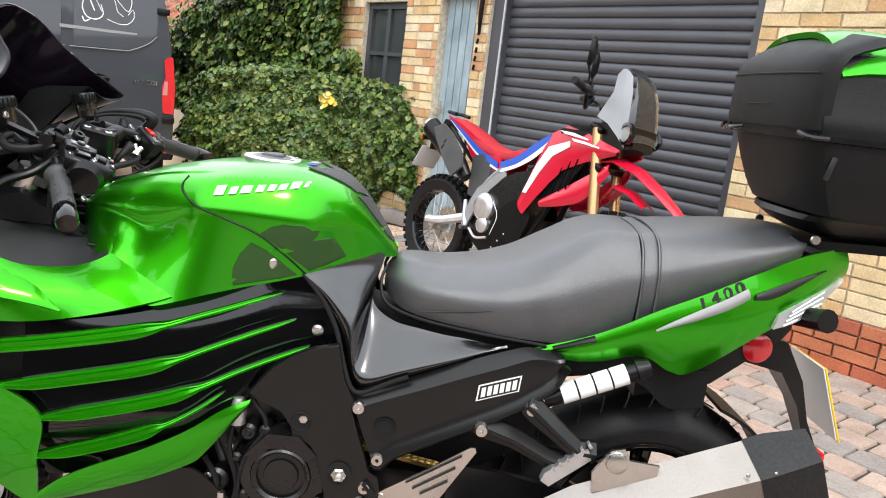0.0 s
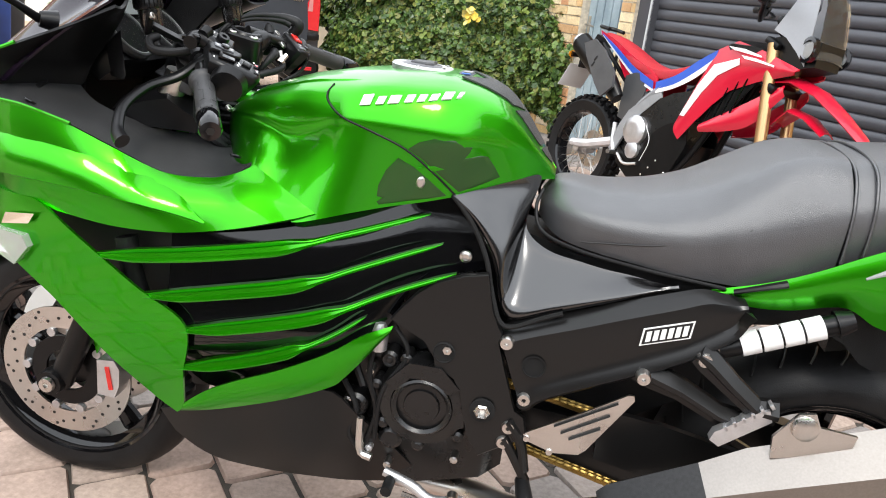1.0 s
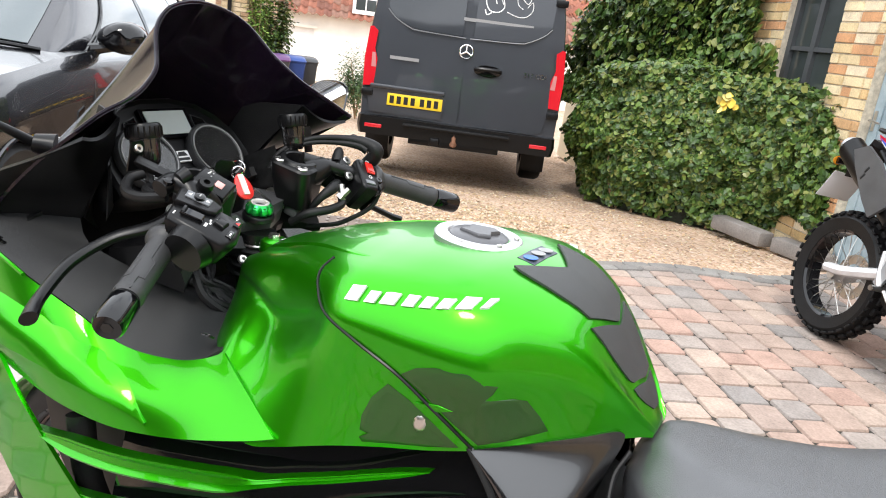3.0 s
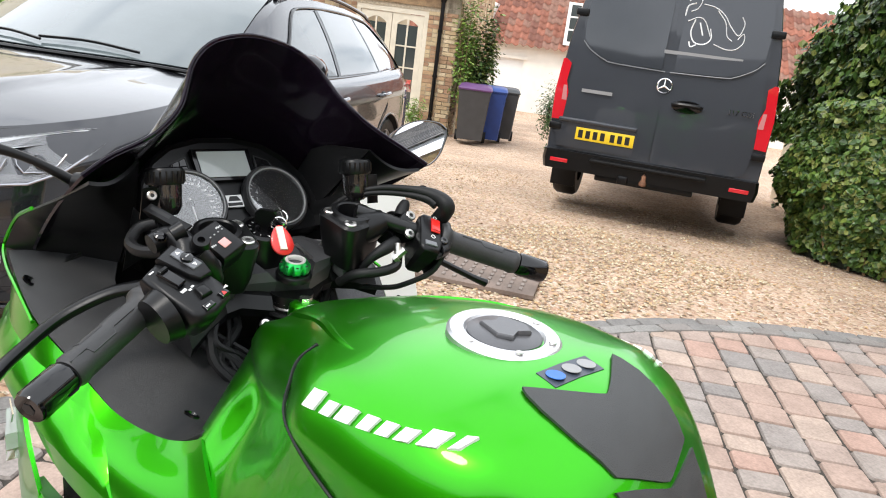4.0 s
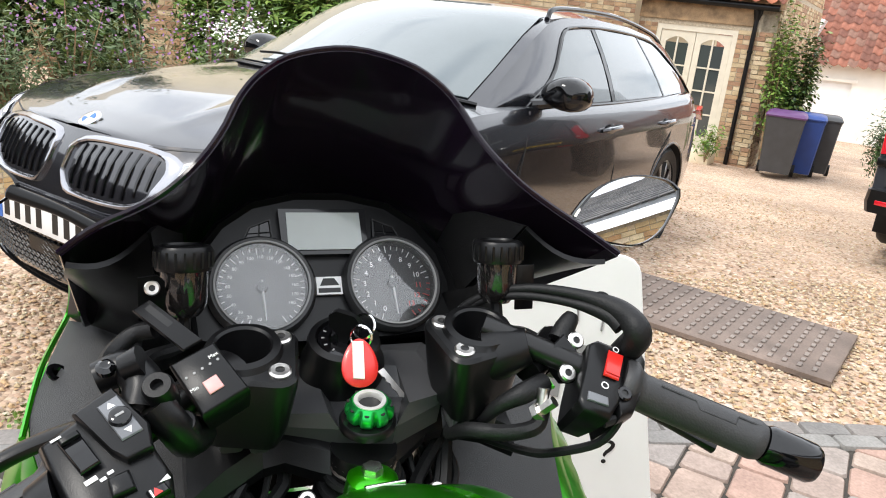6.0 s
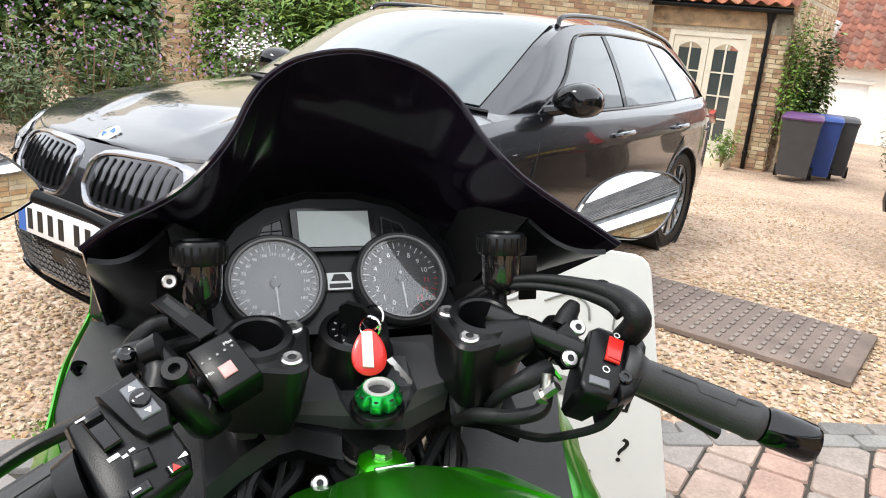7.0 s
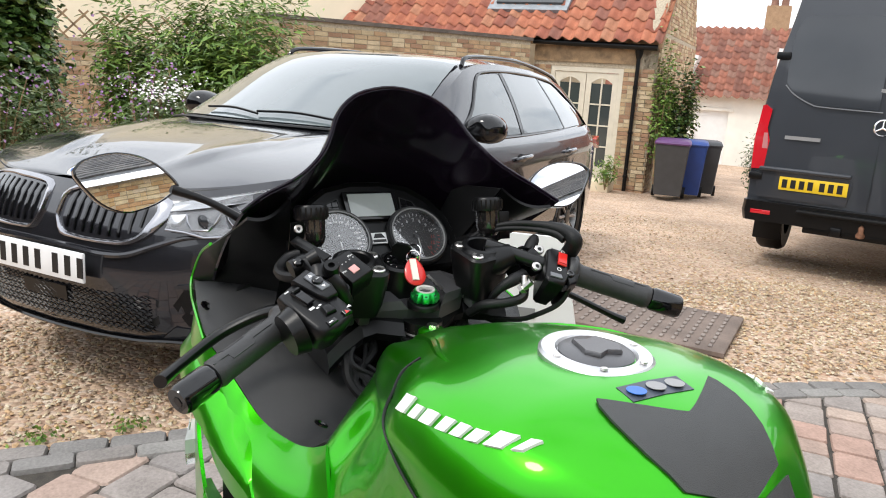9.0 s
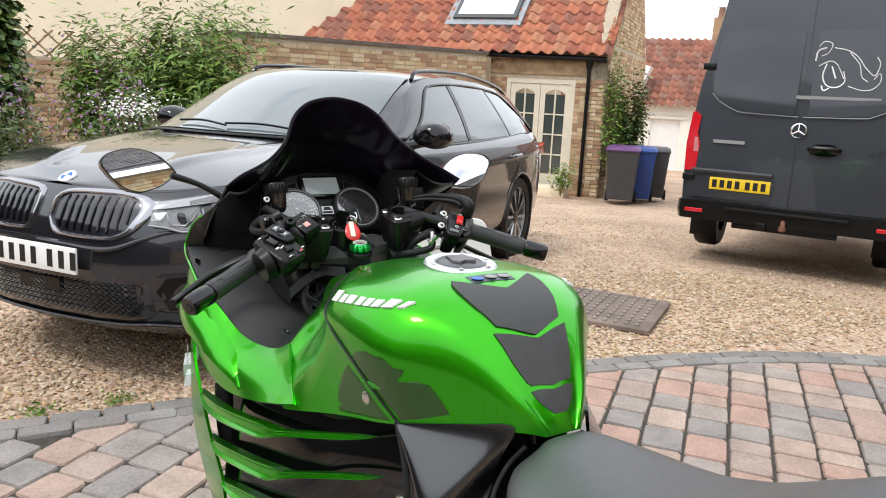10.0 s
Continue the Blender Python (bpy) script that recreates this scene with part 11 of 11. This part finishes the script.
# rear mudguard, plate, indicators
rm = part("rear_mudguard", skin(bmesh.new(), [[(x, -w, z), (x, w, z), (x, w, z + t), (x, -w, z + t)] for x, w, z, t in ((.05, .07, .98, .03), (-.10, .075, 1.02, .03), (-.16, .06, .92, .05), (-.24, .05, .83, .05))]), BLACK_SATIN, dirt)
part("number_plate", box((.004, .20, .17), (-.30, 0, .77), .002, rotm(0, 28, 0)), WHITE, dirt, "small number plate left plain")
for sd in (-1, 1):
    ii = part("indicator", tube([(-.20, sd * .05, .90), (-.22, sd * .14, .90)], [.008, .018], 8), BLACK_SATIN, dirt)
    part("indicator_lens", lathe([(0, 0), (.024, 0), (.018, .014), (0, .018)], 14, at=(-.23, sd * .13, .90), rot=rotm(0, -90, 0)), flat_paint("amber_lens", (.75, .28, .02), .2), ii)
part("grab_hook", tube([(-.02, -.06, 1.09), (-.10, -.06, 1.10), (-.13, 0, 1.10), (-.10, .06, 1.10), (-.02, .06, 1.09)], .012, 8, 14), BLACK_SATIN, dirt)
# front mudguard (beak) and tower
rows = []
for x, z, w in ((1.18, .93, .05), (1.26, .985, .085), (1.36, 1.0, .095), (1.50, .96, .085), (1.64, .88, .07), (1.76, .80, .05), (1.86, .715, .018)):
    rows.append([(x, w * j / 3, z - .030 * (abs(j) / 3) ** 2) for j in (-3, -2, -1, 0, 1, 2, 3)])
part("front_mudguard", thicken(sheet(bmesh.new(), rows), .006), RED_PAINT, dirt, "red beak front mudguard")
rows = []
for x, z, w in ((1.30, .78, .05), (1.38, .86, .07), (1.48, .84, .07), (1.58, .78, .05)):
    rows.append([(x, w * j / 2, z - .02 * (abs(j) / 2) ** 2) for j in (-2, -1, 0, 1, 2)])
part("inner_mudguard", thicken(sheet(bmesh.new(), rows), .006), RED_PAINT, dirt)
GREY_SCREEN = glass("clear_screen", (.34, .36, .38), .04, .10)
PALE_SCREEN = flat_paint("pale_grey_screen_plastic", (.30, .31, .33), .3)
for sd in (-1, 1):
    part("screen_side", thicken(sheet(bmesh.new(), [[(x, sd * y, z) for x, y, z in row] for row in ([(1.205, .115, 1.19), (1.262, .098, 1.33), (1.258, .088, 1.425), (1.278, .080, 1.458)], [(1.285, .115, 1.16), (1.315, .100, 1.30), (1.302, .090, 1.41), (1.300, .080, 1.458)], [(1.362, .112, 1.10), (1.365, .102, 1.24), (1.345, .090, 1.37), (1.322, .078, 1.445)], [(1.415, .104, 1.045), (1.402, .100, 1.20), (1.380, .088, 1.33), (1.345, .074, 1.425)])]), .004), PALE_SCREEN, dirt, "pale grey screen flank")
rows = [[(x, w * j / 4, z + .01 * (1 - (abs(j) / 4) ** 2)) for j in range(-4, 5)] for x, z, w in ((1.315, 1.462, .072), (1.385, 1.42, .080), (1.425, 1.32, .092), (1.450, 1.20, .100), (1.465, 1.08, .104))]
part("screen_front", thicken(sheet(bmesh.new(), rows), .004), GREY_SCREEN, dirt, "clear tall rally screen")
hd = part("headlight", skin(bmesh.new(), [[(x, -w, z0), (x, w, z0), (x, w, z1), (x, -w, z1)] for x, w, z0, z1 in ((1.20, .08, 1.00, 1.16), (1.34, .100, 1.02, 1.19), (1.46, .090, 1.05, 1.16))]), BLACK_SATIN, dirt)
for sd in (-1, 1):
    part("lamp_ring", lathe([(.044, -.012), (.060, -.010), (.060, .012), (.044, .014)], 26, at=(1.420, sd * .108, 1.12), rot=rotm(90 * -sd, 0, 20 * sd), close=True), BLACK_GLOSS, hd)
    part("lamp_lens", lathe([(0, 0), (.042, 0), (.036, .008), (0, .012)], 22, at=(1.420, sd * .108, 1.12), rot=rotm(90 * -sd, 0, 20 * sd)), CLEAR, hd)
part("instrument_pod", box((.05, .14, .10), (1.20, 0, 1.22), .015, rotm(0, -30, 0)), BLACK_SATIN, dirt)
part("top_yoke", box((.09, .24, .035), (1.215, 0, 1.13), .01, rotm(0, 24, 0)), BLACK_SATIN, dirt)
part("lower_yoke", box((.08, .24, .04), (1.27, 0, .93), .01, rotm(0, 24, 0)), BLACK_SATIN, dirt)
part("side_stand", tube([(.55, .10, .36), (.62, .20, .16), (.66, .24, .02)], [.012, .011, .014], 8), BLACK_SATIN, dirt)
part("side_stand_foot", box((.08, .05, .012), (.67, .245, .012), .004), BLACK_SATIN, dirt)

# ---- sign board, ramp mat ----
sign = thing("sign_board", pose(-1.19, 2.41, 0, 0, 0, 55), "white sign board, wider towards its foot, with faint bar lettering", "sign")
ol = []
for cx_, cz_, a0 in ((-.03, .89, 0), (-.57, .89, 90), (-.57, .06, 180), (-.03, .06, 270)):
    ol += [(cx_ + .03 * math.cos(radians(a0 + d)), cz_ + .03 * math.sin(radians(a0 + d))) for d in (0, 30, 60, 90)]
part("panel", skin(bmesh.new(), [[(x + (x + .30) / .30 * .22 * (.92 - z), y, z) for x, z in ol] for y in (-.006, .006)]), WHITE, sign)
for z, x0, x1, h in ((.70, -.52, -.06, .030), (.605, -.52, -.115, .045), (.49, -.52, -.10, .030), (.40, -.52, -.05, .035)):
    part("text_bar", box((x1 - x0, .002, h), ((x0 + x1) / 2, -.0075, z), 0), GREY_MARK, sign)
words("Ltd", .085, sign, pose(-.045, -.0065, .600, 90, 0, 0), INK_AND_SHADE, "lettering", .0006, slant=.15)
words("?", .085, sign, pose(.004, -.0065, .480, 90, 0, 0), INK_AND_SHADE, "lettering", .0006, slant=.15)
part("logo_line", tube([(-.30, -.008, .80), (-.27, -.008, .835), (-.24, -.008, .82), (-.26, -.008, .785), (-.29, -.008, .77)], .0022, 5, 24), GREY_MARK, sign)
part("logo_line", tube([(-.20, -.008, .79), (-.15, -.008, .815), (-.11, -.008, .80), (-.10, -.008, .765)], .0022, 5, 24), GREY_MARK, sign)
part("logo_line", tube([(-.17, -.008, .815), (-.10, -.008, .83), (-.055, -.008, .80), (-.05, -.008, .755)], .0022, 5, 24), GREY_MARK, sign)
part("foot", box((.55, .30, .03), (-.30, 0, .015), .01), BLACK_SATIN, sign)

MAT = material("worn_grey_rubber_mat", (0.19, 0.145, 0.12), 0.75, 0, 5, 0.25, 0.3, 90)
# its corners: near (-2.23, 4.13), far (-2.67, 4.70), and a long side running away from them
mat_n, mat_e = Vector((-2.231, 4.127, 0)), Vector((-2.672, 4.699, 0))
ms_ = (mat_e - mat_n).normalized()
ml_ = Vector((-ms_.y, ms_.x, 0))
if ml_.x > 0:
    ml_ = -ml_
ramp_mat = thing("rubber_mat", None, "worn grey rubber mat with raised studs on gravel", "mat")
mw = (mat_e - mat_n).length
mp = lambda s, l, h: mat_n + ms_ * s + ml_ * l + Vector((0, 0, h))
bm = skin(bmesh.new(), [[mp(s, l, h) for s, l in ((e, e), (mw - e, e), (mw - e, 1.5 - e), (e, 1.5 - e))] for h, e in ((-.005, 0), (.018, 0), (.024, .008))])
part("mat_base", bm, MAT, ramp_mat)
bm = bmesh.new()
for i in range(9):
    for j in range(22):
        c = mp(.06 + (mw - .12) * i / 8, .08 + 1.34 * j / 21, .028)
        box((.042, .020, .008), c, .002, rotm(0, 0, math.degrees(math.atan2(ms_.y, ms_.x))), bm, 1)
st = part("studs", bm, material("worn_stud_rubber", (0.24, 0.20, 0.175), 0.7, 0, 5, 0.2, 0.2, 90), ramp_mat)
st["kind"] = "stuff"


# ---- pieces of walls and paving ----
def brick_mesh(hl, hh, pr):
    bm = bmesh.new()
    rings = [[(a * hl * k, w, b * hh * k) for a, b in ((-1, -1), (1, -1), (1, 1), (-1, 1))] for w, k in ((0.0, 1.0), (pr * .7, 1.0), (pr, .95))]
    skin(bm, rings)
    me = mesh_of(bm, 0)
    return me


rnd = random.Random(17)
shared = {}
wall_turn = math.degrees(math.atan2(WU.y, WU.x))
for boxes, mat_ in ((near_boxes, BRICK), (red_boxes, RED_BRICK)):
    for s, z, hl, hh, pr in boxes:
        key_ = (round(hl, 2), mat_.name)
        if key_ not in shared:
            shared[key_] = brick_mesh(hl, hh, -.016 if mat_ is BRICK else -.030)
            shared[key_].materials.append(mat_)
        ob = new("brick", shared[key_])
        ob.parent = wall_garage
        ob.matrix_world = Matrix.Translation(gp(s, rnd.uniform(-.004, .0), z)) @ pose(0, 0, 0, rnd.uniform(-.5, .5), rnd.uniform(-.6, .6), wall_turn + rnd.uniform(-.6, .6))
joined_bricks("bricks", far_boxes, gp, BRICK_JOINED, wall_garage, rnd)


# setts: rows parallel to the garage wall
def sett_mesh(l, w, h=.03, seed=0):
    r = random.Random(seed)
    bm = bmesh.new()
    j = lambda: r.uniform(-.0035, .0035)
    c = .012
    base = [(-l / 2, -w / 2), (l / 2, -w / 2), (l / 2, w / 2), (-l / 2, w / 2)]
    ring = []
    for i, (x, y) in enumerate(base):
        px_, py_ = base[i - 1]
        nx, ny = base[(i + 1) % 4]
        for qx, qy in ((px_, py_), (nx, ny)):
            d = Vector((qx - x, qy - y)).normalized()
            ring.append((x + d.x * c + j(), y + d.y * c + j()))
    rings = [[(x, y, 0) for x, y in ring], [(x, y, h - .008) for x, y in ring], [(x * .955, y * .945, h + r.uniform(-.001, .001)) for x, y in ring]]
    skin(bm, rings)
    return mesh_of(bm, 35)


setts = {}
for k, l in enumerate((.125, .165, .205)):
    for v in range(3):
        setts[(k, v)] = sett_mesh(l - .010, .155, seed=k * 3 + v)
        setts[(k, v)].materials.append(PAVER)
rows_ = []
LENS = (.125, .165, .205)
PW = .165
for rrow in range(-48, 48):
    a = -6.0 + rnd.random() * .2
    while a < 7:
        k = rnd.choice((0, 1, 1, 1, 2, 2))
        c = Vector((0, 4.2, 0)) + WU * (a + LENS[k] / 2) - WN * (rrow * PW)
        a += LENS[k]
        if -3.4 < c.y < 7.2 and c.x < 6.5 and paved(c.x, c.y):
            rows_.append((c, k))
# the stretch beside the bikes is laid as single setts, the rest joined
near_focus = Vector((-0.9, 3.3, 0))
rows_.sort(key=lambda q: (q[0] - near_focus).length)
for c, k in rows_[:300]:
    ob = new("paving_sett", setts[(k, rnd.randrange(3))])
    ob.parent = pavement
    ob.matrix_world = Matrix.Translation((c.x, c.y, -.026 + rnd.uniform(-.002, .002))) @ pose(0, 0, 0, rnd.uniform(-.5, .5), rnd.uniform(-.5, .5), wall_turn + rnd.uniform(-1, 1) + (180 if rnd.random() > .5 else 0))
vs, fs = [], []
for c, k in rows_[300:]:
    me = setts[(k, rnd.randrange(3))]
    m = Matrix.Translation((c.x, c.y, -.026 + rnd.uniform(-.002, .002))) @ pose(0, 0, 0, rnd.uniform(-.5, .5), rnd.uniform(-.5, .5), wall_turn + rnd.uniform(-1, 1))
    n0 = len(vs)
    vs += [m @ v.co for v in me.vertices]
    fs += [tuple(n0 + i for i in p.vertices) for p in me.polygons]
ob = new("paving_setts", data_mesh("paving_setts", vs, fs, PAVER_JOINED))
ob.parent = pavement
ob["kind"] = "stuff"
# two courses of grey edging setts along the curve
for row in (0, 1):
    d = .08 * row
    acc = 0.0
    ln = .19
    kerb_me = sett_mesh(ln - .008, .085, .035, 40 + row)
    kerb_me.materials.append(KERB)
    nxt = ln / 2 + (.09 if row else 0)
    for p, q in zip(edge_line, edge_line[1:]):
        seg = (q - p).length
        while nxt <= acc + seg:
            t_ = (q - p).normalized()
            c = p + t_ * (nxt - acc) + Vector((t_.y, -t_.x, 0)) * (.03 + d)
            ob = new("edging_sett", kerb_me)
            ob.parent = pavement
            ob.matrix_world = Matrix.Translation((c.x, c.y, -.024 + rnd.uniform(-.002, .003))) @ pose(0, 0, 0, 0, 0, math.degrees(math.atan2(t_.y, t_.x)) + rnd.uniform(-1.5, 1.5))
            nxt += ln
        acc += seg

# loose gravel stones over the near drive
vs, fs = [], []
rg = random.Random(77)
for k in range(30000):
    x, y = rg.uniform(-7.5, -0.6), rg.uniform(-0.6, 8.2)
    if k < 14000:
        x, y = rg.uniform(-3.6, -1.9), rg.uniform(-.4, 6.2)
    if paved(x + .16, y) or paved(x, y) or (x > -1.2 and y < 5.6):
        continue
    s = rg.uniform(.006, .015)
    n0 = len(vs)
    rot = rotm(rg.uniform(-25, 25), rg.uniform(-25, 25), rg.uniform(0, 360))
    base = Vector((x, y, gz(x, y) - .010 + s * .25))
    for a in ((1, 0, 0), (.3, .8, .1), (-.8, .5, 0), (-.7, -.6, .1), (.4, -.8, 0), (.1, .1, .62), (0, 0, -.5)):
        vs.append(base + rot @ (Vector(a) * s * rg.uniform(.75, 1.2)))
    fs += [(n0, n0 + 1, n0 + 5), (n0 + 1, n0 + 2, n0 + 5), (n0 + 2, n0 + 3, n0 + 5), (n0 + 3, n0 + 4, n0 + 5), (n0 + 4, n0, n0 + 5)]
STONE = piece_mat("gravel_stones", [(0.42, 0.31, 0.18), (0.52, 0.42, 0.28), (0.36, 0.23, 0.13), (0.60, 0.52, 0.38), (0.30, 0.22, 0.15), (0.46, 0.36, 0.23), (0.50, 0.33, 0.18)], 0.85, True, .3, 120)
ob = new("gravel_stones", data_mesh("gravel_stones", vs, fs, STONE))
tagged(ob, "loose golden gravel stones on the drive", "gravel", kind="stuff")
# weeds at the paving's edge
for k, (x, y) in enumerate(((-2.2, 1.02), (-2.22, 1.32), (-2.24, 1.9), (-2.2, .5))):
    shrub("weed_tuft", (x - .05, y, -.01), (.035, .05, .035), 70, .016, FERN, "small green weed at the paving edge", "weed", 60 + k, "leaf", 5)
# kerb stones below the ivy
for k, (x, y, ln) in enumerate(((-.95, 7.28, .55), (-.42, 7.0, .5))):
    solo("kerb_stone", box((ln, .16, .12), (x, y, .03), .02, rotm(0, 0, -32)), RENDER_CREAM if False else KERB, "worn stone kerb below the ivy", "kerb")
